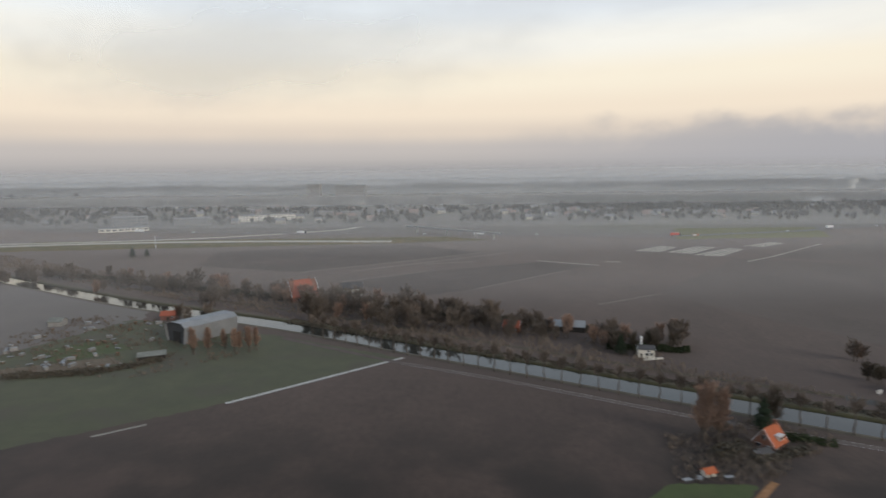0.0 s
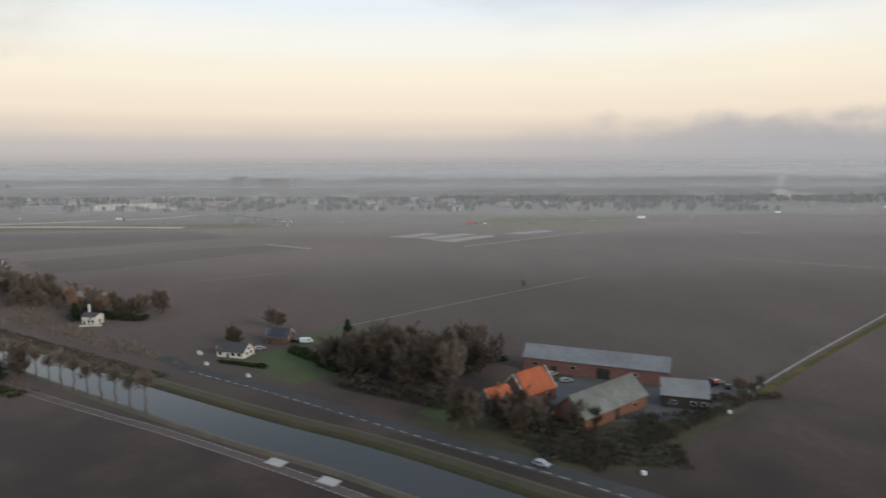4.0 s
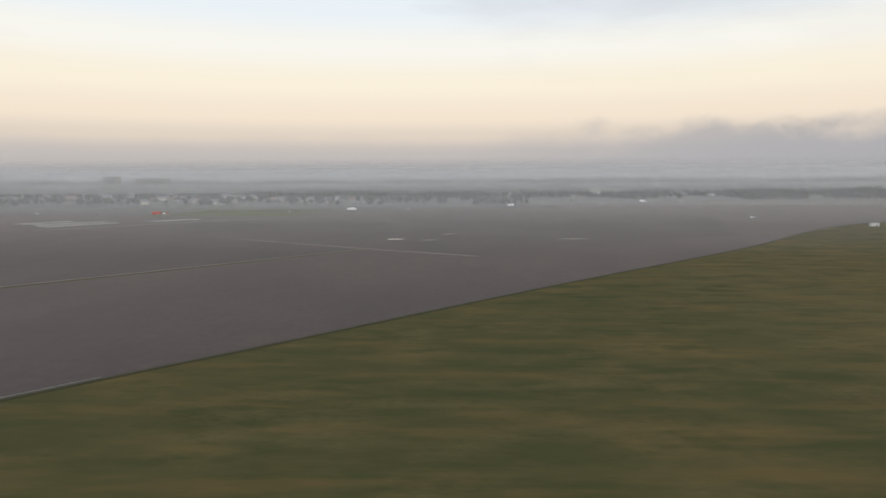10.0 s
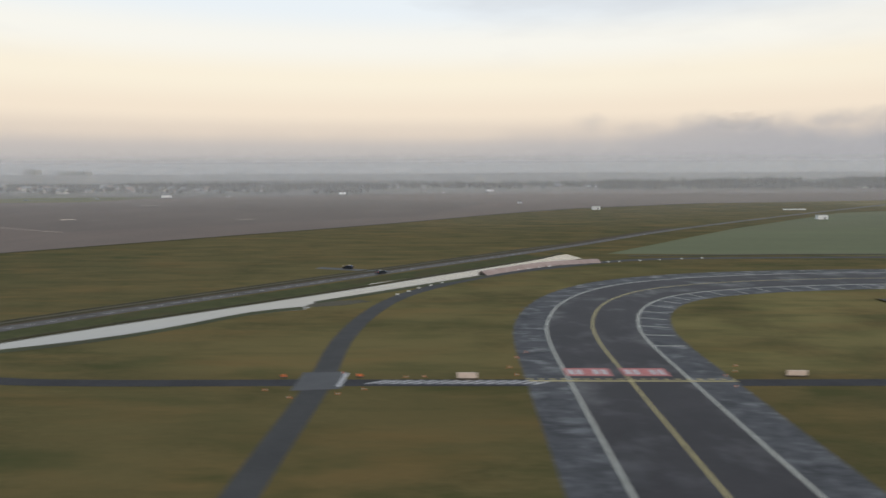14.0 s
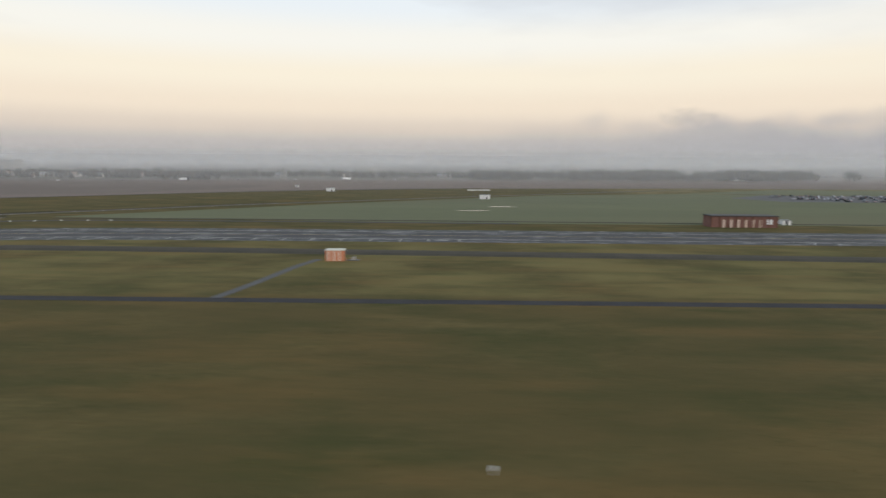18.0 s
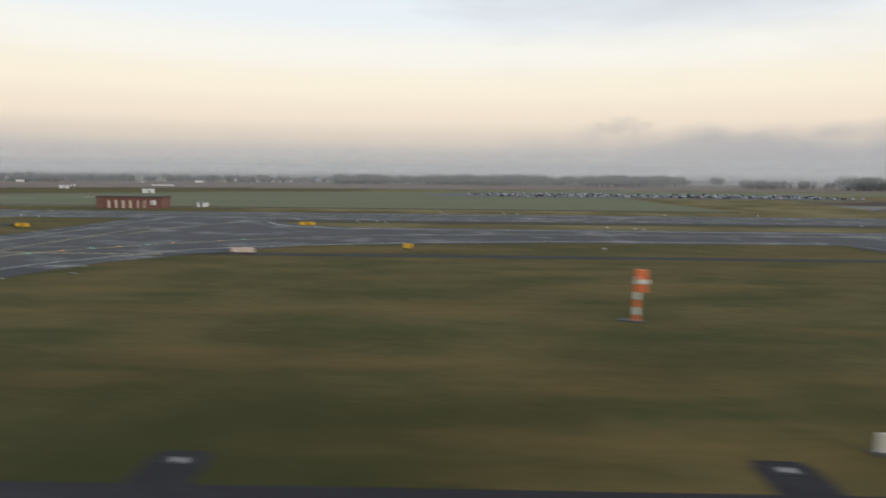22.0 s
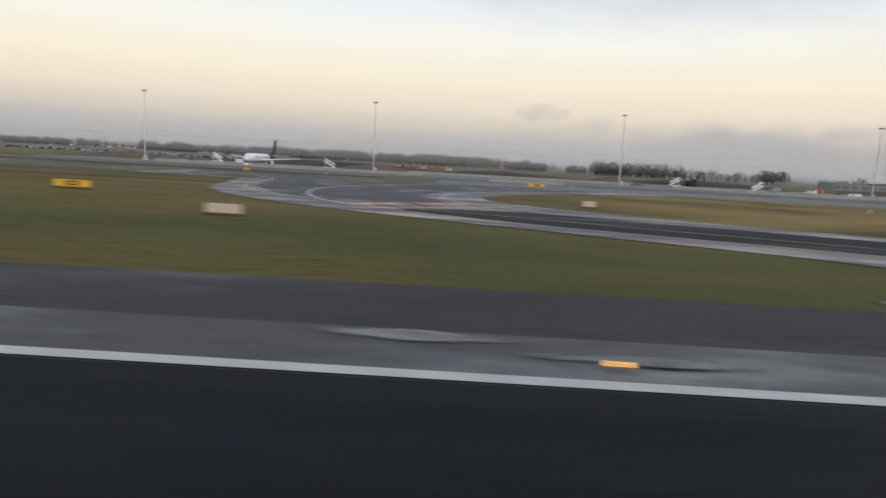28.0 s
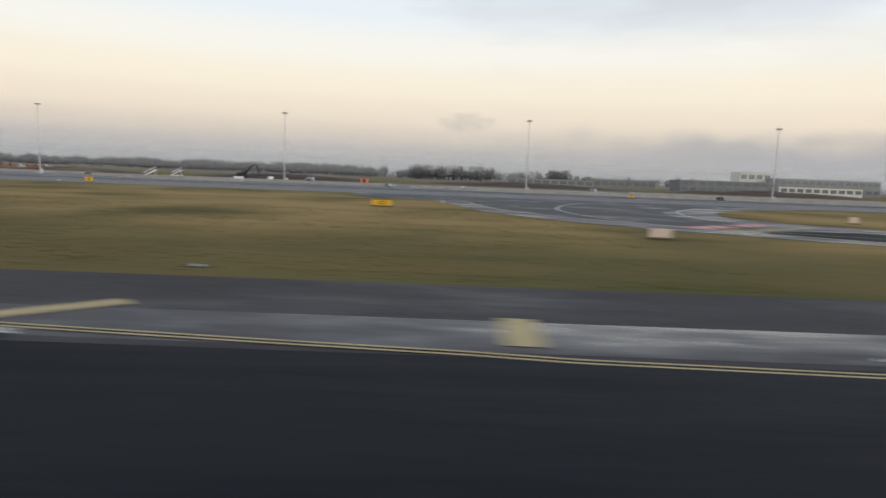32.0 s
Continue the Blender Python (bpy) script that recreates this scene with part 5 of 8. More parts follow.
def bare_tree(label, h, spread, seed, twig=TWIG, low=0.2, twigs=26, slender=False, m=None, name="tree"):
    """A leafless tree: tapered trunk, limbs all the way up from low (a share of the height), forked branches, and fine twigs."""
    rnd = random.Random(seed)
    ob = thing(name, label, "tree", m)
    bm = bmesh.new()
    ends = []
    lean = Vector((rnd.uniform(-0.04, 0.04), rnd.uniform(-0.04, 0.04), 1))
    top = h * (0.9 if slender else 0.66)
    pts = [Vector((lean.x * z + 0.015 * h * math.sin(z * 3 + seed), lean.y * z + 0.015 * h * math.cos(z * 2.3 + seed), z)) for z in [top * k / 5 - 0.05 for k in range(6)]]
    for k in range(5):
        tube(bm, pts[k], pts[k + 1], h * 0.024 * (1 - k * 0.17), h * 0.024 * (0.83 - k * 0.17), 6)
    n = 26 if slender else 17
    for k in range(n):
        f = low + (0.98 - low) * (k + rnd.random() * 0.6) / n
        base = pts[0].lerp(pts[-1], f)
        a = k * 2.4 + rnd.uniform(-0.4, 0.4)
        if slender:
            tilt, ln = rnd.uniform(0.22, 0.42), h * (0.46 - 0.3 * f) * rnd.uniform(0.8, 1.2)
        else:
            tilt, ln = rnd.uniform(0.55, 1.1) * (1.15 - 0.35 * f), h * spread * (0.46 - 0.1 * abs(f - 0.5)) * rnd.uniform(0.7, 1.15)
        d = Vector((math.cos(a) * math.sin(tilt), math.sin(a) * math.sin(tilt), math.cos(tilt)))
        mid = base + d * ln * 0.55
        d2 = (d + Vector((0, 0, 0.22)) + rand_dir(rnd) * 0.2).normalized()
        end = mid + d2 * ln * 0.5
        r = h * 0.009 * (1.2 - 0.6 * f)
        tube(bm, base, mid, r, r * 0.7, 4)
        tube(bm, mid, end, r * 0.7, r * 0.25, 4)
        ends += [(mid, end, d2), (base.lerp(mid, 0.4), mid, d)]
        for q in range(1 if slender else 3):
            p = base.lerp(mid, rnd.uniform(0.5, 1.0))
            dd = (d2 + rand_dir(rnd) * 0.7).normalized()
            e = p + dd * ln * rnd.uniform(0.3, 0.5)
            tube(bm, p, e, r * 0.45, r * 0.15, 3)
            ends.append((p, e, dd))
    part("trunk", bm, BARK, ob)
    vs, fs = [], []
    for p, q, d in ends:
        for k in range(twigs):
            b = p.lerp(q, rnd.random())
            dd = (d + rand_dir(rnd) * (0.45 if slender else 0.85) + Vector((0, 0, 0.2))).normalized()
            ln = h * rnd.uniform(0.04, 0.12)
            w = dd.cross(rand_dir(rnd)).normalized() * h * 0.0034
            quad_leaf(vs, fs, b + dd * ln / 2, dd * ln / 2, w)
    from_lists("crown", vs, fs, twig, ob)
    return ob


def conifer(label, h, r, seed, m=None):
    rnd = random.Random(seed)
    ob = thing("conifer", label, "tree", m)
    part("trunk", tubes(((0, 0, -0.05), (0, 0, h * 0.9), h * 0.03, h * 0.005, 7)), BARK, ob)
    vs, fs = [], []
    for k in range(1500):
        t = rnd.random() ** 0.7
        z = h * (0.06 + 0.94 * t)
        rr = r * (1 - t) ** 0.8 * (0.45 + 0.6 * rnd.random()) * (0.85 + 0.3 * math.sin(z * 5.0 + seed))
        a = rnd.random() * 2 * math.pi
        out = Vector((math.cos(a), math.sin(a), -0.35)).normalized()
        side = Vector((-math.sin(a), math.cos(a), rnd.uniform(-0.4, 0.4))).normalized()
        quad_leaf(vs, fs, Vector((math.cos(a) * rr, math.sin(a) * rr, z)), out * h * 0.045, side * h * 0.02)
    from_lists("crown", vs, fs, CONIFER, ob)
    return ob


def leafy_mass(name, label, category, x0, y0, x1, y1, width, height, seed, material, density=60, kind="", size=0.22):
    """A hedge, thicket or reed belt along a line: many small leaves with an uneven top."""
    rnd = random.Random(seed)
    vs, fs = [], []
    a, b = Vector((x0, y0, 0)), Vector((x1, y1, 0))
    d = b - a
    side = Vector((-d.y, d.x, 0)).normalized()
    n = int(d.length * density)
    ph = [rnd.random() * 6 for _ in range(3)]
    for k in range(n):
        t = rnd.random()
        top = height * (0.72 + 0.16 * math.sin(t * d.length * 0.9 + ph[0]) + 0.14 * math.sin(t * d.length * 0.37 + ph[1]))
        off = rnd.uniform(-1, 1)
        zz = top * math.sqrt(max(0.0, 1 - off * off * 0.8)) * rnd.random() ** 0.6
        p = a + d * t + side * off * width / 2 + Vector((0, 0, zz + 0.02))
        u, w = rand_dir(rnd), rand_dir(rnd)
        s = size * rnd.uniform(0.5, 1.3)
        quad_leaf(vs, fs, p, u * s, u.cross(w).normalized() * s * 0.6)
    return tagged(from_lists(name, vs, fs, material), label, category, kind=kind)


def woods(name, label, spots, seed, hmin, hmax, leaves=46, material=TWIG_FAR, size=0.9):
    """A far wood, one body: many bare crowns on thin stems, with gaps and an uneven top."""
    rnd = random.Random(seed)
    vs, fs = [], []
    for x, y in spots:
        h = rnd.uniform(hmin, hmax)
        r = h * rnd.uniform(0.26, 0.42)
        quad_leaf(vs, fs, Vector((x, y, h * 0.3)), Vector((h * 0.02, 0, 0)), Vector((0, 0, h * 0.3)))
        for k in range(leaves):
            d = rand_dir(rnd)
            p = Vector((x, y, h * 0.58)) + Vector((d.x * r, d.y * r, d.z * h * 0.4)) * rnd.random() ** 0.35
            u = rand_dir(rnd)
            s = size * rnd.uniform(0.3, 1.0)
            quad_leaf(vs, fs, p, u * s, u.cross(rand_dir(rnd)).normalized() * s * 0.35)
    return tagged(from_lists(name, vs, fs, material), label, "woods", kind="stuff")


def gable_house(name, label, category, x, y, rz, length, width, eave, ridge, wall, roof, doors=(), windows=(), chimney=None, trim=WHITE, hip=0.0, over=0.25, group=""):
    """A house with its ridge along local x. doors, windows: (side, place along it, sill, width, height); side in s n w e."""
    ob = thing(name, label, category, at(x, y, rz), group)
    hl, hw = length / 2, width / 2
    bm = extrude_profile(bmesh.new(), [(-hw, -0.05), (hw, -0.05), (hw, eave), (0, ridge - 0.06), (-hw, eave)], "x", -hl, hl)
    part("wall", bm, wall, ob)
    slope = (ridge - eave) / hw
    t = 0.09 * max(1, width / 6)
    for s, nm in ((1, "roof"), (-1, "roof")):
        bm = bmesh.new()
        e = hw + over
        z0 = eave - slope * over
        o = [(-hl - over, s * e, z0), (hl + over, s * e, z0), (hl + over - hip, s * 0.0, ridge), (-hl - over + hip, 0.0, ridge)]
        lo = [bm.verts.new(p) for p in o]
        hi = [bm.verts.new((p[0], p[1], p[2] + t)) for p in o]
        bm.faces.new(lo)
        bm.faces.new(hi)
        for i in range(4):
            bm.faces.new((lo[i], lo[(i + 1) % 4], hi[(i + 1) % 4], hi[i]))
        bmesh.ops.recalc_face_normals(bm, faces=bm.faces[:])
        part(nm, bm, roof, ob)
    bm = boxes((0, 0, ridge + t * 0.4, (length + 2 * over - 2 * hip), 0.16, 0.08))
    part("ridge", bm, roof, ob)

    def placed(side, along, z, w, h, depth):
        if side in "sn":
            return (along, (-hw - depth / 2 + 0.02) if side == "s" else (hw + depth / 2 - 0.02), z, w, depth, h)
        return ((-hl - depth / 2 + 0.02) if side == "w" else (hl + depth / 2 - 0.02), along, z, depth, w, h)

    for side, along, z, w, h in doors:
        part("door", boxes(placed(side, along, z, w, h, 0.07)), BRICK_DARK, ob)
    for side, along, z, w, h in windows:
        fr = part("window", boxes(placed(side, along, z - 0.04, w + 0.1, h + 0.08, 0.06)), trim, ob)
        part("pane", boxes(placed(side, along, z, w, h, 0.1)), GLASS, fr)
    if chimney:
        cx, cy, top, mat = chimney
        part("chimney", boxes((cx, cy, ridge - 0.7, 0.45, 0.45, top + 0.7), (cx, cy, ridge + top, 0.55, 0.55, 0.08)), mat, ob)
    if trim is WHITE and category == "house":
        for s in (-1, 1):
            bm = bmesh.new()
            for k in (-1, 1):
                tube(bm, (s * (hl + over), k * (hw + over), eave - slope * over), (s * (hl + over), 0, ridge), 0.06, 0.06, 4)
            part("bargeboard", bm, WHITE, ob)
    return ob


def flat_block(name, label, category, x, y, rz, sx, sy, h, wall, storeys=0, bays=0, roof=ROOF_GREY, glass=GLASS, group="", sides="s"):
    """A flat-roofed block with a parapet; rows of windows on its south side."""
    ob = thing(name, label, category, at(x, y, rz), group)
    part("wall", boxes((0, 0, -0.05, sx, sy, h + 0.05)), wall, ob)
    part("roof", boxes((0, 0, h, sx + 0.12, sy + 0.12, 0.12)), roof, ob)
    for k in range(storeys):
        z = h * (k + 0.38) / storeys
        hh = h / storeys * 0.42
        for b in range(bays):
            bx = -sx / 2 + sx * (b + 0.5) / bays
            part("window", boxes((bx, -sy / 2 - 0.02, z, sx / bays * 0.74, 0.08, hh)), glass, ob)
    return ob


def car(label, paint, m, category="car", group="", van=False):
    """A parked or passing car at the scale of the place."""
    ob = thing("van" if van else "car", label, category, m, group)
    L, W = (3.1, 1.15) if van else (2.45, 1.02)
    if van:
        prof = [(-1.5, 0.2), (1.5, 0.2), (1.54, 0.55), (1.2, 0.72), (0.85, 1.22), (-1.5, 1.25)]
        glass = [(0.72, 0.74), (1.12, 0.74), (0.84, 1.14), (0.42, 1.14)]
    else:
        prof = [(-1.2, 0.18), (1.2, 0.16), (1.23, 0.4), (0.75, 0.52), (0.28, 0.8), (-0.72, 0.82), (-1.12, 0.56), (-1.22, 0.45)]
        glass = [(0.62, 0.53), (0.26, 0.76), (-0.68, 0.77), (-0.95, 0.54)]
    part("body", extrude_profile(bmesh.new(), prof, "y", -W / 2, W / 2), paint, ob)
    part("windows", extrude_profile(bmesh.new(), glass, "y", -W / 2 - 0.012, W / 2 + 0.012), GLASS, ob)
    for sx in (-0.75, 0.75):
        for sy in (-1, 1):
            wh = part("wheel", tubes(((sx * L / 2.45, sy * (W / 2 - 0.13), 0.19), (sx * L / 2.45, sy * (W / 2 + 0.015), 0.19), 0.19, 0.19, 10)), RUBBER, ob)
    for sy in (-1, 1):
        part("headlight", boxes((L / 2 - 0.01, sy * W * 0.36, 0.36, 0.05, 0.18, 0.1)), WHITE, ob)
        part("tail_light", boxes((-L / 2 + 0.01, sy * W * 0.38, 0.42, 0.05, 0.14, 0.12)), CAR_RED, ob)
    return ob


def taxi_sign(label, x, y, w, h, face, rz=0.0, group="", marks=True):
    """A low airfield sign: a box on two short legs, with black fields on its face."""
    ob = thing("airfield_sign", label, "sign", at(x, y, rz, 0.03), group)
    part("case", boxes((0, 0, 0.12, w, 0.16, h)), face, ob)
    part("frame", boxes((0, 0, 0.1, w + 0.06, 0.12, 0.05), (0, 0, 0.12 + h, w + 0.06, 0.12, 0.04)), STEEL_DARK if face is SIGN_Y else SIGN_BACK, ob)
    for s in (-0.35, 0.35):
        part("leg", boxes((s * w, 0, -0.03, 0.07, 0.07, 0.16)), STEEL_DARK, ob)
    part("slab", boxes((0, 0, -0.02, w + 0.3, 0.5, 0.04)), VERGE, ob)
    if marks:
        part("marking", boxes((0.02 * w, -0.084, 0.12 + h * 0.2, w * 0.34, 0.012, h * 0.62)), SIGN_K, ob)
        part("marking", boxes((0.02 * w, -0.09, 0.12 + h * 0.36, w * 0.2, 0.014, h * 0.3)), SIGN_Y, ob)
    return ob


def edge_lamp(x, y, label="small raised airfield lamp on the grass", z=0.03):
    ob = thing("edge_lamp", label, "lamp", at(x, y, 0, z), "airfield edge lamps")
    part("stem", tubes(((0, 0, -0.03), (0, 0, 0.22), 0.04, 0.04, 8)), STEEL, ob)
    part("cap", tubes(((0, 0, 0.22), (0, 0, 0.4), 0.1, 0.07, 10)), WHITE, ob)
    return ob


def scrub_area(name, label, outline, n, hmin, hmax, seed, material, width=0.05):
    """Rough growth over a plot: upright stems and sprays, denser in patches."""
    rnd = random.Random(seed)
    xs, ys = [p[0] for p in outline], [p[1] for p in outline]
    vs, fs = [], []

    def inside(x, y):
        c = False
        for (ax, ay), (bx, by) in zip(outline, outline[1:] + outline[:1]):
            if (ay > y) != (by > y) and x < (bx - ax) * (y - ay) / (by - ay) + ax:
                c = not c
        return c

    made = 0
    while made < n:
        x, y = rnd.uniform(min(xs), max(xs)), rnd.uniform(min(ys), max(ys))
        if not inside(x, y):
            continue
        k = noise.noise((x * 0.11, y * 0.11, seed))
        if k < rnd.uniform(-0.5, 0.2):
            made += 0.2
            continue
        made += 1
        h = rnd.uniform(hmin, hmax) * (0.7 + 0.7 * max(0, k))
        for q in range(5):
            d = Vector((rnd.uniform(-0.5, 0.5), rnd.uniform(-0.5, 0.5), 1)).normalized()
            w = d.cross(rand_dir(rnd)).normalized() * width * rnd.uniform(0.6, 1.6)
            quad_leaf(vs, fs, Vector((x + rnd.uniform(-0.5, 0.5), y + rnd.uniform(-0.5, 0.5), h * 0.48)), d * h * 0.5, w)
    return tagged(from_lists(name, vs, fs, material), label, "scrub", kind="stuff")


# ---- farmland by the canal ----
# trees along the near bank
first = None
for i in range(38):
    t = i / 37
    x = -48 + 145 * t
    y = 184 + (101.5 - 184) * t + 2.2 * math.sin(math.pi * t) * -1.0
    kk = 0.92 + 0.16 * ((i * 37) % 10) / 10
    if i < 3:
        tr = bare_tree("slim bare roadside tree on the canal bank", 9.0, 0.5, 40 + i, TWIG, 0.66, 7, m=at(x, y, i * 70, 0.18, kk))
        tr["group"] = "trees along the canal"
        first = [*(first or []), tr]
    else:
        copy_thing(first[i % 3], at(x, y, i * 83, 0.18, kk))

# archetypes of bare trees, then the belts
BROAD = [bare_tree("bare broad deciduous tree in a dense belt", 9.0, 0.85, 11, TWIG, 0.22, 32, m=at(-150, 262)), bare_tree("bare broad deciduous tree in a dense belt", 8.0, 0.95, 12, TWIG, 0.18, 32, m=at(-128, 258)),
         bare_tree("bare rounded deciduous tree in a dense belt", 7.5, 0.8, 13, TWIG, 0.15, 32, m=at(-108, 252)), bare_tree("bare reddish tree among the others", 8.5, 0.75, 14, TWIG_RUST, 0.15, 30, m=at(-92, 248))]
SLIM = [bare_tree("slender bare poplar with rusty twigs", 10.0, 0.4, 21, TWIG_RUST, 0.1, 44, True, at(44, 111)), bare_tree("slender bare grey poplar tree", 9.5, 0.4, 22, TWIG_RUST, 0.08, 44, True, at(47.4, 111.6))]
for o in BROAD + SLIM:
    o["group"] = "bare farmland trees"


def belt(kinds, rows, rnd):
    for x, y, n, dx, dy, s0, s1 in rows:
        for k in range(n):
            o = kinds[rnd.randrange(len(kinds))]
            copy_thing(o, at(x + rnd.uniform(-dx, dx), y + rnd.uniform(-dy, dy), rnd.uniform(0, 360), 0, rnd.uniform(s0, s1)))


DARK = [bare_tree("dark bare tree in a farm grove", 9.0, 0.9, 31, TWIG_DARK, 0.18, 34, m=at(133, 124)), bare_tree("dark bare tree in a farm grove", 8.4, 0.95, 32, TWIG_DARK, 0.15, 34, m=at(144, 121)), bare_tree("bare brown tree in a farm grove", 8.8, 0.85, 33, TWIG, 0.15, 30, m=at(150, 124))]
for o in DARK:
    o["group"] = "trees of the farm grove"
rnd = random.Random(4)
belt(BROAD, [(-190, 285, 24, 34, 10, 0.7, 1.05), (-130, 262, 26, 30, 10, 0.7, 1.05), (-80, 236, 24, 24, 10, 0.7, 1.1), (-38, 214, 32, 20, 12, 0.8, 1.2), (-8, 199, 30, 18, 11, 0.8, 1.2),
             (20, 188, 16, 12, 8, 0.6, 1.0), (38, 176, 11, 8, 6, 0.6, 0.95), (58, 176, 9, 6, 5, 0.65, 0.95), (-96, 205, 4, 10, 6, 0.6, 0.8),
             (100, 160, 3, 5, 2, 0.5, 0.75), (207, 115, 5, 3.5, 2, 0.3, 0.42), (150, 142, 4, 8, 4, 0.6, 0.9), (173.5, 216.5, 1, 0.1, 0.1, 0.36, 0.4)], rnd)
belt(DARK, [(137, 124, 20, 9, 7, 0.95, 1.25), (147, 119, 18, 8, 7, 0.95, 1.25), (128, 128, 6, 5, 5, 0.7, 1.0), (153, 130, 6, 7, 5, 0.7, 1.0), (157, 96.5, 9, 6, 3, 0.6, 0.85), (166, 96, 6, 5, 3, 0.5, 0.7), (172, 97, 3, 3, 2, 0.35, 0.5)], rnd)
belt(DARK, [(44, 169, 5, 3, 2, 0.5, 0.7), (54, 171, 5, 4, 2, 0.5, 0.75), (97, 143.5, 4, 2.4, 1.6, 0.45, 0.62), (61.5, 119, 2, 1.2, 1.0, 0.7, 0.85)], rnd)
belt(SLIM, [(45.5, 111, 5, 2.2, 1.2, 0.85, 1.1), (-66, 170, 6, 7, 3, 0.6, 0.8), (-75, 166.5, 3, 4, 2, 0.55, 0.8)], rnd)
conifer("dark dense conifer behind the small house", 6.2, 2.2, 1, at(58, 117))
conifer("tall dark conifer on the farm lawn", 9.0, 2.6, 2, at(126.5, 134))
conifer("dark conifer at the white house", 5.5, 2.0, 3, at(42.5, 166))
conifer("dark clipped conifer near the basin", 6.0, 3.0, 4, at(-205, 366))
conifer("dark clipped conifer near the basin", 5.0, 2.6, 5, at(-197, 368))
for i, (x0, y0, x1, y1, w, h, mt, lb, mat_) in enumerate((
        (58, 113, 68, 110, 3.0, 1.5, 0, "dark untidy hedge beside the small house", HEDGE), (44, 104, 50, 108, 3.4, 2.6, 0, "rust-brown thicket beside the small house", SCRUB),
        (50, 103, 62, 108, 3.0, 1.2, 0, "dark scrub in the garden of the small house", SCRUB), (98, 131, 110, 127, 1.2, 0.9, 0, "clipped garden hedge at the farmhouse", HEDGE),
        (112, 140, 122, 130, 3.2, 2.4, 0, "dense dark shrubs on the farm lawn", HEDGE), (121, 130, 130, 122, 3.2, 2.6, 0, "dense dark shrubs by the drive", HEDGE),
        (128, 118, 150, 107, 5.0, 3.4, 0, "dark undergrowth of the grove", SCRUB_DARK), (134, 134, 156, 124, 6.0, 3.4, 0, "dark undergrowth of the grove", SCRUB_DARK),
        (164, 90, 186, 88, 8.0, 1.0, 0, "dark brambles beside the farm", SCRUB_DARK), (158, 99, 172, 96, 4.0, 2.4, 0, "dark brambles beside the farm", SCRUB_DARK),
        (142, 134, 146, 127, 3.0, 3.2, 0, "green clipped tree hedge", HEDGE), (152, 130, 162, 134, 2.0, 1.6, 0, "green hedge behind the barn", LAWN),
        (196, 110, 212, 113, 2.2, 1.4, 0, "withered bushes at the track", SCRUB), (40, 172, 62, 168, 4.0, 2.2, 0, "dark hedge round the white house", HEDGE),
        (-30, 222, 40, 190, 6.0, 2.4, 0, "brown undergrowth on the dyke", SCRUB), (-110, 258, -30, 222, 6.0, 2.0, 0, "brown undergrowth on the dyke", SCRUB),
        (-200, 300, -110, 258, 6.0, 2.0, 0, "brown undergrowth on the dyke", SCRUB), (-96, 150, -84, 160, 3.0, 1.6, 0, "dark scrub at the yard", SCRUB), (-118, 146, -96, 150, 4.0, 1.6, 0, "dark scrub at the yard", SCRUB))):
    leafy_mass("hedge" if mat_ not in (SCRUB, SCRUB_DARK) else "scrub", lb, "hedge" if mat_ not in (SCRUB, SCRUB_DARK) else "scrub", x0, y0, x1, y1, w, h, i + 30, mat_, 70 if h < 2 else 110, "stuff" if mat_ in (SCRUB, SCRUB_DARK) else "")
for i, (x0, y0, x1, y1) in enumerate(((-60, 204, 11, 163.5), (11, 163.5, 90, 119.5))):
    leafy_mass("bank_reeds", "withered brown reeds on the canal bank", "reeds", x0, y0, x1, y1, 5.0, 0.9, i + 3, SCRUB, 60, "stuff", 0.25)

# small house with the orange roof
ob = gable_house("small_house", "small brick house with an orange tiled roof and white gable trim", "house", 55.2, 108.6, 38, 4.4, 3.9, 1.6, 4.2, BRICK, TILE_ORANGE,
            [("s", -1.9, 0, 0.55, 1.2)], [("s", 0.2, 0.6, 0.9, 0.7), ("s", 1.6, 0.6, 0.8, 0.7), ("w", -0.9, 0.6, 0.8, 0.7), ("w", 0.9, 0.6, 0.8, 0.7), ("w", 0, 2.3, 0.7, 0.7), ("e", 0, 2.3, 0.7, 0.7)], (1.6, 0, 0.7, BRICK))
dormer = part("dormer", boxes((0.3, -1.35, 2.1, 1.6, 1.3, 0.8)), PLASTER, ob, "white dormer in the orange roof")
part("dormer_roof", boxes((0.3, -1.35, 2.88, 1.85, 1.5, 0.1)), STEEL, dormer)
for px in (-0.1, 0.7):
    part("pane", boxes((px, -2.02, 2.28, 0.55, 0.05, 0.46)), GLASS, dormer)
gable_house("dormer_shed", "white timber lean-to before the small house", "shed", 52.4, 105.2, 22, 2.6, 1.6, 1.0, 1.5, WHITE, TILE_DARK, trim=PLASTER)
gable_house("garden_shed", "small garden shed with an orange roof", "shed", 40.2, 98.3, 20, 1.9, 1.4, 0.8, 1.3, PLASTER, TILE_ORANGE, [("s", 0, 0, 0.4, 0.7)], trim=PLASTER)
for i, (x, y, rz) in enumerate(((36, 96.2, 15), (38.2, 96.8, 60), (43.2, 97.2, 10))):
    ob = thing("cold_frame", "low pale cold frame in the garden", "garden frame", at(x, y, rz), "garden frames")
    part("side", boxes((0, 0, -0.02, 1.5, 0.8, 0.35)), STEEL_DARK, ob)
    part("lid", boxes((0, 0, 0.33, 1.54, 0.84, 0.05)), ROOF_STEEL, ob)

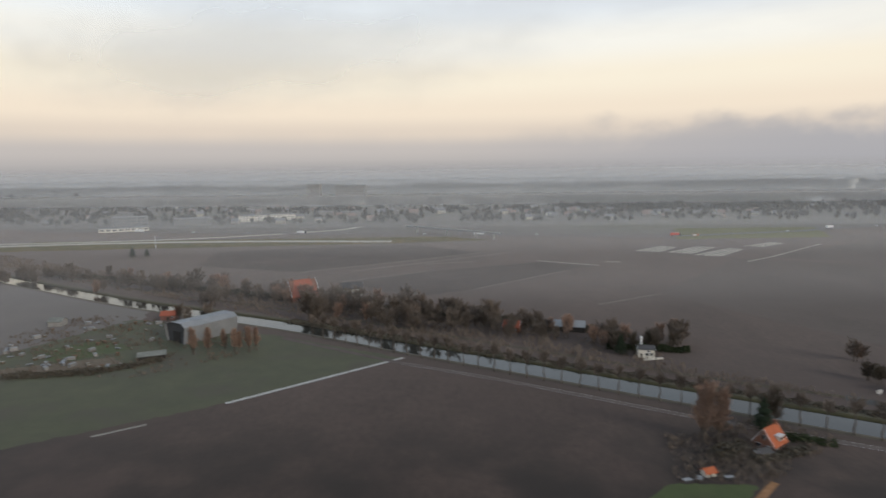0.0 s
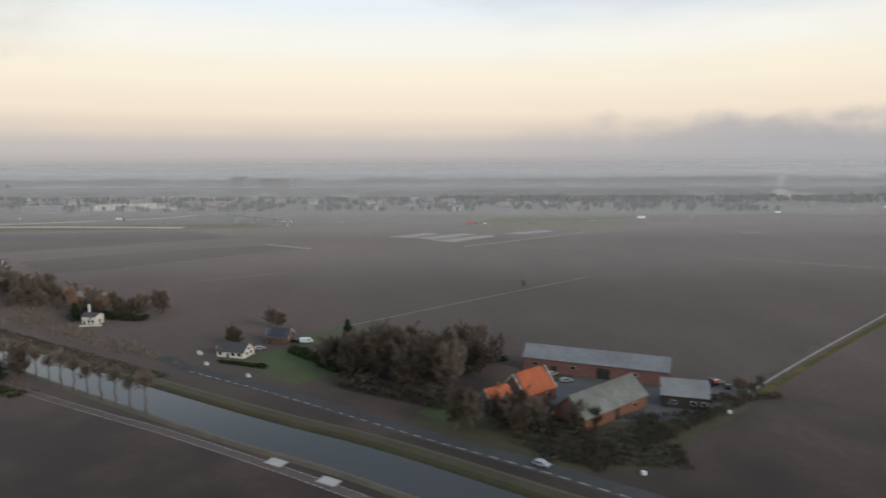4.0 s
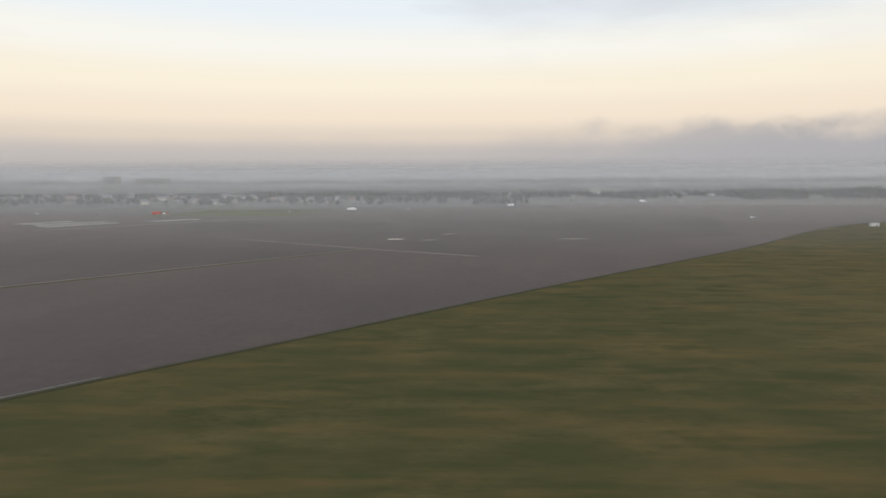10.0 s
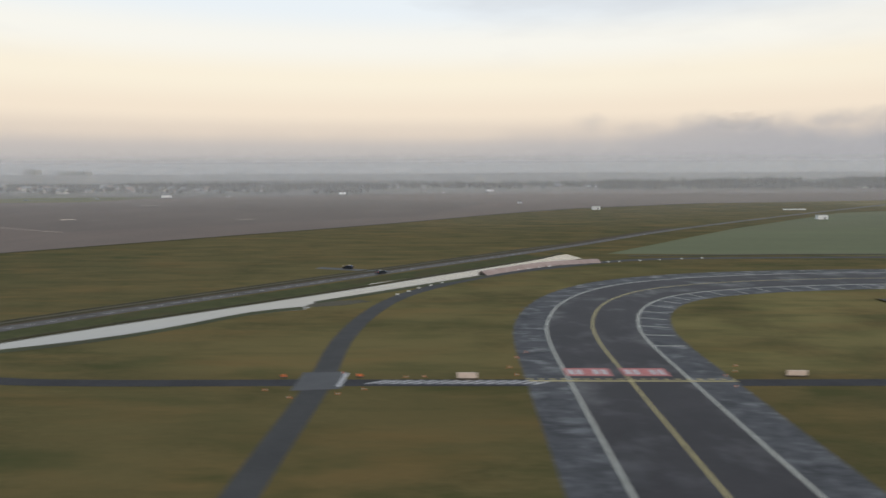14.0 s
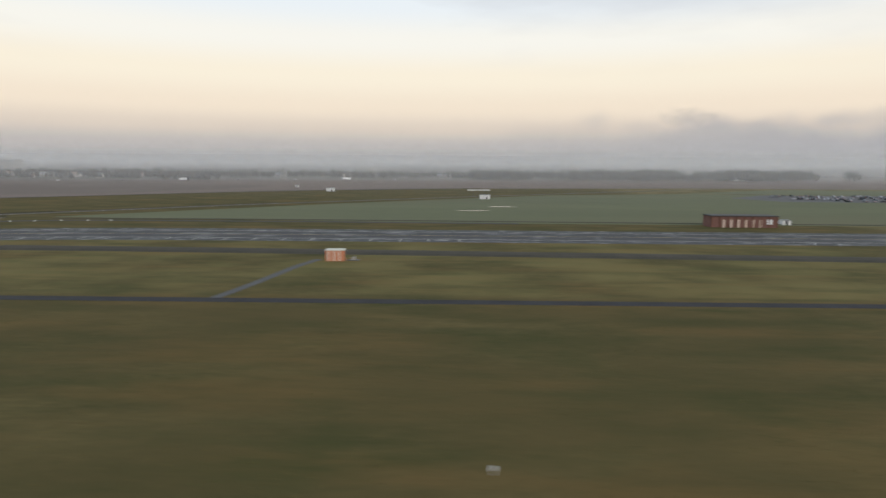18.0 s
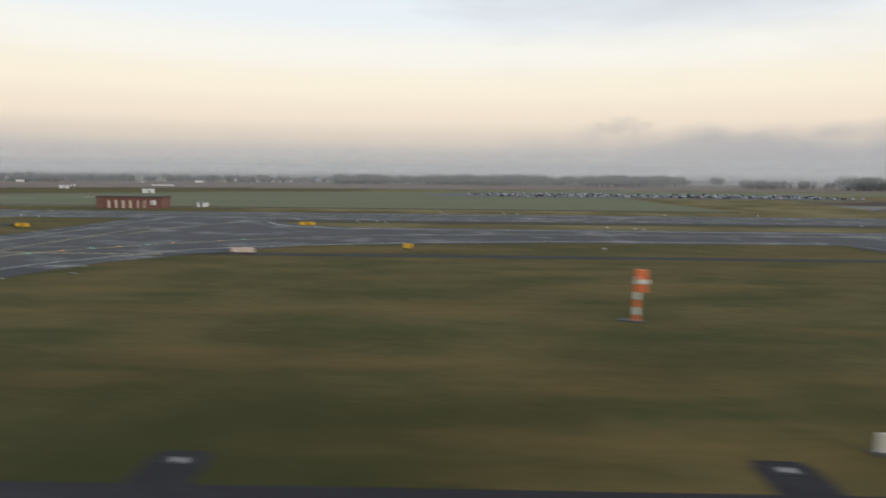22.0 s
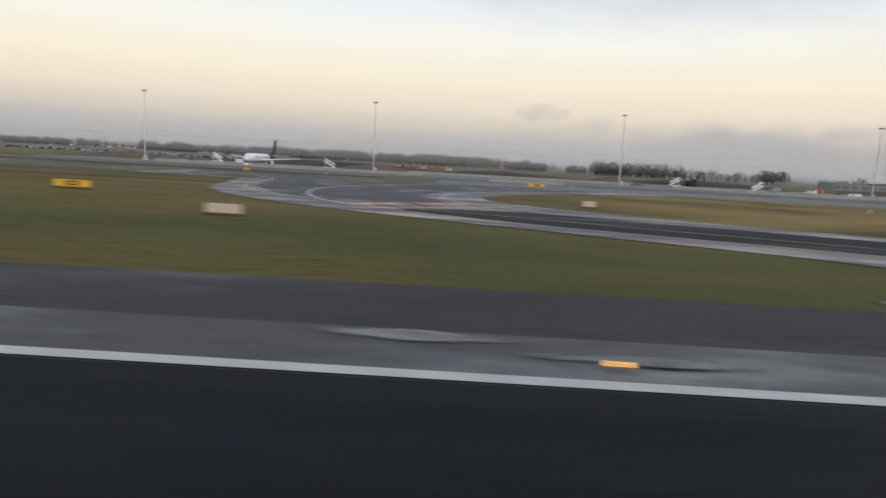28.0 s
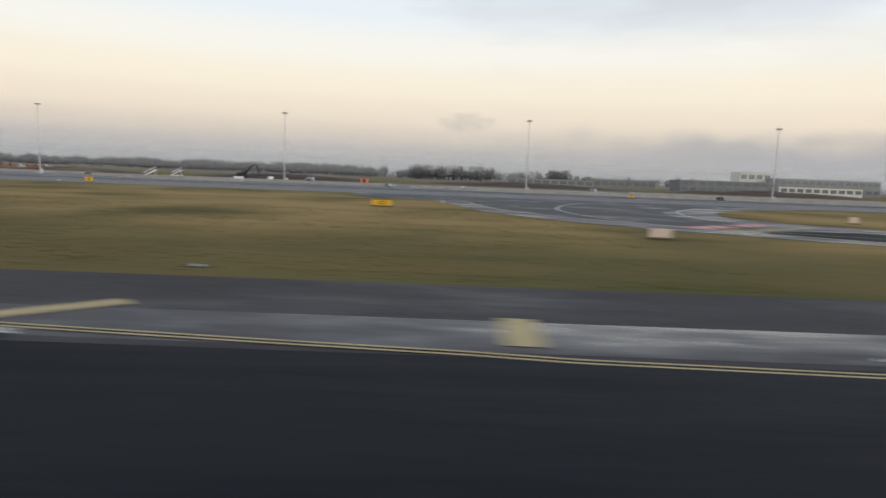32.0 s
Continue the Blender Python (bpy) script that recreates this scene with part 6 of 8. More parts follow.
# white house with a tall pale chimney
gable_house("white_house", "cream plastered house with a flat dark roof", "house", 48.8, 164.2, -8, 4.2, 3.4, 2.4, 3.1, PLASTER, TILE_DARK,
            [("s", -1.3, 0, 0.5, 1.2)], [("s", 0.1, 0.7, 0.8, 0.7), ("s", 1.3, 0.7, 0.7, 0.7), ("e", 0, 0.7, 0.9, 0.7), ("s", 0.5, 1.65, 0.7, 0.45)], (-1.2, 0.3, 2.2, WHITE))
ob = thing("garden_wall", "low pale garden wall before the white house", "wall", at(50, 161, 12))
part("wall", boxes((0, 0, -0.03, 5.5, 0.2, 0.5)), PLASTER, ob)
part("coping", boxes((0, 0, 0.47, 5.6, 0.28, 0.06)), CONCRETE, ob)
gable_house("grey_shed", "long low shed with a pale blue-grey roof", "shed", 31.5, 192, -12, 12, 5.0, 1.8, 3.2, BRICK_DARK, ROOF_STEEL, [("s", 0, 0, 1.6, 1.4)], trim=PLASTER)
gable_house("red_brick_cottage", "small cottage with a dull red roof", "house", 14.5, 191, -20, 5.0, 3.6, 1.8, 3.4, BRICK, TILE_RED, [("s", 0, 0, 0.5, 1.1)], [("s", -1.4, 0.6, 0.8, 0.6), ("s", 1.4, 0.6, 0.8, 0.6)], (1.2, 0, 0.5, BRICK))
gable_house("red_farmhouse", "large farmhouse with a steep orange-red roof", "house", -66, 240, 35, 11, 9, 2.4, 8.2, BRICK, TILE_RED, [("s", 0, 0, 0.7, 1.3)], [("s", -3, 0.7, 1, 0.8), ("s", 3, 0.7, 1, 0.8)], (3, 0, 0.8, BRICK), hip=2.5)
gable_house("cream_house", "cream house beside the farmhouse", "house", -48, 250, 10, 9, 5, 2.8, 5.0, PLASTER, TILE_DARK, [("s", 0, 0, 0.6, 1.2)], [("s", -3, 0.8, 0.9, 0.8), ("s", -1.5, 0.8, 0.9, 0.8), ("s", 2, 0.8, 0.9, 0.8), ("s", 3.4, 0.8, 0.9, 0.8)])

# great grey barn with sloping front
ob = thing("great_barn", "large modern barn clad in pale grey steel", "barn", at(-79.1, 183, 56.3) @ pose(0, 5.2, 0))
BARN = [(-4.4, -0.05), (4.4, -0.05), (5.4, 5.2), (1.6, 6.2), (-3.4, 6.3), (-5.4, 5.2)]
part("wall", extrude_profile(bmesh.new(), BARN, "x", -8.6, 8.6), STEEL_DARK, ob)
for nm, a, b, mt in (("side_cladding", 5, 0, ROOF_STEEL), ("side_cladding", 1, 2, ROOF_STEEL), ("roof", 4, 5, ROOF_STEEL), ("roof", 3, 4, ROOF_STEEL), ("roof", 2, 3, ROOF_STEEL)):
    p, q = Vector(BARN[a]), Vector(BARN[b])
    nrm = Vector((-(q - p).y, (q - p).x)).normalized() * 0.12
    if nrm.dot((p + q) / 2 - Vector((0, 3.5))) < 0:
        nrm = -nrm
    part(nm, extrude_profile(bmesh.new(), [tuple(p), tuple(q), tuple(q + nrm), tuple(p + nrm)], "x", -9.4, 9.2), mt, ob)
    bm = bmesh.new()
    for k in range(20):
        tube(bm, (-9.2 + k * 0.96, *(p + nrm)), (-9.2 + k * 0.96, *(q + nrm)), 0.05, 0.05, 4)
    part("cladding_rib", bm, ROOF_STEEL, ob)
part("door", boxes((-8.65, 0, 0, 0.1, 4.0, 3.4)), BRICK_DARK, ob)
gable_house("red_yard_shed", "small red brick shed in the yard", "shed", -105, 208, 10, 5, 3.5, 1.8, 3.0, BRICK_RED, TILE_RED, [("s", 0, 0, 0.8, 1.2)], [("s", 1.5, 0.7, 0.7, 0.6)])
gable_house("yard_shed", "low grey shed in the yard", "shed", -88, 163, 25, 7, 4, 1.2, 1.9, BRICK_DARK, ROOF_MOSS, trim=PLASTER)
gable_house("yard_shed", "small pale green roofed shed in the yard", "shed", -140, 200, 5, 4.5, 4, 1.6, 2.6, PLASTER_GREY, ROOF_MOSS, trim=PLASTER)
# stored goods in the yard
rnd = random.Random(9)
for i in range(76):
    x, y = rnd.uniform(-138, -92), rnd.uniform(152, 204)
    if (x + 106) * 0.5 + (y - 178) * 0.2 > 6:
        x -= 12
    k = i % 4
    ob = thing(("crate", "pallet_stack", "container", "trailer")[k], ("pale wooden crate in the yard", "stack of weathered pallets", "white steel container in the yard", "low grey trailer in the yard")[k],
               ("crate", "pallets", "container", "trailer")[k], at(x, y, rnd.uniform(0, 180), 0, rnd.uniform(0.5, 0.8)), "goods in the yard")
    w, d, h = ((1.2, 1.0, 0.8), (1.0, 1.0, 1.1), (2.8, 1.3, 1.3), (3.0, 1.2, 0.5))[k]
    part("body", boxes((0, 0, -0.02 if k != 3 else 0.25, w, d, h)), (DIRT, DIRT, PLASTER_GREY, ROOF_GREY)[k], ob)
    if k == 3:
        for s in (-0.5, 0.5):
            part("wheel", tubes(((s, -0.65, 0.2), (s, 0.65, 0.2), 0.22, 0.22, 8)), RUBBER, ob)
    else:
        part("lid", boxes((0, 0, h - 0.03, w + 0.06, d + 0.06, 0.07)), (GRAVEL, BRICK, ROOF_STEEL)[k], ob)

# farmhouse pair by the road
gable_house("white_farmhouse", "low white farmhouse with a dark roof", "house", 99.8, 136.2, -14, 7.0, 4.2, 1.5, 3.0, PLASTER, TILE_DARK, [("s", -0.6, 0, 0.5, 1.0)],
            [("s", -2.6, 0.5, 0.9, 0.7), ("s", 0.8, 0.5, 0.9, 0.7), ("s", 2.4, 0.5, 0.9, 0.7), ("e", -0.8, 0.5, 0.6, 0.7), ("e", 0.8, 0.5, 0.6, 0.7), ("e", 0, 1.6, 0.6, 0.5)])
ob = gable_house("solar_house", "brick house with solar panels on its dark roof", "house", 106.8, 147.5, -6, 5.6, 4.6, 1.6, 3.4, BRICK, TILE_DARK, [("s", -1.6, 0, 0.5, 1.1)],
                 [("s", 0, 0.5, 0.8, 0.6), ("s", 1.6, 0.5, 0.8, 0.6), ("e", 0, 0.6, 0.9, 0.7)])
for i in range(4):
    for j in range(2):
        bm = bmesh.new()
        x0, t0, t1 = -1.9 + i * 0.98, 0.14 + j * 0.4, 0.5 + j * 0.4
        pts = [(x0, -2.55 + t * 2.55, 1.52 + t * 1.9 + 0.17) for t in (t0, t1)]
        bm.faces.new([bm.verts.new(p) for p in ((x0, *pts[0][1:]), (x0 + 0.92, *pts[0][1:]), (x0 + 0.92, *pts[1][1:]), (x0, *pts[1][1:]))])
        part("solar_panel", bm, SOLAR, ob, "dark blue solar panel")
car("white van parked on the farm drive", WHITE, at(113.6, 146.5, 10), "van", van=True)
car("dark car parked on the farm drive", CAR_DARK, at(111.0, 146.9, -10))
car("silver car parked beside the white farmhouse", CAR_SILVER, at(104.0, 140.5, 20))
car("silver car driving on the dyke road", CAR_SILVER, at(164, 84.8, -31))
car("small blue car on the dyke road", CAR_BLUE, at(181.5, 73.5, 149))
ob = thing("satellite_dish", "pale satellite dish on a post", "dish", at(92, 135))
part("post", tubes(((0, 0, -0.05), (0, 0, 0.8), 0.06, 0.05, 8)), STEEL, ob)
part("bowl", tubes(((0, -0.15, 0.9), (0, 0.1, 1.0), 0.7, 0.2, 14)), WHITE, ob)
for i, (x, y, rz) in enumerate(((125.3, 84.6, -27), (134.2, 79.4, -27))):
    ob = thing("bridge_slab", "pale concrete slab at the canal path", "slab", at(x, y, rz, 0.06), "slabs at the path")
    part("slab", boxes((0, 0, -0.05, 3.0, 1.8, 0.12)), CONCRETE, ob)
    part("kerb", boxes((0, -0.9, 0.02, 3.0, 0.12, 0.14)), CONCRETE, ob)
for i, (x, y) in enumerate(((108, 121.5), (96, 129))):
    ob = thing("roadside_box", "small pale cabinet beside the dyke road", "cabinet", at(x, y, -30), "roadside cabinets")
    part("body", boxes((0, 0, -0.03, 0.9, 0.4, 0.6)), WHITE, ob)
    part("lid", boxes((0, 0, 0.56, 0.96, 0.46, 0.05)), STEEL, ob)

# brick farm with orange roofs and barns
gable_house("brick_farmhouse", "brick farmhouse with an orange tiled roof", "house", 158.4, 104.6, 34, 4.6, 4.2, 2.1, 4.5, BRICK_DARK, TILE_ORANGE, [("s", -1.9, 0, 0.6, 1.2)],
            [("s", -1.0, 0.6, 0.9, 0.8), ("s", 0.6, 0.6, 1.3, 0.8), ("s", 1.9, 0.6, 0.8, 0.8), ("w", -1.0, 0.6, 1.1, 0.8), ("w", 1.0, 0.6, 1.1, 0.8), ("w", 0, 2.6, 1.2, 0.7), ("e", 0, 2.6, 0.8, 0.7)], (0.5, 0, 0.6, BRICK))
gable_house("farmhouse_wing", "tall wing with a broad orange roof", "house", 164.8, 110.8, 40, 8.0, 6.0, 2.4, 5.6, BRICK, TILE_ORANGE, [("w", 0.5, 0, 0.8, 1.4)], [("s", -2, 0.8, 1.0, 0.8), ("s", 2, 0.8, 1.0, 0.8), ("w", -1.6, 2.8, 0.7, 0.7)], hip=1.2)
ob = gable_house("long_barn", "long brick barn with a grey sheet roof", "barn", 180.0, 125.2, -19.5, 29, 6.2, 3.0, 5.0, BRICK_RED, ROOF_GREY, [("e", -0.9, 0, 2.4, 2.9), ("s", 2, 0, 2.6, 2.2), ("s", -8, 0, 1.2, 1.6)],
                 [("s", -12, 1.4, 1.2, 0.6), ("s", -4, 1.4, 1.2, 0.6), ("s", 8, 1.4, 1.2, 0.6)], trim=PLASTER)
bm = bmesh.new()
for k in range(44):
    x = -14.4 + k * 0.67
    for s in (-1, 1):
        tube(bm, (x, s * 3.3, 2.98), (x, s * 0.05, 5.11), 0.05, 0.05, 4)
part("roof_ribs", bm, ROOF_GREY, ob)
ob = gable_house("mossy_barn", "old brick barn under a mossy grey roof", "barn", 176.8, 104.4, 41, 17.4, 6.6, 2.3, 5.2, BRICK, ROOF_MOSS, [("s", 0, 0, 1.4, 1.8)], [("s", -5, 1.0, 0.9, 0.6), ("s", 5, 1.0, 0.9, 0.6)], trim=PLASTER)
bm = bmesh.new()
for k in range(27):
    x = -8.7 + k * 0.67
    for s in (-1, 1):
        tube(bm, (x, s * 3.5, 2.17), (x, s * 0.05, 5.32), 0.05, 0.05, 4)
part("roof_ribs", bm, ROOF_MOSS, ob)
gable_house("dark_barn", "dark tarred timber house with white windows", "house", 192.6, 109.0, -14, 7.6, 5.0, 2.4, 4.6, BRICK_DARK, ROOF_GREY, [("e", -1.6, 0, 0.7, 1.3)],
            [("e", 0.4, 0.7, 0.9, 0.7), ("e", 0.2, 2.8, 0.8, 0.8), ("s", 1.4, 0.7, 1.0, 0.7), ("s", 3.2, 0.7, 0.9, 0.7), ("s", -2, 0.7, 1.0, 0.7)])
ob = thing("tractor", "red tractor standing at the barn", "tractor", at(201.5, 118.5, 30))
part("body", boxes((0.3, 0, 0.4, 1.5, 0.55, 0.5), (0.3, 0, 0.3, 1.2, 0.5, 0.2)), CAR_RED, ob)
part("cab", boxes((-0.5, 0, 0.6, 0.8, 0.8, 0.9, 0, 0.85)), GLASS, ob)
for sx, r in ((-0.55, 0.48), (0.75, 0.3)):
    for sy in (-0.5, 0.5):
        part("wheel", tubes(((sx, sy - 0.12, r), (sx, sy + 0.12, r), r, r, 12)), RUBBER, ob)
for i, (x, y, rz, p) in enumerate(((168.5, 122, 40, CAR_DARK), (171, 124, 35, CAR_SILVER), (173.2, 120, 15, CAR_PAINT), (204, 117.2, 70, CAR_DARK), (203, 119.8, 20, CAR_SILVER))):
    car("car parked in the farmyard", p, at(x, y, rz), group="cars in the farmyard")
for i, (x, y) in enumerate(((178, 82.5), (199, 104.6))):
    ob = thing("white_tank", "small white liquid tank at the field edge", "tank", at(x, y, 20), "white tanks")
    part("tank", boxes((0, 0, 0.05, 0.5, 0.5, 0.5, 0, 0.92)), WHITE, ob)
    part("pallet", boxes((0, 0, -0.04, 0.6, 0.6, 0.1)), STEEL_DARK, ob)

# rough growth on the dyke and round the farm
scrub_area("dyke_scrub", "brown leafless scrub covering the dyke", [(-330, 366), (-60, 206), (20, 164), (62, 141), (92, 127), (66, 150), (20, 200), (-60, 246), (-200, 318), (-330, 400)], 5200, 0.5, 1.8, 3, TWIG, 0.045)
scrub_area("farm_scrub", "dark leafless scrub round the farm", [(160, 92), (172, 83), (206, 111), (190, 104), (168, 102), (162, 98)], 1100, 0.4, 1.5, 4, SCRUB_DARK, 0.045)
scrub_area("yard_scrub", "brown leafless scrub round the yard", [(-150, 146), (-84, 146), (-60, 168), (-64, 184), (-88, 206), (-140, 214)], 1300, 0.3, 1.2, 5, TWIG, 0.05)
scrub_area("garden_scrub", "brown leafless scrub round the small house", [(34, 96), (48, 95), (70, 112), (58, 121), (38, 113)], 900, 0.4, 1.4, 6, TWIG, 0.04)


# ---- airfield things ----
# bridge over the airfield canal
ob = thing("canal_bridge", "low concrete bridge with steel railings over the canal", "bridge", at(467.2, 72.6, -38, 0.02))
part("deck", boxes((0, 0, 0.12, 10, 2.6, 0.28)), ROAD_DARK, ob)
part("abutment", boxes((-4.6, 0, -0.05, 1.0, 3.4, 0.35)), CONCRETE, ob)
part("abutment", boxes((4.6, 0, -0.05, 1.0, 3.4, 0.35)), CONCRETE, ob)
for s in (-1, 1):
    rail = part("railing", tubes(((-5, s * 1.35, 0.8), (5, s * 1.35, 0.8), 0.04, 0.04, 6), ((-5, s * 1.35, 0.58), (5, s * 1.35, 0.58), 0.025, 0.025, 6)), STEEL_DARK, ob)
    for k in range(9):
        part("post", tubes(((-5 + k * 1.25, s * 1.35, 0.35), (-5 + k * 1.25, s * 1.35, 0.8), 0.035, 0.035, 6)), STEEL_DARK, rail)
ob = thing("sluice_cabinet", "pale cabinet beside the bridge", "cabinet", at(470.6, 68.4, -10))
part("body", boxes((0, 0, -0.03, 1.7, 0.7, 0.95)), SIGN_BACK, ob)
part("lid", boxes((0, 0, 0.9, 1.8, 0.8, 0.07)), CONCRETE, ob)
part("culvert", boxes((-2.2, 1.6, 0.05, 2.0, 0.5, 0.25)), CONCRETE, ob)
car("dark car parked in the layby", CAR_DARK, at(511.2, 139.8, 160))
car("dark blue car on the perimeter road", CAR_DARK, at(519.6, 132.8, 45))
for i, (x, y, rz, lb) in enumerate(((614.4, 344, 0, "white equipment cabin out in the grass"), (697, 274, 4, "pale cabin with a mast in the crop"), (579, 409, 8, "small white cabin on the plain"), (768, 160, 0, "small pale hut behind the brick shed"))):
    ob = thing("equipment_cabin", lb, "cabin", at(x, y, rz), "equipment cabins")
    part("body", boxes((0, 0, -0.03, 4.4 if i < 2 else 2.2, 2.0, 1.9 if i < 2 else 1.2)), WHITE, ob)
    part("roof", boxes((0, 0, 1.85 if i < 2 else 1.15, 4.7 if i < 2 else 2.4, 2.3, 0.12)), ROOF_STEEL, ob)
    part("door", boxes((0.8 if i < 2 else 0, -1.02, 0, 0.55, 0.06, 1.1)), STEEL_DARK, ob)
ob = thing("antenna_array", "long pale antenna screen on posts in the crop", "antenna", at(695, 292, 2))
part("screen", boxes((0, 0, 3.0, 10.5, 0.25, 0.45)), WHITE, ob)
for k in range(6):
    part("post", tubes(((-4.6 + k * 1.84, 0, -0.05), (-4.6 + k * 1.84, 0, 3.05), 0.05, 0.04, 6)), STEEL_DARK, ob)
# brick shed
ob = thing("brick_shed", "long red brick utility shed with pale doors", "shed", at(753.6, 153.4, 0))
part("wall", boxes((0, 0, -0.05, 15.8, 5.0, 2.75)), BRICK_RED, ob)
part("roof", boxes((0, 0, 2.66, 16.2, 5.4, 0.2)), TILE_DARK, ob)
for k in range(6):
    part("door", boxes((-4.9 + k * 1.75, -2.54, 0.0, 0.55, 0.1, 1.9)), SIGN_BACK, ob, "faded pale pink door")
part("window", boxes((6.0, -2.54, 0.8, 1.3, 0.1, 1.2)), WHITE, ob)
for k in range(9):
    part("pilaster", boxes((-7.8 + k * 1.95, -2.56, -0.05, 0.22, 0.16, 2.7)), BRICK, ob)
# orange and white cabin
ob = thing("orange_cabin", "faded orange and white striped equipment cabin", "cabin", at(666.2, 93.2, 4))
part("body", boxes((0, 0, -0.03, 2.6, 1.8, 1.62)), SALMON, ob)
part("roof", boxes((0, 0, 1.58, 2.8, 2.0, 0.1)), PLASTER, ob)
for k in range(3):
    part("stripe", boxes((-0.9 + k * 0.8, -0.91, 0.05, 0.2, 0.04, 1.5)), PLASTER, ob)
ob = thing("cable_box", "small dark cable box on a slab", "box", at(668.9, 93.4))
part("body", boxes((0, 0, 0.02, 0.5, 0.4, 0.5)), CONCRETE, ob)
part("slab", boxes((0, 0, -0.02, 1.8, 1.0, 0.1)), STEEL_DARK, ob)
band("cabin_path", "paved path to the orange cabin", "path", [(658.5, 66), (660, 74), (662, 88), (663.5, 94)], 1.2, 0.06, ROAD)
# yellow direction signs and pale sign backs
YEL = ((767.2, 94.4, 2.0, 0.55), (808.6, 103.4, 2.4, 0.5), (875.6, 50.2, 1.9, 0.55), (827.6, 72.0, 0.9, 0.5), (766.2, 34.8, 1.9, 0.5), (1025.5, 46, 2.6, 0.5), (1067, 106, 2.6, 0.6), (1016, 111, 1.0, 0.5),
       (1192, 60.2, 1.9, 0.5), (1139, 103, 1.2, 0.7), (1238, 130, 1.2, 0.5))
for x, y, w, h in YEL:
    taxi_sign("low yellow taxiway sign with a black field", x, y, w, h, SIGN_Y, group="yellow taxiway signs")
PALE = ((536.6, 65.6, 2.1, 0.55), (572, 66.6, 2.1, 0.5), (767, 63.8, 2.2, 0.45), (767, 41, 1.2, 0.4), (810.5, 66.5, 2.4, 0.45), (803.4, 39.6, 1.3, 0.42), (875.2, 40.2, 2.4, 0.5),
        (913.2, 40.8, 2.1, 0.45), (919.8, 29.4, 0.75, 0.36), (1041.6, 33, 1.8, 0.42), (1065.4, 56.6, 1.1, 0.42), (1091.2, 43, 0.8, 0.42), (1210.6, 35.4, 1.2, 0.45), (1238.4, 60, 0.8, 0.5))
for x, y, w, h in PALE:
    taxi_sign("pale weathered back of a low airfield sign", x, y, w, h, SIGN_BACK, group="sign backs", marks=False)
for i, (x, y) in enumerate(((525, 66.2), (516.8, 66))):
    ob = thing("marker_board", "small orange marker board beside the road", "marker", at(x, y), "orange markers")
    part("board", boxes((0, 0, 0.1, 0.5 if i == 0 else 0.35, 0.12, 0.26)), ORANGE, ob)
    part("foot", boxes((0, 0, -0.02, 0.5, 0.4, 0.14)), STEEL_DARK, ob)
for x, y in ((519, 60), (523.6, 61), (516, 62), (542, 66.8), (541.4, 69.4), (542.6, 73), (566, 68), (564.4, 66.6), (564, 63.2), (530, 66), (532, 66.2), (523, 67.4), (526, 62.4), (544, 75), (567, 70)):
    ob = thing("marker_cone", "small orange and white edge marker", "marker", at(x, y, 0, 0.004, 0.62), "edge markers")
    part("cone", tubes(((0, 0, 0), (0, 0, 0.42), 0.14, 0.06, 8)), ORANGE, ob)
    part("collar", tubes(((0, 0, 0.18), (0, 0, 0.28), 0.125, 0.1, 8)), PLASTER, ob)
for i, x in enumerate((586, 752.4)):
    line_marking("slot_mark_%d" % (i + 1), "pale arrow mark beside the service road", [(x - 0.8, 64.8), (x + 0.6, 66.2)], 0.5, 0.1, PAINT_W, None, False)
for x, y in ((686, 29.2), (733, 29), (713, 30), (755, 116), (751, 117), (821, 109), (819, 112), (863, 99.5), (816, 110.5), (862, 101), (858, 103), (844, 140), (847, 139), (880, 140), (901, 141), (938, 70), (977, 73), (940, 74.6), (905, 112),
             (1103, 76), (1106, 77), (1074, 112), (1198, 70), (1030, 112), (830, 141), (1137, 98), (810, 66), (850, 72)):
    edge_lamp(x, y)
# flush lamps in concrete slabs along the shoulder
for x, y in ((824.9, 19.2), (842.3, 19.2), (876.1, 19.8), (879.5, 19.0), (881.8, 20.3), (881.7, 24.8), (937.1, 17.9), (940.6, 18.0), (946.2, 18.1), (953.1, 18.1), (801.4, 27), (801.4, 52), (1085.4, 19.6), (1154, 21.4), (1190, 19.6), (918, 24.6), (918.6, 27.4), (912, 31), (1066, 18.9), (1036, 19)):
    ob = thing("slab_lamp", "flush lamp in a small dark slab", "lamp", at(x, y, 0, 0.015), "slab lamps")
    part("slab", boxes((0, 0, -0.02, 0.8, 0.5, 0.035)), SHOULDER_DARK, ob)
    part("rim", tubes(((0, 0, 0.01), (0, 0, 0.06), 0.16, 0.12, 10)), CONCRETE, ob)
patch("slab_patch", "dark bare earth patch round a flush lamp", "ground", [(874.9, 18.4), (877.2, 18.5), (877.8, 20.9), (876.4, 21.1), (874.9, 20.7)], 0.06, SOIL_DARK)
for i, x in enumerate((824.9, 842.3)):
    patch("slab_patch_%d" % (i + 1), "dark bare patch between the shoulder and a flush lamp", "ground", [(x - 0.95, 17.6), (x + 0.85, 17.6), (x + 0.9, 19.3), (x + 0.7, 19.8), (x - 0.7, 19.85), (x - 0.9, 19.4)], 0.06, SHOULDER_BLACK)
ob = thing("marker_post", "small pale marker board on a dark foot in the grass", "post", at(845.9, 20.4))
part("board", boxes((0, 0, 0.08, 0.34, 0.14, 0.58)), PLASTER, ob)
part("foot", boxes((0, 0, -0.02, 0.7, 0.4, 0.1)), STEEL_DARK, ob)
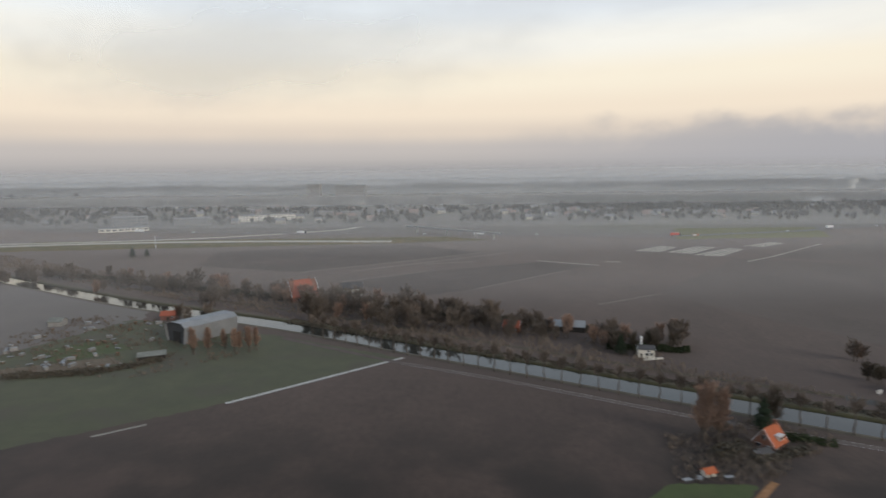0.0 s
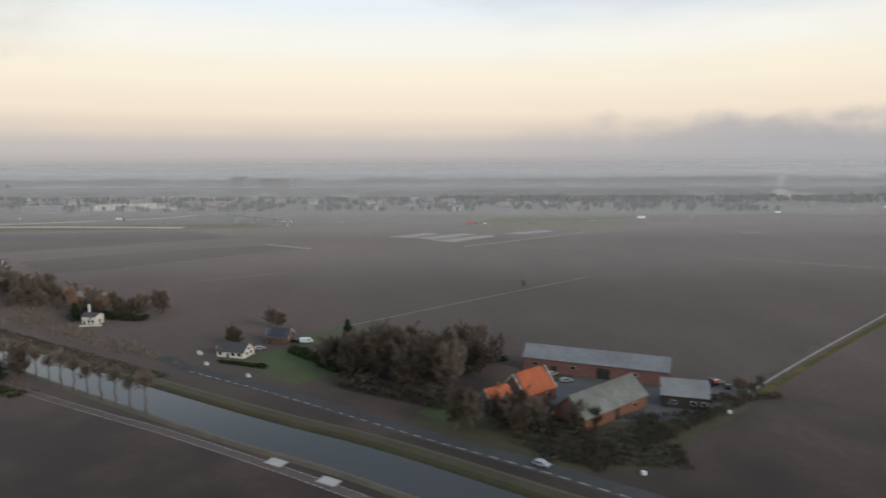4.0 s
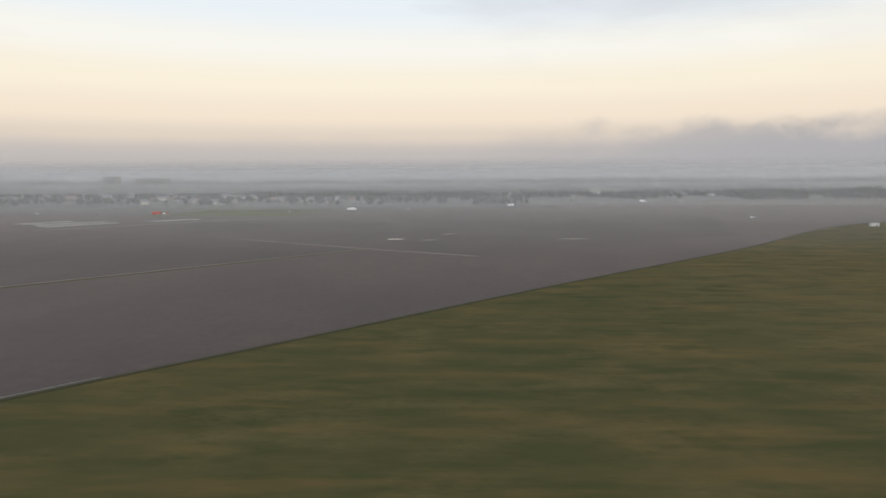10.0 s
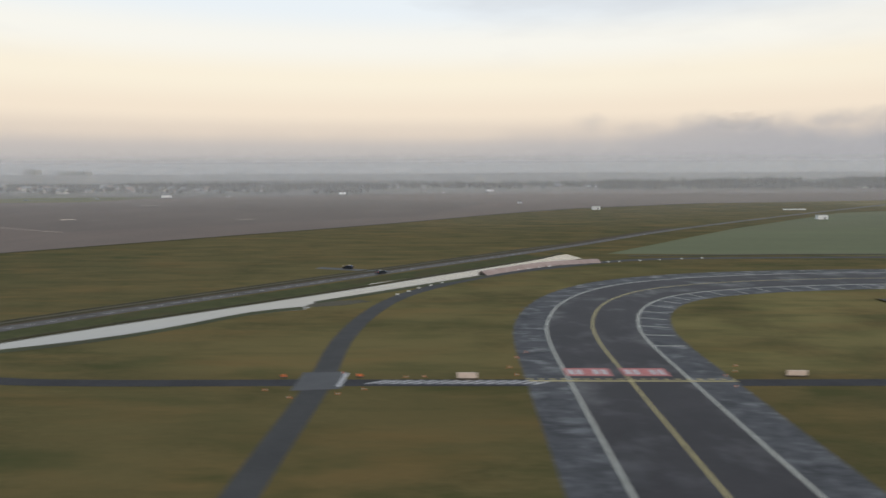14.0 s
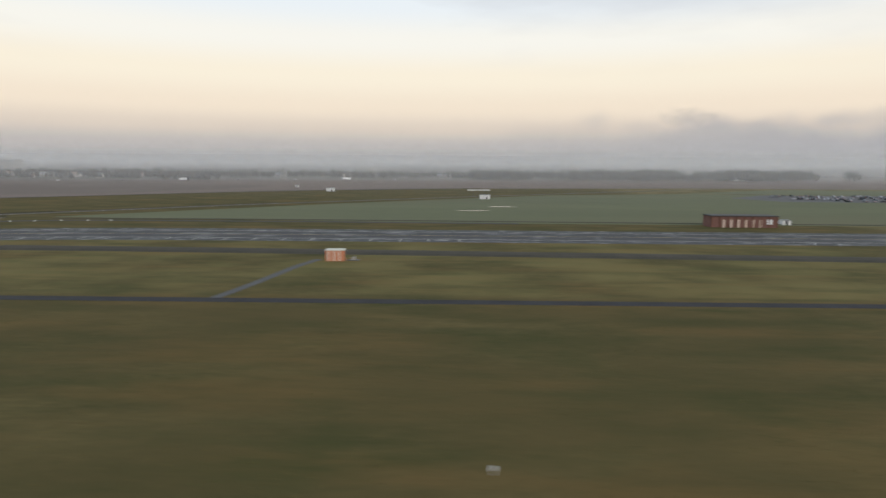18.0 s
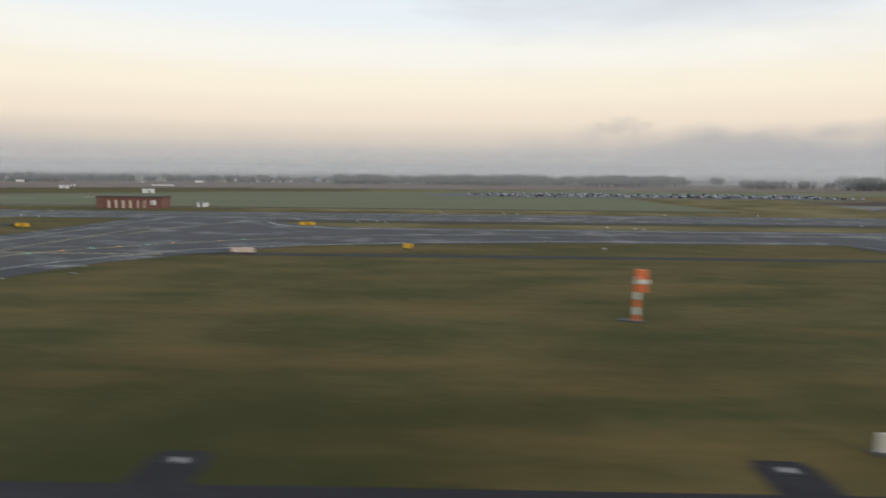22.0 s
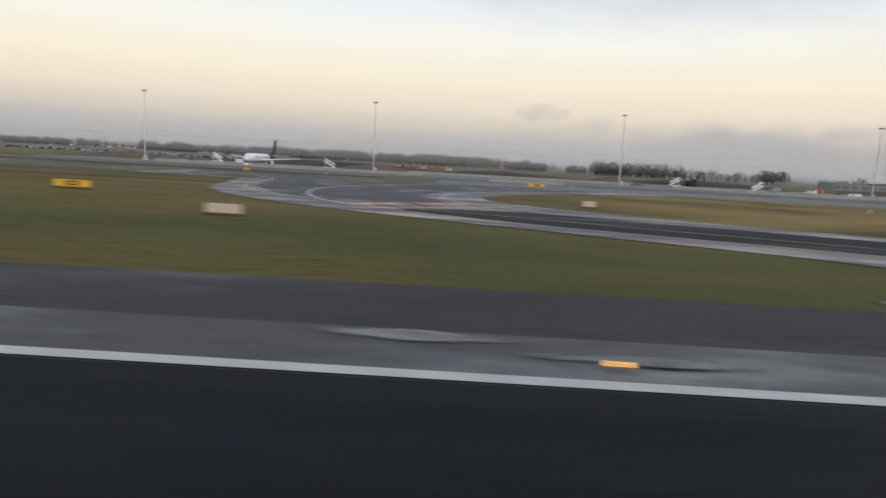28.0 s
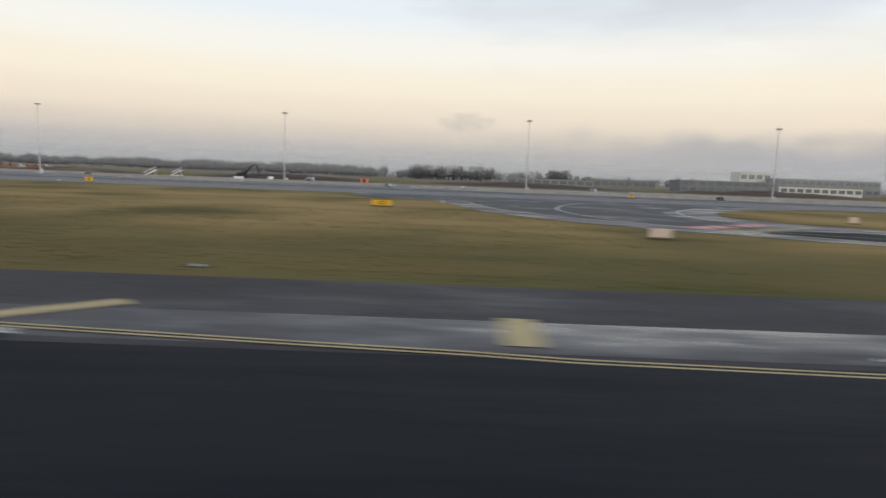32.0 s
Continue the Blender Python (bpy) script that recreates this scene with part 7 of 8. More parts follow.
# white marker stones along the curving service road
for k, (x, y) in enumerate(((525.1, 110.3), (526.9, 113.2), (528.6, 116.2), (530.8, 119), (532.9, 121.5), (535.7, 124.8), (538, 127.2), (540.3, 129.7), (546.8, 135.0), (549.6, 137.2), (552.2, 138.9), (554.8, 140.6), (557.2, 142.1), (569.6, 148.3), (572.4, 149), (575.3, 149.6), (580.6, 150.9), (586, 152.7), (591.9, 154), (597.3, 154.9))):
    ob = thing("marker_stone", "small whitewashed marker stone beside the service road", "marker", at(x, y, k * 33, 0.01), "marker stones")
    part("stone", tubes(((0, 0, -0.02), (0, 0, 0.16), 0.24, 0.2, 9)), PLASTER, ob)
    part("cap", tubes(((0, 0, 0.16), (0, 0, 0.22), 0.2, 0.1, 9)), PLASTER, ob)
# runway edge lamps
for k in range(9):
    x = 956.5 + k * 16.65
    ob = thing("runway_lamp", "glowing amber runway edge lamp", "lamp", at(x, 11.65, 0, 0.03), "runway edge lamps")
    part("base", tubes(((0, 0, 0), (0, 0, 0.06), 0.2, 0.16, 10)), STEEL_DARK, ob)
    part("lens", tubes(((0, 0, 0.06), (0, 0, 0.12), 0.065, 0.055, 10)), AMBER_HOT, ob)
for k in range(10, 16):
    ob = thing("inset_lamp", "unlit flush runway edge lamp in a pale plate", "lamp", at(956.6 + k * 16.65, 11.2, 0, 0.045), "flush runway lamps")
    part("plate", boxes((0, 0, 0, 0.26, 0.13, 0.02)), STEEL, ob)
    part("lens", tubes(((0, 0, 0.02), (0, 0, 0.03), 0.05, 0.04, 10)), GLASS, ob)
# inset lamps on the exit centre lines, amber and green by turns
for line, n0 in ((TW_B, 0), (TW_C, 1)):
    pts = smooth_line(line, 0.5)
    run, k = 0.0, n0
    for a, b in zip(pts, pts[1:]):
        run += (b - a).length
        if run > 2.7 and 20 < b.y < 80 and b.x < 905:
            run, k = 0.0, k + 1
            ob = thing("centre_lamp", "lit %s inset lamp on the centre line" % ("amber" if k % 2 else "green"), "lamp", at(b.x, b.y, 0, 0.045), "centre line lamps")
            part("case", tubes(((0, 0, 0), (0, 0, 0.03), 0.12, 0.1, 10)), STEEL_DARK, ob)
            part("lens", boxes((0, 0, 0.028, 0.11, 0.13, 0.03)), AMBER if k % 2 else GREEN_LAMP, ob)
ob = thing("guard_lamp", "glowing amber guard lamp beside the exit", "lamp", at(903.6, 68))
part("post", tubes(((0, 0, -0.02), (0, 0, 0.4), 0.06, 0.05, 8)), STEEL, ob)
part("head", boxes((0, 0, 0.4, 0.4, 0.2, 0.3)), STEEL_DARK, ob)
part("lens", tubes(((-0.05, -0.1, 0.55), (-0.05, -0.14, 0.55), 0.12, 0.12, 10)), AMBER, ob)
# striped visibility mast
ob = thing("visibility_mast", "orange and white striped instrument mast on the grass", "mast", at(843.4, 37.5))
for k in range(6):
    part("band", tubes(((0, 0, k * 0.44 - 0.03), (0, 0, (k + 1) * 0.44), 0.14, 0.14, 12)), ORANGE if k % 2 == 0 else PLASTER, ob)
part("head", boxes((0.2, 0, 2.45, 0.5, 0.4, 0.6), (0.34, 0, 1.75, 0.3, 0.3, 0.45)), ORANGE, ob, "orange instrument housing")
part("collar", boxes((0.3, 0, 2.25, 0.5, 0.45, 0.25)), PLASTER, ob)
part("foot", boxes((0, 0, -0.03, 0.7, 0.7, 0.1)), STEEL_DARK, ob)
part("hatch", boxes((-0.6, 0.2, -0.02, 0.6, 0.5, 0.09)), STEEL_DARK, ob)
# rain water standing on the grass
rnd = random.Random(77)
POOL = [(740.9, 36.4), (744.1, 35.0), (747.3, 34.0), (752.7, 34.2), (754.4, 37.4), (755.9, 45.6), (755.4, 50), (754, 53.2), (750, 53.4), (746, 52.8), (748, 49.6), (745.8, 46.4), (747, 44.4), (743.6, 40.8)]
shore = []
for a, b in zip(POOL, POOL[1:] + POOL[:1]):
    a, b = Vector(a), Vector(b)
    n = max(2, int((b - a).length / 0.35))
    for k in range(n):
        p = a.lerp(b, k / n)
        q = noise.noise((p.x * 0.9, p.y * 0.5, 2.0)) * 1.2
        shore.append((p.x + q * 0.5 + rnd.uniform(-0.16, 0.16), p.y + q + rnd.uniform(-0.35, 0.35)))
patch("rain_pool_30", "broad pool of rain water on the brown grass", "water", shore, 0.07, PUDDLE)
bm = bmesh.new()
for i in range(900):
    if i < 520:
        a, b = shore[i % len(shore)], shore[(i + 1) % len(shore)]
        f = rnd.random()
        x, y = a[0] + (b[0] - a[0]) * f + rnd.gauss(0, 0.55), a[1] + (b[1] - a[1]) * f + rnd.gauss(0, 0.25)
        w, hgt = rnd.uniform(0.15, 0.9), rnd.uniform(0.04, 0.13)
    else:
        u = rnd.random()
        x, y = rnd.gauss(750.0 - 1.5 * u, 3.0 - 1.0 * u), 36.4 - 11.0 * u ** 1.2
        w, hgt = rnd.uniform(0.08, 0.5) * (1.3 - 0.5 * u), rnd.uniform(0.03, 0.16) * (1.1 - 0.3 * u)
    bm.faces.new([bm.verts.new((x + w * rnd.uniform(0.5, 1.3) * math.cos(q), y + hgt * rnd.uniform(0.4, 1.4) * math.sin(q), lay(0.074) + i * 0.000012)) for q in [k * math.pi / 4 for k in range(8)]])
setting("pool_streaks", "thin streaks of rain water between the grass blades", "water", bm, PUDDLE, "stuff")
for i, (x, y, r) in enumerate(((740.6, 44.9, 1.6), (742.6, 45.4, 0.9), (757, 49, 0.8))):
    pts = [(x + r * rnd.uniform(0.7, 1.2) * math.cos(a), y + 0.3 * rnd.uniform(0.6, 1.3) * math.sin(a)) for a in [k * math.pi / 6 for k in range(12)]]
    patch("rain_pool_%d" % (i + 101), "thin streak of standing rain water", "water", pts, 0.064, PUDDLE)


# ---- apron ----
def light_mast(x, y, h=17.6):
    ob = thing("light_mast", "tall pale floodlight mast at the apron", "mast", at(x, y), "floodlight masts")
    part("pole", tubes(((0, 0, -0.05), (0, 0, h), 0.13, 0.06, 10)), PALE_STEEL, ob)
    part("foot", boxes((0, 0, -0.05, 1.2, 1.2, 0.5)), CONCRETE, ob)
    part("ring", tubes(((0, 0, h - 0.06), (0, 0, h + 0.06), 0.5, 0.5, 14)), STEEL_DARK, ob)
    for k in range(8):
        a = k * math.pi / 4
        part("floodlight", boxes((math.cos(a) * 0.62, math.sin(a) * 0.62, h - 0.24, 0.3, 0.3, 0.2, math.degrees(a))), STEEL, ob)
    part("ladder_box", boxes((0.3, -0.4, -0.05, 0.7, 0.5, 1.3)), STEEL, ob)
    return ob


for k, (x, y) in enumerate(((972.8, 159.8), (1032, 159.4), (1094.6, 158.8), (1157.5, 158), (1219, 154.4), (1279, 150.6), (1340, 147), (1402, 144))):
    if k == 0:
        mast = light_mast(x, y)
    else:
        copy_thing(mast, at(x, y, k * 20))


def airliner(x, y, rz):
    """A parked twin-jet, nose along local +x."""
    ob = thing("airliner", "white airliner with a dark tail on the apron", "airliner", at(x, y, rz, 0.03))
    secs = [(11.2, 0.05, 1.75), (11.0, 0.35, 1.78), (10.4, 0.7, 1.9), (9.6, 0.95, 2.0), (8.4, 1.08, 2.05), (-3.5, 1.08, 2.05), (-6.5, 0.92, 2.2), (-9.0, 0.6, 2.45), (-10.8, 0.22, 2.7)]
    for lo, hi, mat_, nm, lb in ((0, 6, WHITE, "fuselage", ""), (5, 9, CAR_DARK, "tail_cone", "dark painted rear fuselage")):
        bm = bmesh.new()
        rings = []
        for px, r, cz in secs[lo:hi]:
            rings.append([bm.verts.new((px, r * math.cos(a), cz + r * math.sin(a) * 1.04)) for a in [k * math.pi / 8 for k in range(16)]])
        for a, b in zip(rings, rings[1:]):
            for k in range(16):
                bm.faces.new((a[k], a[(k + 1) % 16], b[(k + 1) % 16], b[k]))
        bm.faces.new(rings[0])
        bm.faces.new(rings[-1][::-1])
        bmesh.ops.recalc_face_normals(bm, faces=bm.faces[:])
        part(nm, bm, mat_, ob, lb, True)
    part("cockpit_windows", boxes((10.25, 0, 2.15, 0.5, 1.3, 0.24)), GLASS, ob)
    for s in (-1, 1):
        bm = bmesh.new()
        o = [(2.4, s * 0.9, 1.45), (-1.6, s * 0.9, 1.45), (-3.4, s * 9.6, 2.3), (-2.5, s * 9.6, 2.3)]
        lo = [bm.verts.new(p) for p in o]
        hi = [bm.verts.new((p[0], p[1], p[2] + (0.32 if i < 2 else 0.1))) for i, p in enumerate(o)]
        bm.faces.new(lo)
        bm.faces.new(hi)
        for i in range(4):
            bm.faces.new((lo[i], lo[(i + 1) % 4], hi[(i + 1) % 4], hi[i]))
        bmesh.ops.recalc_face_normals(bm, faces=bm.faces[:])
        wing = part("wing", bm, WHITE, ob)
        part("winglet", extrude_profile(bmesh.new(), [(-2.5, 2.35), (-3.4, 2.35), (-4.0, 3.7), (-3.6, 3.7)], "y", s * 9.6 - 0.04, s * 9.6 + 0.04), CAR_DARK, wing)
        eng = part("engine", tubes(((2.7, s * 3.0, 0.95), (0.4, s * 3.0, 1.0), 0.6, 0.42, 16)), WHITE, ob)
        part("intake", tubes(((2.72, s * 3.0, 0.95), (2.6, s * 3.0, 0.95), 0.5, 0.5, 16)), STEEL_DARK, eng)
        part("tailplane", extrude_profile(bmesh.new(), [(-8.4, s * 0.4), (-9.9, s * 0.4), (-10.9, s * 3.8), (-10.2, s * 3.8)], "z", 2.7, 2.82), WHITE, ob)
        part("main_gear", tubes(((-1.0, s * 1.6, 0.3), (-1.0, s * 1.6, 1.5), 0.1, 0.1, 6), ((-1.0, s * 1.3, 0.3), (-1.0, s * 1.9, 0.3), 0.32, 0.32, 12)), RUBBER, ob)
        part("cabin_windows", boxes((2.0, s * 1.07, 2.2, 11.0, 0.06, 0.14)), GLASS, ob)
    part("fin", extrude_profile(bmesh.new(), [(-6.6, 2.9), (-10.2, 2.9), (-11.4, 7.0), (-10.0, 7.0), (-8.0, 3.9)], "y", -0.1, 0.1), CAR_DARK, ob, "dark tail fin")
    part("nose_gear", tubes(((8.6, 0, 0.25), (8.6, 0, 1.2), 0.08, 0.08, 6), ((8.6, -0.25, 0.25), (8.6, 0.25, 0.25), 0.25, 0.25, 12)), RUBBER, ob)
    part("belly_marking", boxes((6.2, -1.07, 1.5, 2.0, 0.05, 0.7)), SALMON, ob)
    return ob


airliner(1002.2, 162.5, -93)


def airstairs(x, y, rz):
    ob = thing("airstairs", "white mobile boarding stairs", "airstairs", at(x, y, rz, 0.03), "boarding stairs")
    part("chassis", boxes((0, 0, 0.2, 3.4, 1.0, 0.3)), WHITE, ob)
    part("flight", extrude_profile(bmesh.new(), [(-1.7, 0.45), (-1.3, 0.45), (1.5, 1.9), (1.5, 2.15), (1.2, 2.15)], "y", -0.45, 0.45), WHITE, ob)
    part("canopy", extrude_profile(bmesh.new(), [(-1.4, 1.2), (1.4, 2.75), (1.4, 2.85), (-1.5, 1.3)], "y", -0.5, 0.5), WHITE, ob)
    part("support", tubes(((1.2, -0.4, 0.4), (1.2, -0.4, 2.0), 0.07, 0.07, 6), ((1.2, 0.4, 0.4), (1.2, 0.4, 2.0), 0.07, 0.07, 6)), STEEL, ob)
    for sx in (-1.1, 1.1):
        for sy in (-0.5, 0.5):
            part("wheel", tubes(((sx, sy - 0.08, 0.22), (sx, sy + 0.08, 0.22), 0.22, 0.22, 10)), RUBBER, ob)
    return ob


for x, y, rz in ((984.5, 178, 160), (1118, 186, 10), (1019, 168, 170), (1126, 152, 15)):
    airstairs(x, y, rz)
for i, (x, y, p, v, lb) in enumerate(((990, 182, WHITE, True, "white service van on the apron"), (997, 185, CAR_SILVER, False, "silver service car on the apron"), (1003, 150, WHITE, False, "low white tow tractor before the airliner"), (1150, 172, WHITE, True, "white service van on the apron"),
                                     (1155, 200, CAR_PAINT, True, "service van on the apron"), (1148, 150, WHITE, True, "white service truck on the apron"), (1203, 146, WHITE, False, "white service car on the apron"), (1261, 139, CAR_DARK, False, "dark service car on the apron"),
                                     (1185, 150, CAR_SILVER, False, "silver service car on the apron"), (986, 158, CAR_DARK, False, "dark service car beside the mast"), (1160, 176, CAR_PAINT, False, "grey service car parked on the apron"), (1240, 170, CAR_PAINT, True, "grey service van parked on the apron"))):
    car(lb, p, at(x, y, 5 + i * 37, 0.03), "service vehicle", "apron vehicles", v)
# pale concrete stand edges
for i, (x0, x1, y) in enumerate(((980, 1045, 150), (1060, 1075, 127), (1040, 1100, 170), (1108, 1186, 158), (1120, 1150, 148), (1190, 1240, 150), (1200, 1330, 142), (1250, 1400, 168))):
    ob = thing("kerb_wall", "long pale concrete kerb along the apron", "kerb", at((x0 + x1) / 2, y, -2, 0.1), "apron kerbs")
    part("wall", boxes((0, 0, -0.05, x1 - x0, 1.6, 0.6)), CONCRETE, ob)
    part("cap", boxes((0, 0, 0.53, x1 - x0, 1.8, 0.08)), CONCRETE, ob)


def mound(x, y, sx, sy, h, mat_, lb, seed):
    rnd = random.Random(seed)
    vs, fs = [], []
    n, m_ = 18, 5
    for j in range(m_ + 1):
        for k in range(n):
            a, r = 2 * math.pi * k / n, 1 - j / m_
            vs.append((x + sx * r * math.cos(a) * rnd.uniform(0.93, 1.07), y + sy * r * math.sin(a), -0.05 + h * (1 - r ** 1.6) * rnd.uniform(0.9, 1.08)))
    for j in range(m_):
        for k in range(n):
            fs.append((j * n + k, j * n + (k + 1) % n, (j + 1) * n + (k + 1) % n, (j + 1) * n + k))
    return tagged(from_lists("earth_mound", vs, fs, mat_), lb, "earth mound")


for i, (x, y, sx, sy, h, m_, lb) in enumerate(((962, 172, 16, 5, 2.0, DIRT, "bare brown earth mound by the apron"), (1030, 176, 14, 5, 1.7, DIRT, "bare brown earth mound by the apron"), (1096, 172, 9, 4, 2.0, DIRT, "bare brown earth mound by a mast"), (1070, 215, 30, 6, 1.6, SOIL, "long dark earth bank behind the apron"),
                                               (1010, 218, 60, 6, 1.8, SOIL, "long dark earth bank behind the apron"), (1140, 226, 40, 6, 1.8, SOIL, "long dark earth bank behind the apron"), (1230, 240, 50, 7, 1.8, SOIL, "long dark earth bank behind the apron"), (1330, 250, 50, 7, 2, SOIL, "long dark earth bank behind the apron"))):
    mound(x, y, sx, sy, h, m_, lb, i)
for k in range(7):
    ob = thing("construction_truck", "%s tipper truck standing on the building site" % ("dull orange" if k % 3 else "grey"), "construction machine", at(1031 + k * 3.2, 232, 0), "site trucks")
    part("tipper", boxes((0.3, 0, 0.45, 2.0, 1.5, 1.0, 0, 1.08)), ORANGE_DULL if k % 3 else STEEL, ob)
    cab = part("cab", boxes((-1.05, 0, 0.35, 0.8, 1.4, 1.5, 0, 0.93)), ORANGE_DULL if k % 3 else STEEL, ob)
    part("windscreen", boxes((-1.05, -0.69, 1.15, 0.6, 0.06, 0.5)), GLASS, cab)
    for sx in (-0.95, 0.5, 1.05):
        part("wheel", tubes(((sx, -0.75, 0.25), (sx, 0.75, 0.25), 0.28, 0.28, 10)), RUBBER, ob)
ob = thing("excavator", "dark excavator with a raised arm", "excavator", at(1127.5, 216, 0))
part("tracks", boxes((0, -0.7, -0.05, 2.6, 0.5, 0.6), (0, 0.7, -0.05, 2.6, 0.5, 0.6)), RUBBER, ob)
part("house", boxes((-0.2, 0, 0.55, 2.0, 1.6, 0.9), (0.4, 0.4, 1.4, 0.9, 0.7, 0.8)), STEEL_DARK, ob)
part("boom", tubes(((0.6, 0, 1.2), (3.8, 0, 4.4), 0.3, 0.26, 6)), STEEL_DARK, ob)
part("stick", tubes(((3.8, 0, 4.4), (4.4, 0, 1.6), 0.16, 0.12, 6)), STEEL_DARK, ob)
part("bucket", boxes((4.4, 0, 1.0, 0.6, 0.8, 0.7)), STEEL_DARK, ob)
ob = thing("orange_container", "orange site container behind the apron", "container", at(1172, 206))
part("body", boxes((0, 0, -0.03, 2.4, 1.4, 1.3)), ORANGE, ob)
part("door", boxes((0, -0.72, 0.05, 1.0, 0.05, 1.1)), STEEL_DARK, ob)

# excavator at work beyond the apron
ob = thing("excavator", "dark excavator with its arm raised beyond the apron", "excavator", at(1131, 207, 25))
for s in (-0.9, 0.9):
    part("track", boxes((0, s, -0.03, 3.2, 0.5, 0.75)), RUBBER, ob)
part("body", boxes((-0.5, 0, 0.7, 2.6, 2.0, 1.1)), CAR_DARK, ob)
part("cab", boxes((0.7, 0.5, 0.7, 1.1, 0.9, 1.7)), GLASS, ob)
part("boom", tubes(((0.8, -0.2, 1.3), (2.8, -0.2, 4.2), 0.3, 0.26, 8), ((2.8, -0.2, 4.2), (4.4, -0.2, 4.6), 0.26, 0.2, 8)), CAR_DARK, ob)
part("stick", tubes(((4.3, -0.2, 4.7), (5.2, -0.2, 2.2), 0.2, 0.15, 8)), CAR_DARK, ob)
part("bucket", boxes((5.2, -0.2, 1.5, 0.8, 0.9, 0.8, 0, 0.7)), STEEL_DARK, ob)
# terminal sheds and hangars behind the apron
HALLS = ((1250, 300, 40, 14, 3.0, ROOF_STEEL, "long pale steel cargo hall"), (1292, 330, 36, 16, 3.8, PLASTER_GREY, "grey office block with window bands"), (1330, 290, 44, 16, 4.6, ROOF_GREY, "long low grey cargo hall"),
         (1384, 372, 18, 14, 10.0, PLASTER, "tall cream stair tower of a hangar"), (1420, 366, 60, 24, 7.5, ROOF_STEEL, "grey hangar with a flat roof"), (1395, 330, 46, 16, 3.6, PLASTER, "long low cream airport hall"), (1480, 330, 50, 18, 4.5, PLASTER, "long low cream airport hall"),
         (1560, 380, 60, 24, 8, PLASTER_GREY, "large grey hangar with windows"))
for x, y, sx, sy, h, w, lb in HALLS:
    flat_block("airport_hall", lb, "hall", x, y, -4, sx, sy, h * 1.2, w, 2 if h > 4.5 else 1, max(4, int(sx / 4)), glass=GLASS_PALE, group="airport halls")
# car park
proto = [car("parked car in the long-stay car park", p, at(840 + i * 3, 290, 90, 0.012), group="cars in the car park") for i, p in enumerate((CAR_PAINT, CAR_DARK, CAR_SILVER, CAR_PAINT))]
rnd = random.Random(31)
n = 0
for j in range(11):
    y = 272 + j * 5.2 + (1.6 if j % 2 else 0)
    for k in range(44):
        x = 842 + k * 3.9
        if rnd.random() < 0.52 or n > 230:
            continue
        n += 1
        copy_thing(proto[rnd.randrange(4)], at(x + rnd.uniform(-0.3, 0.3), y, 90 + rnd.choice((0, 180)) + rnd.uniform(-3, 3), 0.012))


# uneven tufts in the mown grass beside the runway, one body for each stretch
RIM = ((1110, 31), (1126, 26.4), (1142, 22.3), (1160, 19.3), (1178, 18.1), (1210, 17.9))


def tufts(name, n, x0, x1, y0, y1, seed, rim=None):
    rnd = random.Random(seed)
    vs, fs = [], []
    while n > 0:
        x, y = rnd.uniform(x0, x1), y0 + (y1 - y0) * rnd.random() ** 1.7
        if noise.noise((x * 0.13, y * 0.2, seed)) + 0.5 * noise.noise((x * 0.6, y * 0.8, seed)) < rnd.uniform(-0.5, 0.25):
            continue
        n -= 1
        if rim:
            for (ax, ay), (bx, by) in zip(rim, rim[1:]):
                if ax <= x <= bx:
                    low = ay + (by - ay) * (x - ax) / (bx - ax)
            if y < low + 0.4:
                continue
        for k in range(3):
            a = rnd.uniform(0, math.pi)
            w, h = rnd.uniform(0.04, 0.13), rnd.uniform(0.01, 0.032)
            dx, dy = math.cos(a) * w, math.sin(a) * w
            lx, ly = rnd.uniform(-0.08, 0.08), rnd.uniform(-0.08, 0.08)
            i = len(vs)
            vs += [(x - dx, y - dy, 0.0), (x + dx, y + dy, 0.0), (x + dx * 0.5 + lx, y + dy * 0.5 + ly, h), (x - dx * 0.6 + lx, y - dy * 0.6 + ly, h * rnd.uniform(0.6, 1))]
            fs.append((i, i + 1, i + 2, i + 3))
    return tagged(from_lists(name, vs, fs, TUFT), "short uneven grass tufts beside the runway", "grass", kind="stuff")


tufts("grass_tufts", 9000, 560, 738, 18.2, 60, 1)
tufts("grass_tufts_1", 2600, 812, 874, 24, 60, 2)
tufts("grass_tufts_2", 5000, 942, 1054, 18.2, 32, 3)
tufts("grass_tufts_3", 7000, 1111, 1209, 17.9, 56, 4, RIM)


# ---- far plain: motorway, town, woods ----
ob = thing("viaduct", "long pale road viaduct on a slim pier", "bridge", at(-12, 478, -42))
part("deck", boxes((0, 0, 4.2, 100, 3.0, 0.9)), ROOF_STEEL, ob)
part("railing", boxes((0, -1.5, 5.1, 100, 0.1, 0.5)), STEEL, ob)
for k in (-38, -4, 26, 44):
    part("pier", tubes(((k, 0, -0.1), (k, 0, 4.3), 0.8, 0.7, 10)), CONCRETE, ob)
ob = thing("water_tower", "pale water tower far across the plain", "tower", at(814, 1325))
part("shaft", tubes(((0, 0, -0.1), (0, 0, 12), 5.0, 4.5, 16)), PLASTER, ob)
part("tank", tubes(((0, 0, 11), (0, 0, 22), 7.5, 9.5, 18)), PLASTER, ob)
part("cap", tubes(((0, 0, 22), (0, 0, 25), 9.5, 3.0, 18)), ROOF_STEEL, ob)
ob = thing("lattice_mast", "slim pale marker mast beside the basin", "mast", at(-214, 412))
part("pole", tubes(((0, 0, -0.1), (0, 0, 7.5), 0.35, 0.2, 8)), STEEL, ob)
part("lamp_head", boxes((0, 0, 7.4, 1.4, 0.6, 0.4)), STEEL, ob)
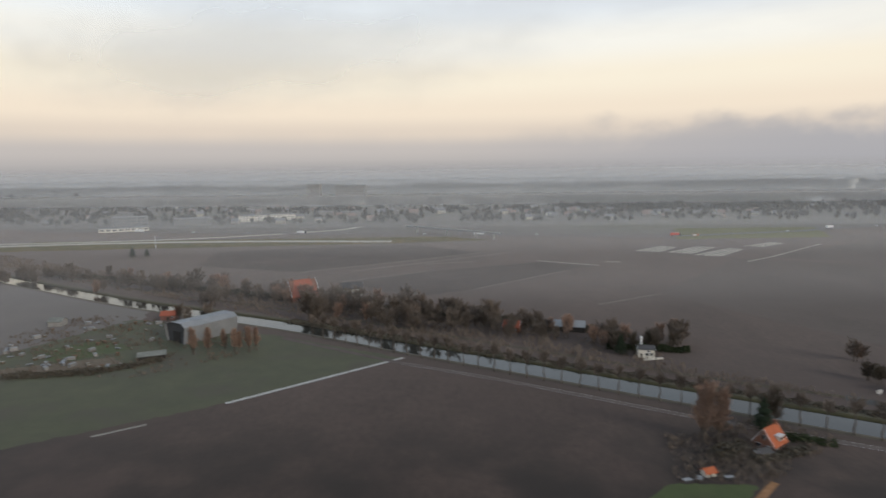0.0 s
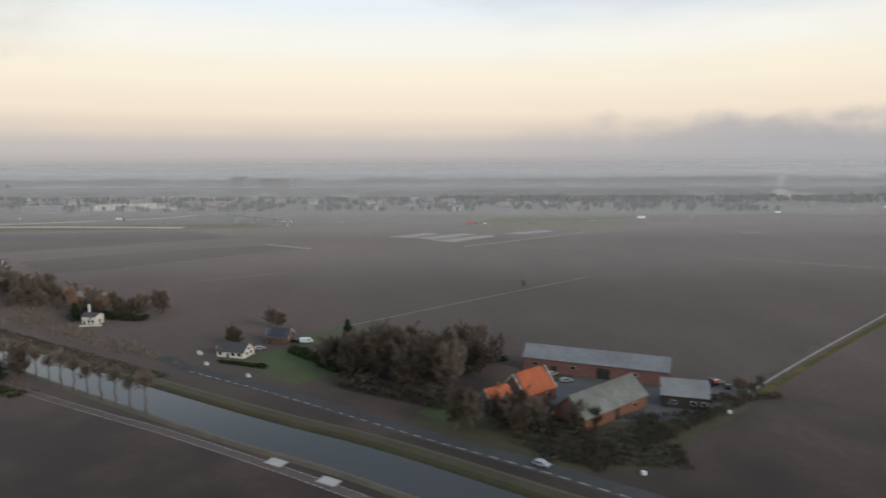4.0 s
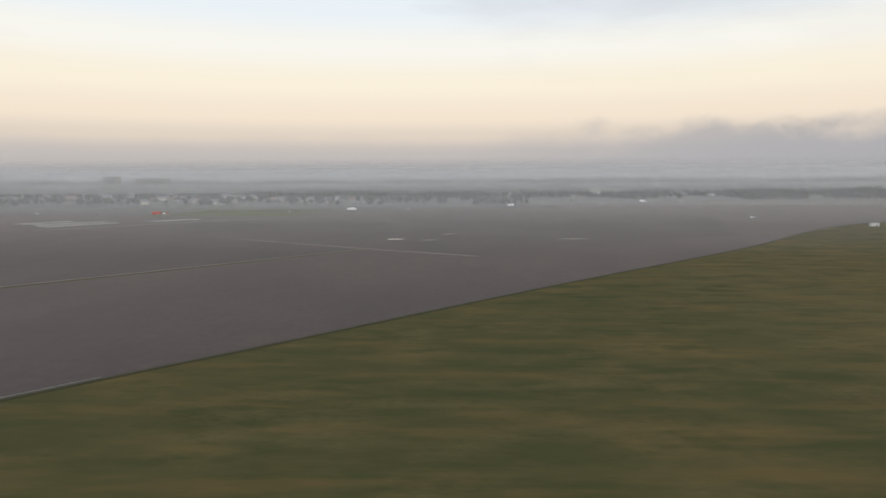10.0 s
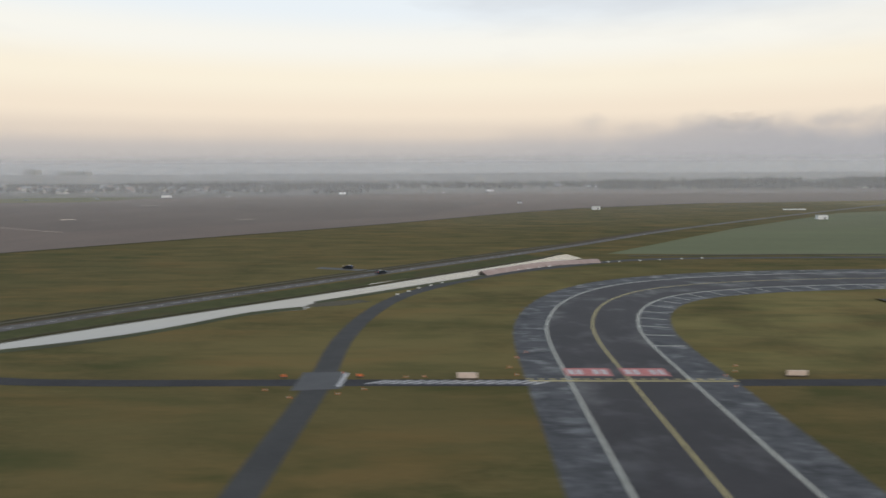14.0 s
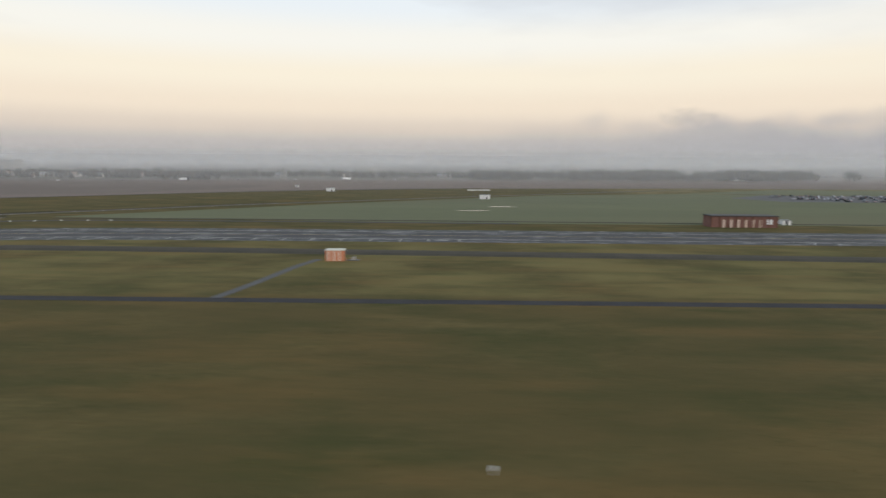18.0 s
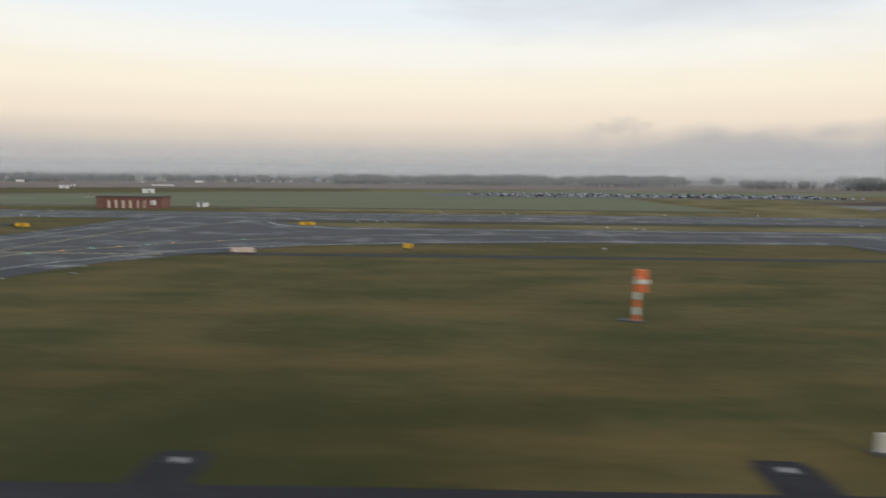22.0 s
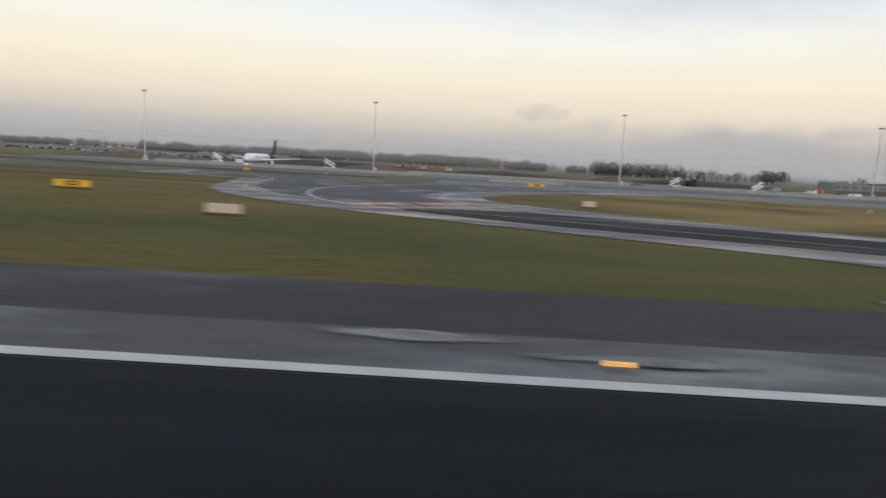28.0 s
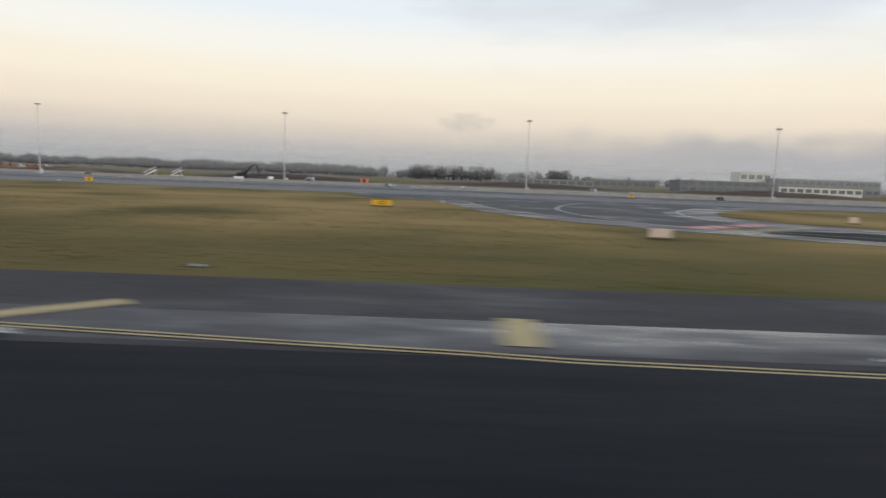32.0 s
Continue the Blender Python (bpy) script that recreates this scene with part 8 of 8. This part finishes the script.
rnd = random.Random(51)
# vehicles on the motorway
MW = smooth_line([(-400, 545), (-100, 496), (38, 478), (146, 462), (208, 476), (263, 491), (311, 516), (367, 530), (421, 557), (504, 597), (640, 660)], 3)
lorry = None
for k in range(20):
    p = MW[int(len(MW) * (0.1 + 0.88 * k / 19))]
    q = MW[min(len(MW) - 1, int(len(MW) * (0.1 + 0.88 * k / 19)) + 1)]
    rz = math.degrees(math.atan2(q.y - p.y, q.x - p.x))
    if k % 3 == 0:
        ob = thing("lorry", "white box lorry on the motorway" if k != 9 else "red box lorry on the motorway", "lorry", at(p.x, p.y, rz, 0.02), "motorway traffic")
        part("trailer", boxes((-1.2, 0, 0.5, 6.4, 1.4, 1.8)), WHITE if k != 9 else CAR_RED, ob)
        part("cab", boxes((2.9, 0, 0.3, 1.3, 1.4, 1.6)), CAR_DARK if k % 2 else WHITE, ob)
        for sx in (-3.6, -2.6, 2.8):
            part("wheel", tubes(((sx, -0.7, 0.27), (sx, 0.7, 0.27), 0.28, 0.28, 10)), RUBBER, ob)
    else:
        car("pale car driving on the motorway", WHITE if k % 2 else CAR_SILVER, at(p.x, p.y, rz, 0.02), group="motorway traffic")
ob = thing("road_sign_gantry", "red and white board beside the motorway", "sign", at(168, 452))
part("board", boxes((0, 0, 1.0, 5.0, 0.3, 1.5)), ORANGE_DULL, ob)
part("panel", boxes((-0.9, -0.18, 1.3, 2.4, 0.1, 0.8)), WHITE, ob)
for s in (-2.2, 2.2):
    part("post", tubes(((s, 0, -0.1), (s, 0, 1.2), 0.15, 0.15, 6)), STEEL, ob)
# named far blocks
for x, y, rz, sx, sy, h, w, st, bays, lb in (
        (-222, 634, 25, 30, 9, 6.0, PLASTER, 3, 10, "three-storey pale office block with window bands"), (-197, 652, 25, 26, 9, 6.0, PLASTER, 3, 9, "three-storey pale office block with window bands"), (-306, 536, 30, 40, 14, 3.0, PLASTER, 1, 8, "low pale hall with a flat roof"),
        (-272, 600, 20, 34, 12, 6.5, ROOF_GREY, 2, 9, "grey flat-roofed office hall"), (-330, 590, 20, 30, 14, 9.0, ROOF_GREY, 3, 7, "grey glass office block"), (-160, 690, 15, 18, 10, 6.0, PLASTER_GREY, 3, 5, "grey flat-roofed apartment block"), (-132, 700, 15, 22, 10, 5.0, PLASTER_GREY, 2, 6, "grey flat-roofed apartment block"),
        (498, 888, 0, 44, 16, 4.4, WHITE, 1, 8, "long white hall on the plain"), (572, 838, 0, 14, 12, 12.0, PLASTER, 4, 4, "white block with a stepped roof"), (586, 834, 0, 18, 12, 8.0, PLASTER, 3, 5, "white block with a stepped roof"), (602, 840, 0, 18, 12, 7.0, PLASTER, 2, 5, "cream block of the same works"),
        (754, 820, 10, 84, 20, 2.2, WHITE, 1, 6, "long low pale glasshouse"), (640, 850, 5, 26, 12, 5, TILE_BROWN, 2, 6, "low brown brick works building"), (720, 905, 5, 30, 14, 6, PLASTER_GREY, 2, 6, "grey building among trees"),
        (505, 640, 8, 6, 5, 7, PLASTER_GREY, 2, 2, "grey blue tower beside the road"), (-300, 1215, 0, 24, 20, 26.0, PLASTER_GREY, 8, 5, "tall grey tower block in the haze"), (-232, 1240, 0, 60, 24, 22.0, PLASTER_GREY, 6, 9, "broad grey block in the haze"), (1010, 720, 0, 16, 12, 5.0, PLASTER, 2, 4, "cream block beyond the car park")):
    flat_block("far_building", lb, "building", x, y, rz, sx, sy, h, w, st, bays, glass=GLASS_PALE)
# house tones are greyed in the paint to imitate distance haze
hp = [gable_house("town_house", "town house with walls and roof greyed for haze", "house", -100, 720, 20, 9, 6.5, 3.4, 6.4, PLASTER_GREY, ROOF_GREY, (), [("s", -2, 0.8, 1.2, 1.0), ("s", 2, 0.8, 1.2, 1.0)], group="town houses", trim=PLASTER),
      gable_house("town_house", "town house greyed for haze under a brown roof", "house", -60, 700, 10, 10, 7, 3.6, 7.0, PLASTER_GREY, TILE_BROWN, (), [("s", -2, 0.8, 1.2, 1.0), ("s", 2, 0.8, 1.2, 1.0)], group="town houses", trim=PLASTER),
      gable_house("town_house", "cream rendered town house with its roof greyed for haze", "house", -30, 720, 0, 12, 7, 4.0, 7.0, PLASTER_TOWN, ROOF_GREY, (), [("s", -3, 0.8, 1.2, 1.0), ("s", 3, 0.8, 1.2, 1.0)], group="town houses", trim=PLASTER)]
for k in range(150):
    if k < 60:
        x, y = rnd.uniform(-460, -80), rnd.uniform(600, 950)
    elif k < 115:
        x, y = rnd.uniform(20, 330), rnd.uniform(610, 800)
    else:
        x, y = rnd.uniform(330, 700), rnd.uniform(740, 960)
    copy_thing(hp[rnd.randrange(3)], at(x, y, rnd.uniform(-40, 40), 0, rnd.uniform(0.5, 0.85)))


def scatter(n, x0, x1, y0, y1, seed, clump=0.0, bare=-0.05):
    r = random.Random(seed)
    out = []
    while len(out) < n:
        x, y = r.uniform(x0, x1), r.uniform(y0, y1)
        if clump and noise.noise((x * clump, y * clump * 1.5, seed)) < bare:
            continue
        out.append((x, y))
    return out


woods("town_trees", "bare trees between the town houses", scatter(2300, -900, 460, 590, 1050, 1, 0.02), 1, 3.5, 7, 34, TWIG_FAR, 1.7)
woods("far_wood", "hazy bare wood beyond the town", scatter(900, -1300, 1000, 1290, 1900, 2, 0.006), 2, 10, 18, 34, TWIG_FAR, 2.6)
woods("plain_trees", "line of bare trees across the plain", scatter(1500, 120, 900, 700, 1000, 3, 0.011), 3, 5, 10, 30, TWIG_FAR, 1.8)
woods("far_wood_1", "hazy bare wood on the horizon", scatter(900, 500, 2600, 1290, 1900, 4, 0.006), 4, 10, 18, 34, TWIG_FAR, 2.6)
woods("airport_wood", "bare grey wood behind the car park", scatter(330, 820, 1135, 690, 765, 5, 0.016, 0.08), 5, 7, 14, 70, TWIG_WOOD, 1.3)
woods("airport_wood_1", "bare clumps of trees beyond the fields", scatter(250, 700, 1000, 660, 740, 6, 0.02, 0.1), 6, 6, 12, 70, TWIG_WOOD, 1.2)
woods("airport_wood_2", "rounded dark wood by the halls", scatter(110, 1172, 1240, 520, 566, 7), 7, 5.5, 14, 60, TWIG_WOOD, 1.2)
woods("airport_wood_5", "lone clump of tall bare trees by the halls", scatter(14, 1279, 1292, 452, 466, 12), 12, 8, 12, 90, TWIG_WOOD, 1.0)
woods("airport_wood_3", "bare trees behind the apron", scatter(60, 1100, 1170, 560, 600, 8, 0.05, 0.0), 8, 5, 9, 60, TWIG_WOOD, 1.1)
woods("airport_wood_4", "bare trees behind the halls", scatter(150, 1240, 1800, 540, 640, 9, 0.02, 0.12), 9, 6, 11, 60, TWIG_WOOD, 1.2)
row = [(600 + k * 10, 850 + 6 * math.sin(k)) for k in range(60)]
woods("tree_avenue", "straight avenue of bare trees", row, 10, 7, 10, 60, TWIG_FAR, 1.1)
row = [(790 + k * 5.6, 760 - k * 2.75) for k in range(48) if k % 7 != 5]
woods("tree_avenue_1", "straight avenue of tall bare trees behind the apron", row, 11, 7, 13.5, 80, TWIG_WOOD, 1.0)


# morning mist and low cloud: thin veils far out over the plain, lit from both sides
def veil_material(name, colour):
    """Returns the material's nodes, its links and the socket for how much of the light the veil catches."""
    m = bpy.data.materials.new(name)
    m.use_nodes = True
    n, l = m.node_tree.nodes, m.node_tree.links
    n.remove(n["Principled BSDF"])
    tr, di, tl = n.new("ShaderNodeBsdfTransparent"), n.new("ShaderNodeBsdfDiffuse"), n.new("ShaderNodeBsdfTranslucent")
    both, mx = n.new("ShaderNodeMixShader"), n.new("ShaderNodeMixShader")
    di.inputs["Color"].default_value = tl.inputs["Color"].default_value = (*colour, 1)
    both.inputs[0].default_value = 0.6
    l.new(di.outputs[0], both.inputs[1])
    l.new(tl.outputs[0], both.inputs[2])
    l.new(tr.outputs[0], mx.inputs[1])
    l.new(both.outputs[0], mx.inputs[2])
    l.new(mx.outputs[0], n["Material Output"].inputs["Surface"])
    return m, n, l, mx.inputs[0]


def ramp_node(n, l, out, lo, hi, t0, t1):
    r = n.new("ShaderNodeMapRange")
    r.interpolation_type = "SMOOTHSTEP"
    r.inputs["From Min"].default_value, r.inputs["From Max"].default_value = lo, hi
    r.inputs["To Min"].default_value, r.inputs["To Max"].default_value = t0, t1
    l.new(out, r.inputs["Value"])
    return r.outputs[0]


def times_node(n, l, a, b):
    mu = n.new("ShaderNodeMath")
    mu.operation = "MULTIPLY"
    l.new(a, mu.inputs[0])
    l.new(b, mu.inputs[1])
    return mu.outputs[0]


def mist(y, share, top, foot, colour):
    m, n, l, sock = veil_material("mist", colour)
    geo, sep = n.new("ShaderNodeNewGeometry"), n.new("ShaderNodeSeparateXYZ")
    l.new(geo.outputs["Position"], sep.inputs[0])
    z = sep.outputs[2]
    l.new(times_node(n, l, ramp_node(n, l, z, top * 0.3, top, share, 0.0), ramp_node(n, l, z, 0.0, foot, 0.0, 1.0)), sock)
    bm = bmesh.new()
    cols = [(x, y + 0.00006 * (x - 600) ** 2 * 0.4) for x in range(-3000, 4501, 250)]
    lo = [bm.verts.new((x, yy, 0.05)) for x, yy in cols]
    hi = [bm.verts.new((x, yy, top)) for x, yy in cols]
    for i in range(len(cols) - 1):
        bm.faces.new((lo[i], lo[i + 1], hi[i + 1], hi[i]))
    tagged(mesh_object("mist", bm, m), "thin veil of grey morning mist over the plain", "mist", kind="stuff")


HAZE, HAZE_FAR = (0.97, 0.955, 0.94), (0.78, 0.78, 0.785)
for y, share, top, foot, tint in ((200, 0.12, 40, 16, HAZE), (330, 0.19, 46, 14, HAZE), (520, 0.19, 46, 5, HAZE), (800, 0.26, 54, 6, HAZE), (1250, 0.38, 62, 6, HAZE_FAR), (2000, 0.66, 74, 7, HAZE_FAR)):
    mist(y, share, top, foot, tint)
# horizon haze: an added glowing sheet, coloured like the low sky, far behind everything
far = bpy.data.materials.new("haze_glow_sheet")
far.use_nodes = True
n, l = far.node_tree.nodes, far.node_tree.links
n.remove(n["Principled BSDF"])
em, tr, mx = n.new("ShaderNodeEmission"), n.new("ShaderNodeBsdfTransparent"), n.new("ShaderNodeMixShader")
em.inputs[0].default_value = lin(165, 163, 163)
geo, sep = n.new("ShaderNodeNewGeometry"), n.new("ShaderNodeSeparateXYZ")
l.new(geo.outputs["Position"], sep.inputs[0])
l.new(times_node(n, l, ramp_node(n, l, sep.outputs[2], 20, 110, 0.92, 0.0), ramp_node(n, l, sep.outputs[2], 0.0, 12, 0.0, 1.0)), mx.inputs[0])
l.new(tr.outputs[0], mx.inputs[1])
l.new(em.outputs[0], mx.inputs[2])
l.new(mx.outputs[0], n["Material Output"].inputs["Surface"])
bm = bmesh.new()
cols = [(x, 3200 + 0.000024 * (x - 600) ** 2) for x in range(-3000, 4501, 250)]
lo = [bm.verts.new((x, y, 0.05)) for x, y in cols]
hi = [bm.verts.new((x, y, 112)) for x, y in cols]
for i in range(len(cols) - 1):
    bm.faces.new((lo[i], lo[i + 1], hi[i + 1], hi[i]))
tagged(mesh_object("backdrop", bm, far), "glowing sheet coloured as pale grey haze along the horizon", "haze", kind="structure")


def low_cloud(x, y, z, sx, sz, share, size, colour, label):
    """A wisp of cloud with a ragged outline."""
    m, n, l, sock = veil_material("cloud", colour)
    co, mp, nz = n.new("ShaderNodeTexCoord"), n.new("ShaderNodeMapping"), n.new("ShaderNodeTexNoise")
    l.new(co.outputs["Object"], mp.inputs[0])
    mp.inputs["Scale"].default_value = (1 / size, 1 / size, 2.2 / size)
    l.new(mp.outputs[0], nz.inputs[0])
    nz.inputs["Scale"].default_value, nz.inputs["Detail"].default_value, nz.inputs["Roughness"].default_value = 1.0, 3, 0.5
    fit, gr = n.new("ShaderNodeMapping"), n.new("ShaderNodeTexGradient")
    fit.inputs["Scale"].default_value = (1 / sx, 0, 1 / sz)
    l.new(co.outputs["Object"], fit.inputs[0])
    gr.gradient_type = "SPHERICAL"
    l.new(fit.outputs[0], gr.inputs[0])
    ad = n.new("ShaderNodeMath")
    ad.operation = "MULTIPLY_ADD"
    l.new(nz.outputs[0], ad.inputs[0])
    ad.inputs[1].default_value = 1.3
    l.new(gr.outputs[0], ad.inputs[2])
    l.new(times_node(n, l, ramp_node(n, l, ad.outputs[0], 0.7, 1.6, 0.0, share), ramp_node(n, l, gr.outputs[0], 0.0, 0.45, 0.0, 1.0)), sock)
    bm = bmesh.new()
    bm.faces.new([bm.verts.new(p) for p in ((-sx, 0, -sz), (sx, 0, -sz), (sx, 0, sz), (-sx, 0, sz))])
    ob = tagged(mesh_object("cloud", bm, m), label, "cloud", kind="stuff")
    ob.matrix_basis = pose(x, y, z)


low_cloud(-70, 200, 92, 130, 28, 0.42, 60, (0.86, 0.86, 0.89), "grey wisp of low cloud over the canal")
low_cloud(1250, 1560, 140, 105, 34, 0.3, 44, (0.74, 0.72, 0.75), "small ragged grey cloud over the airport")
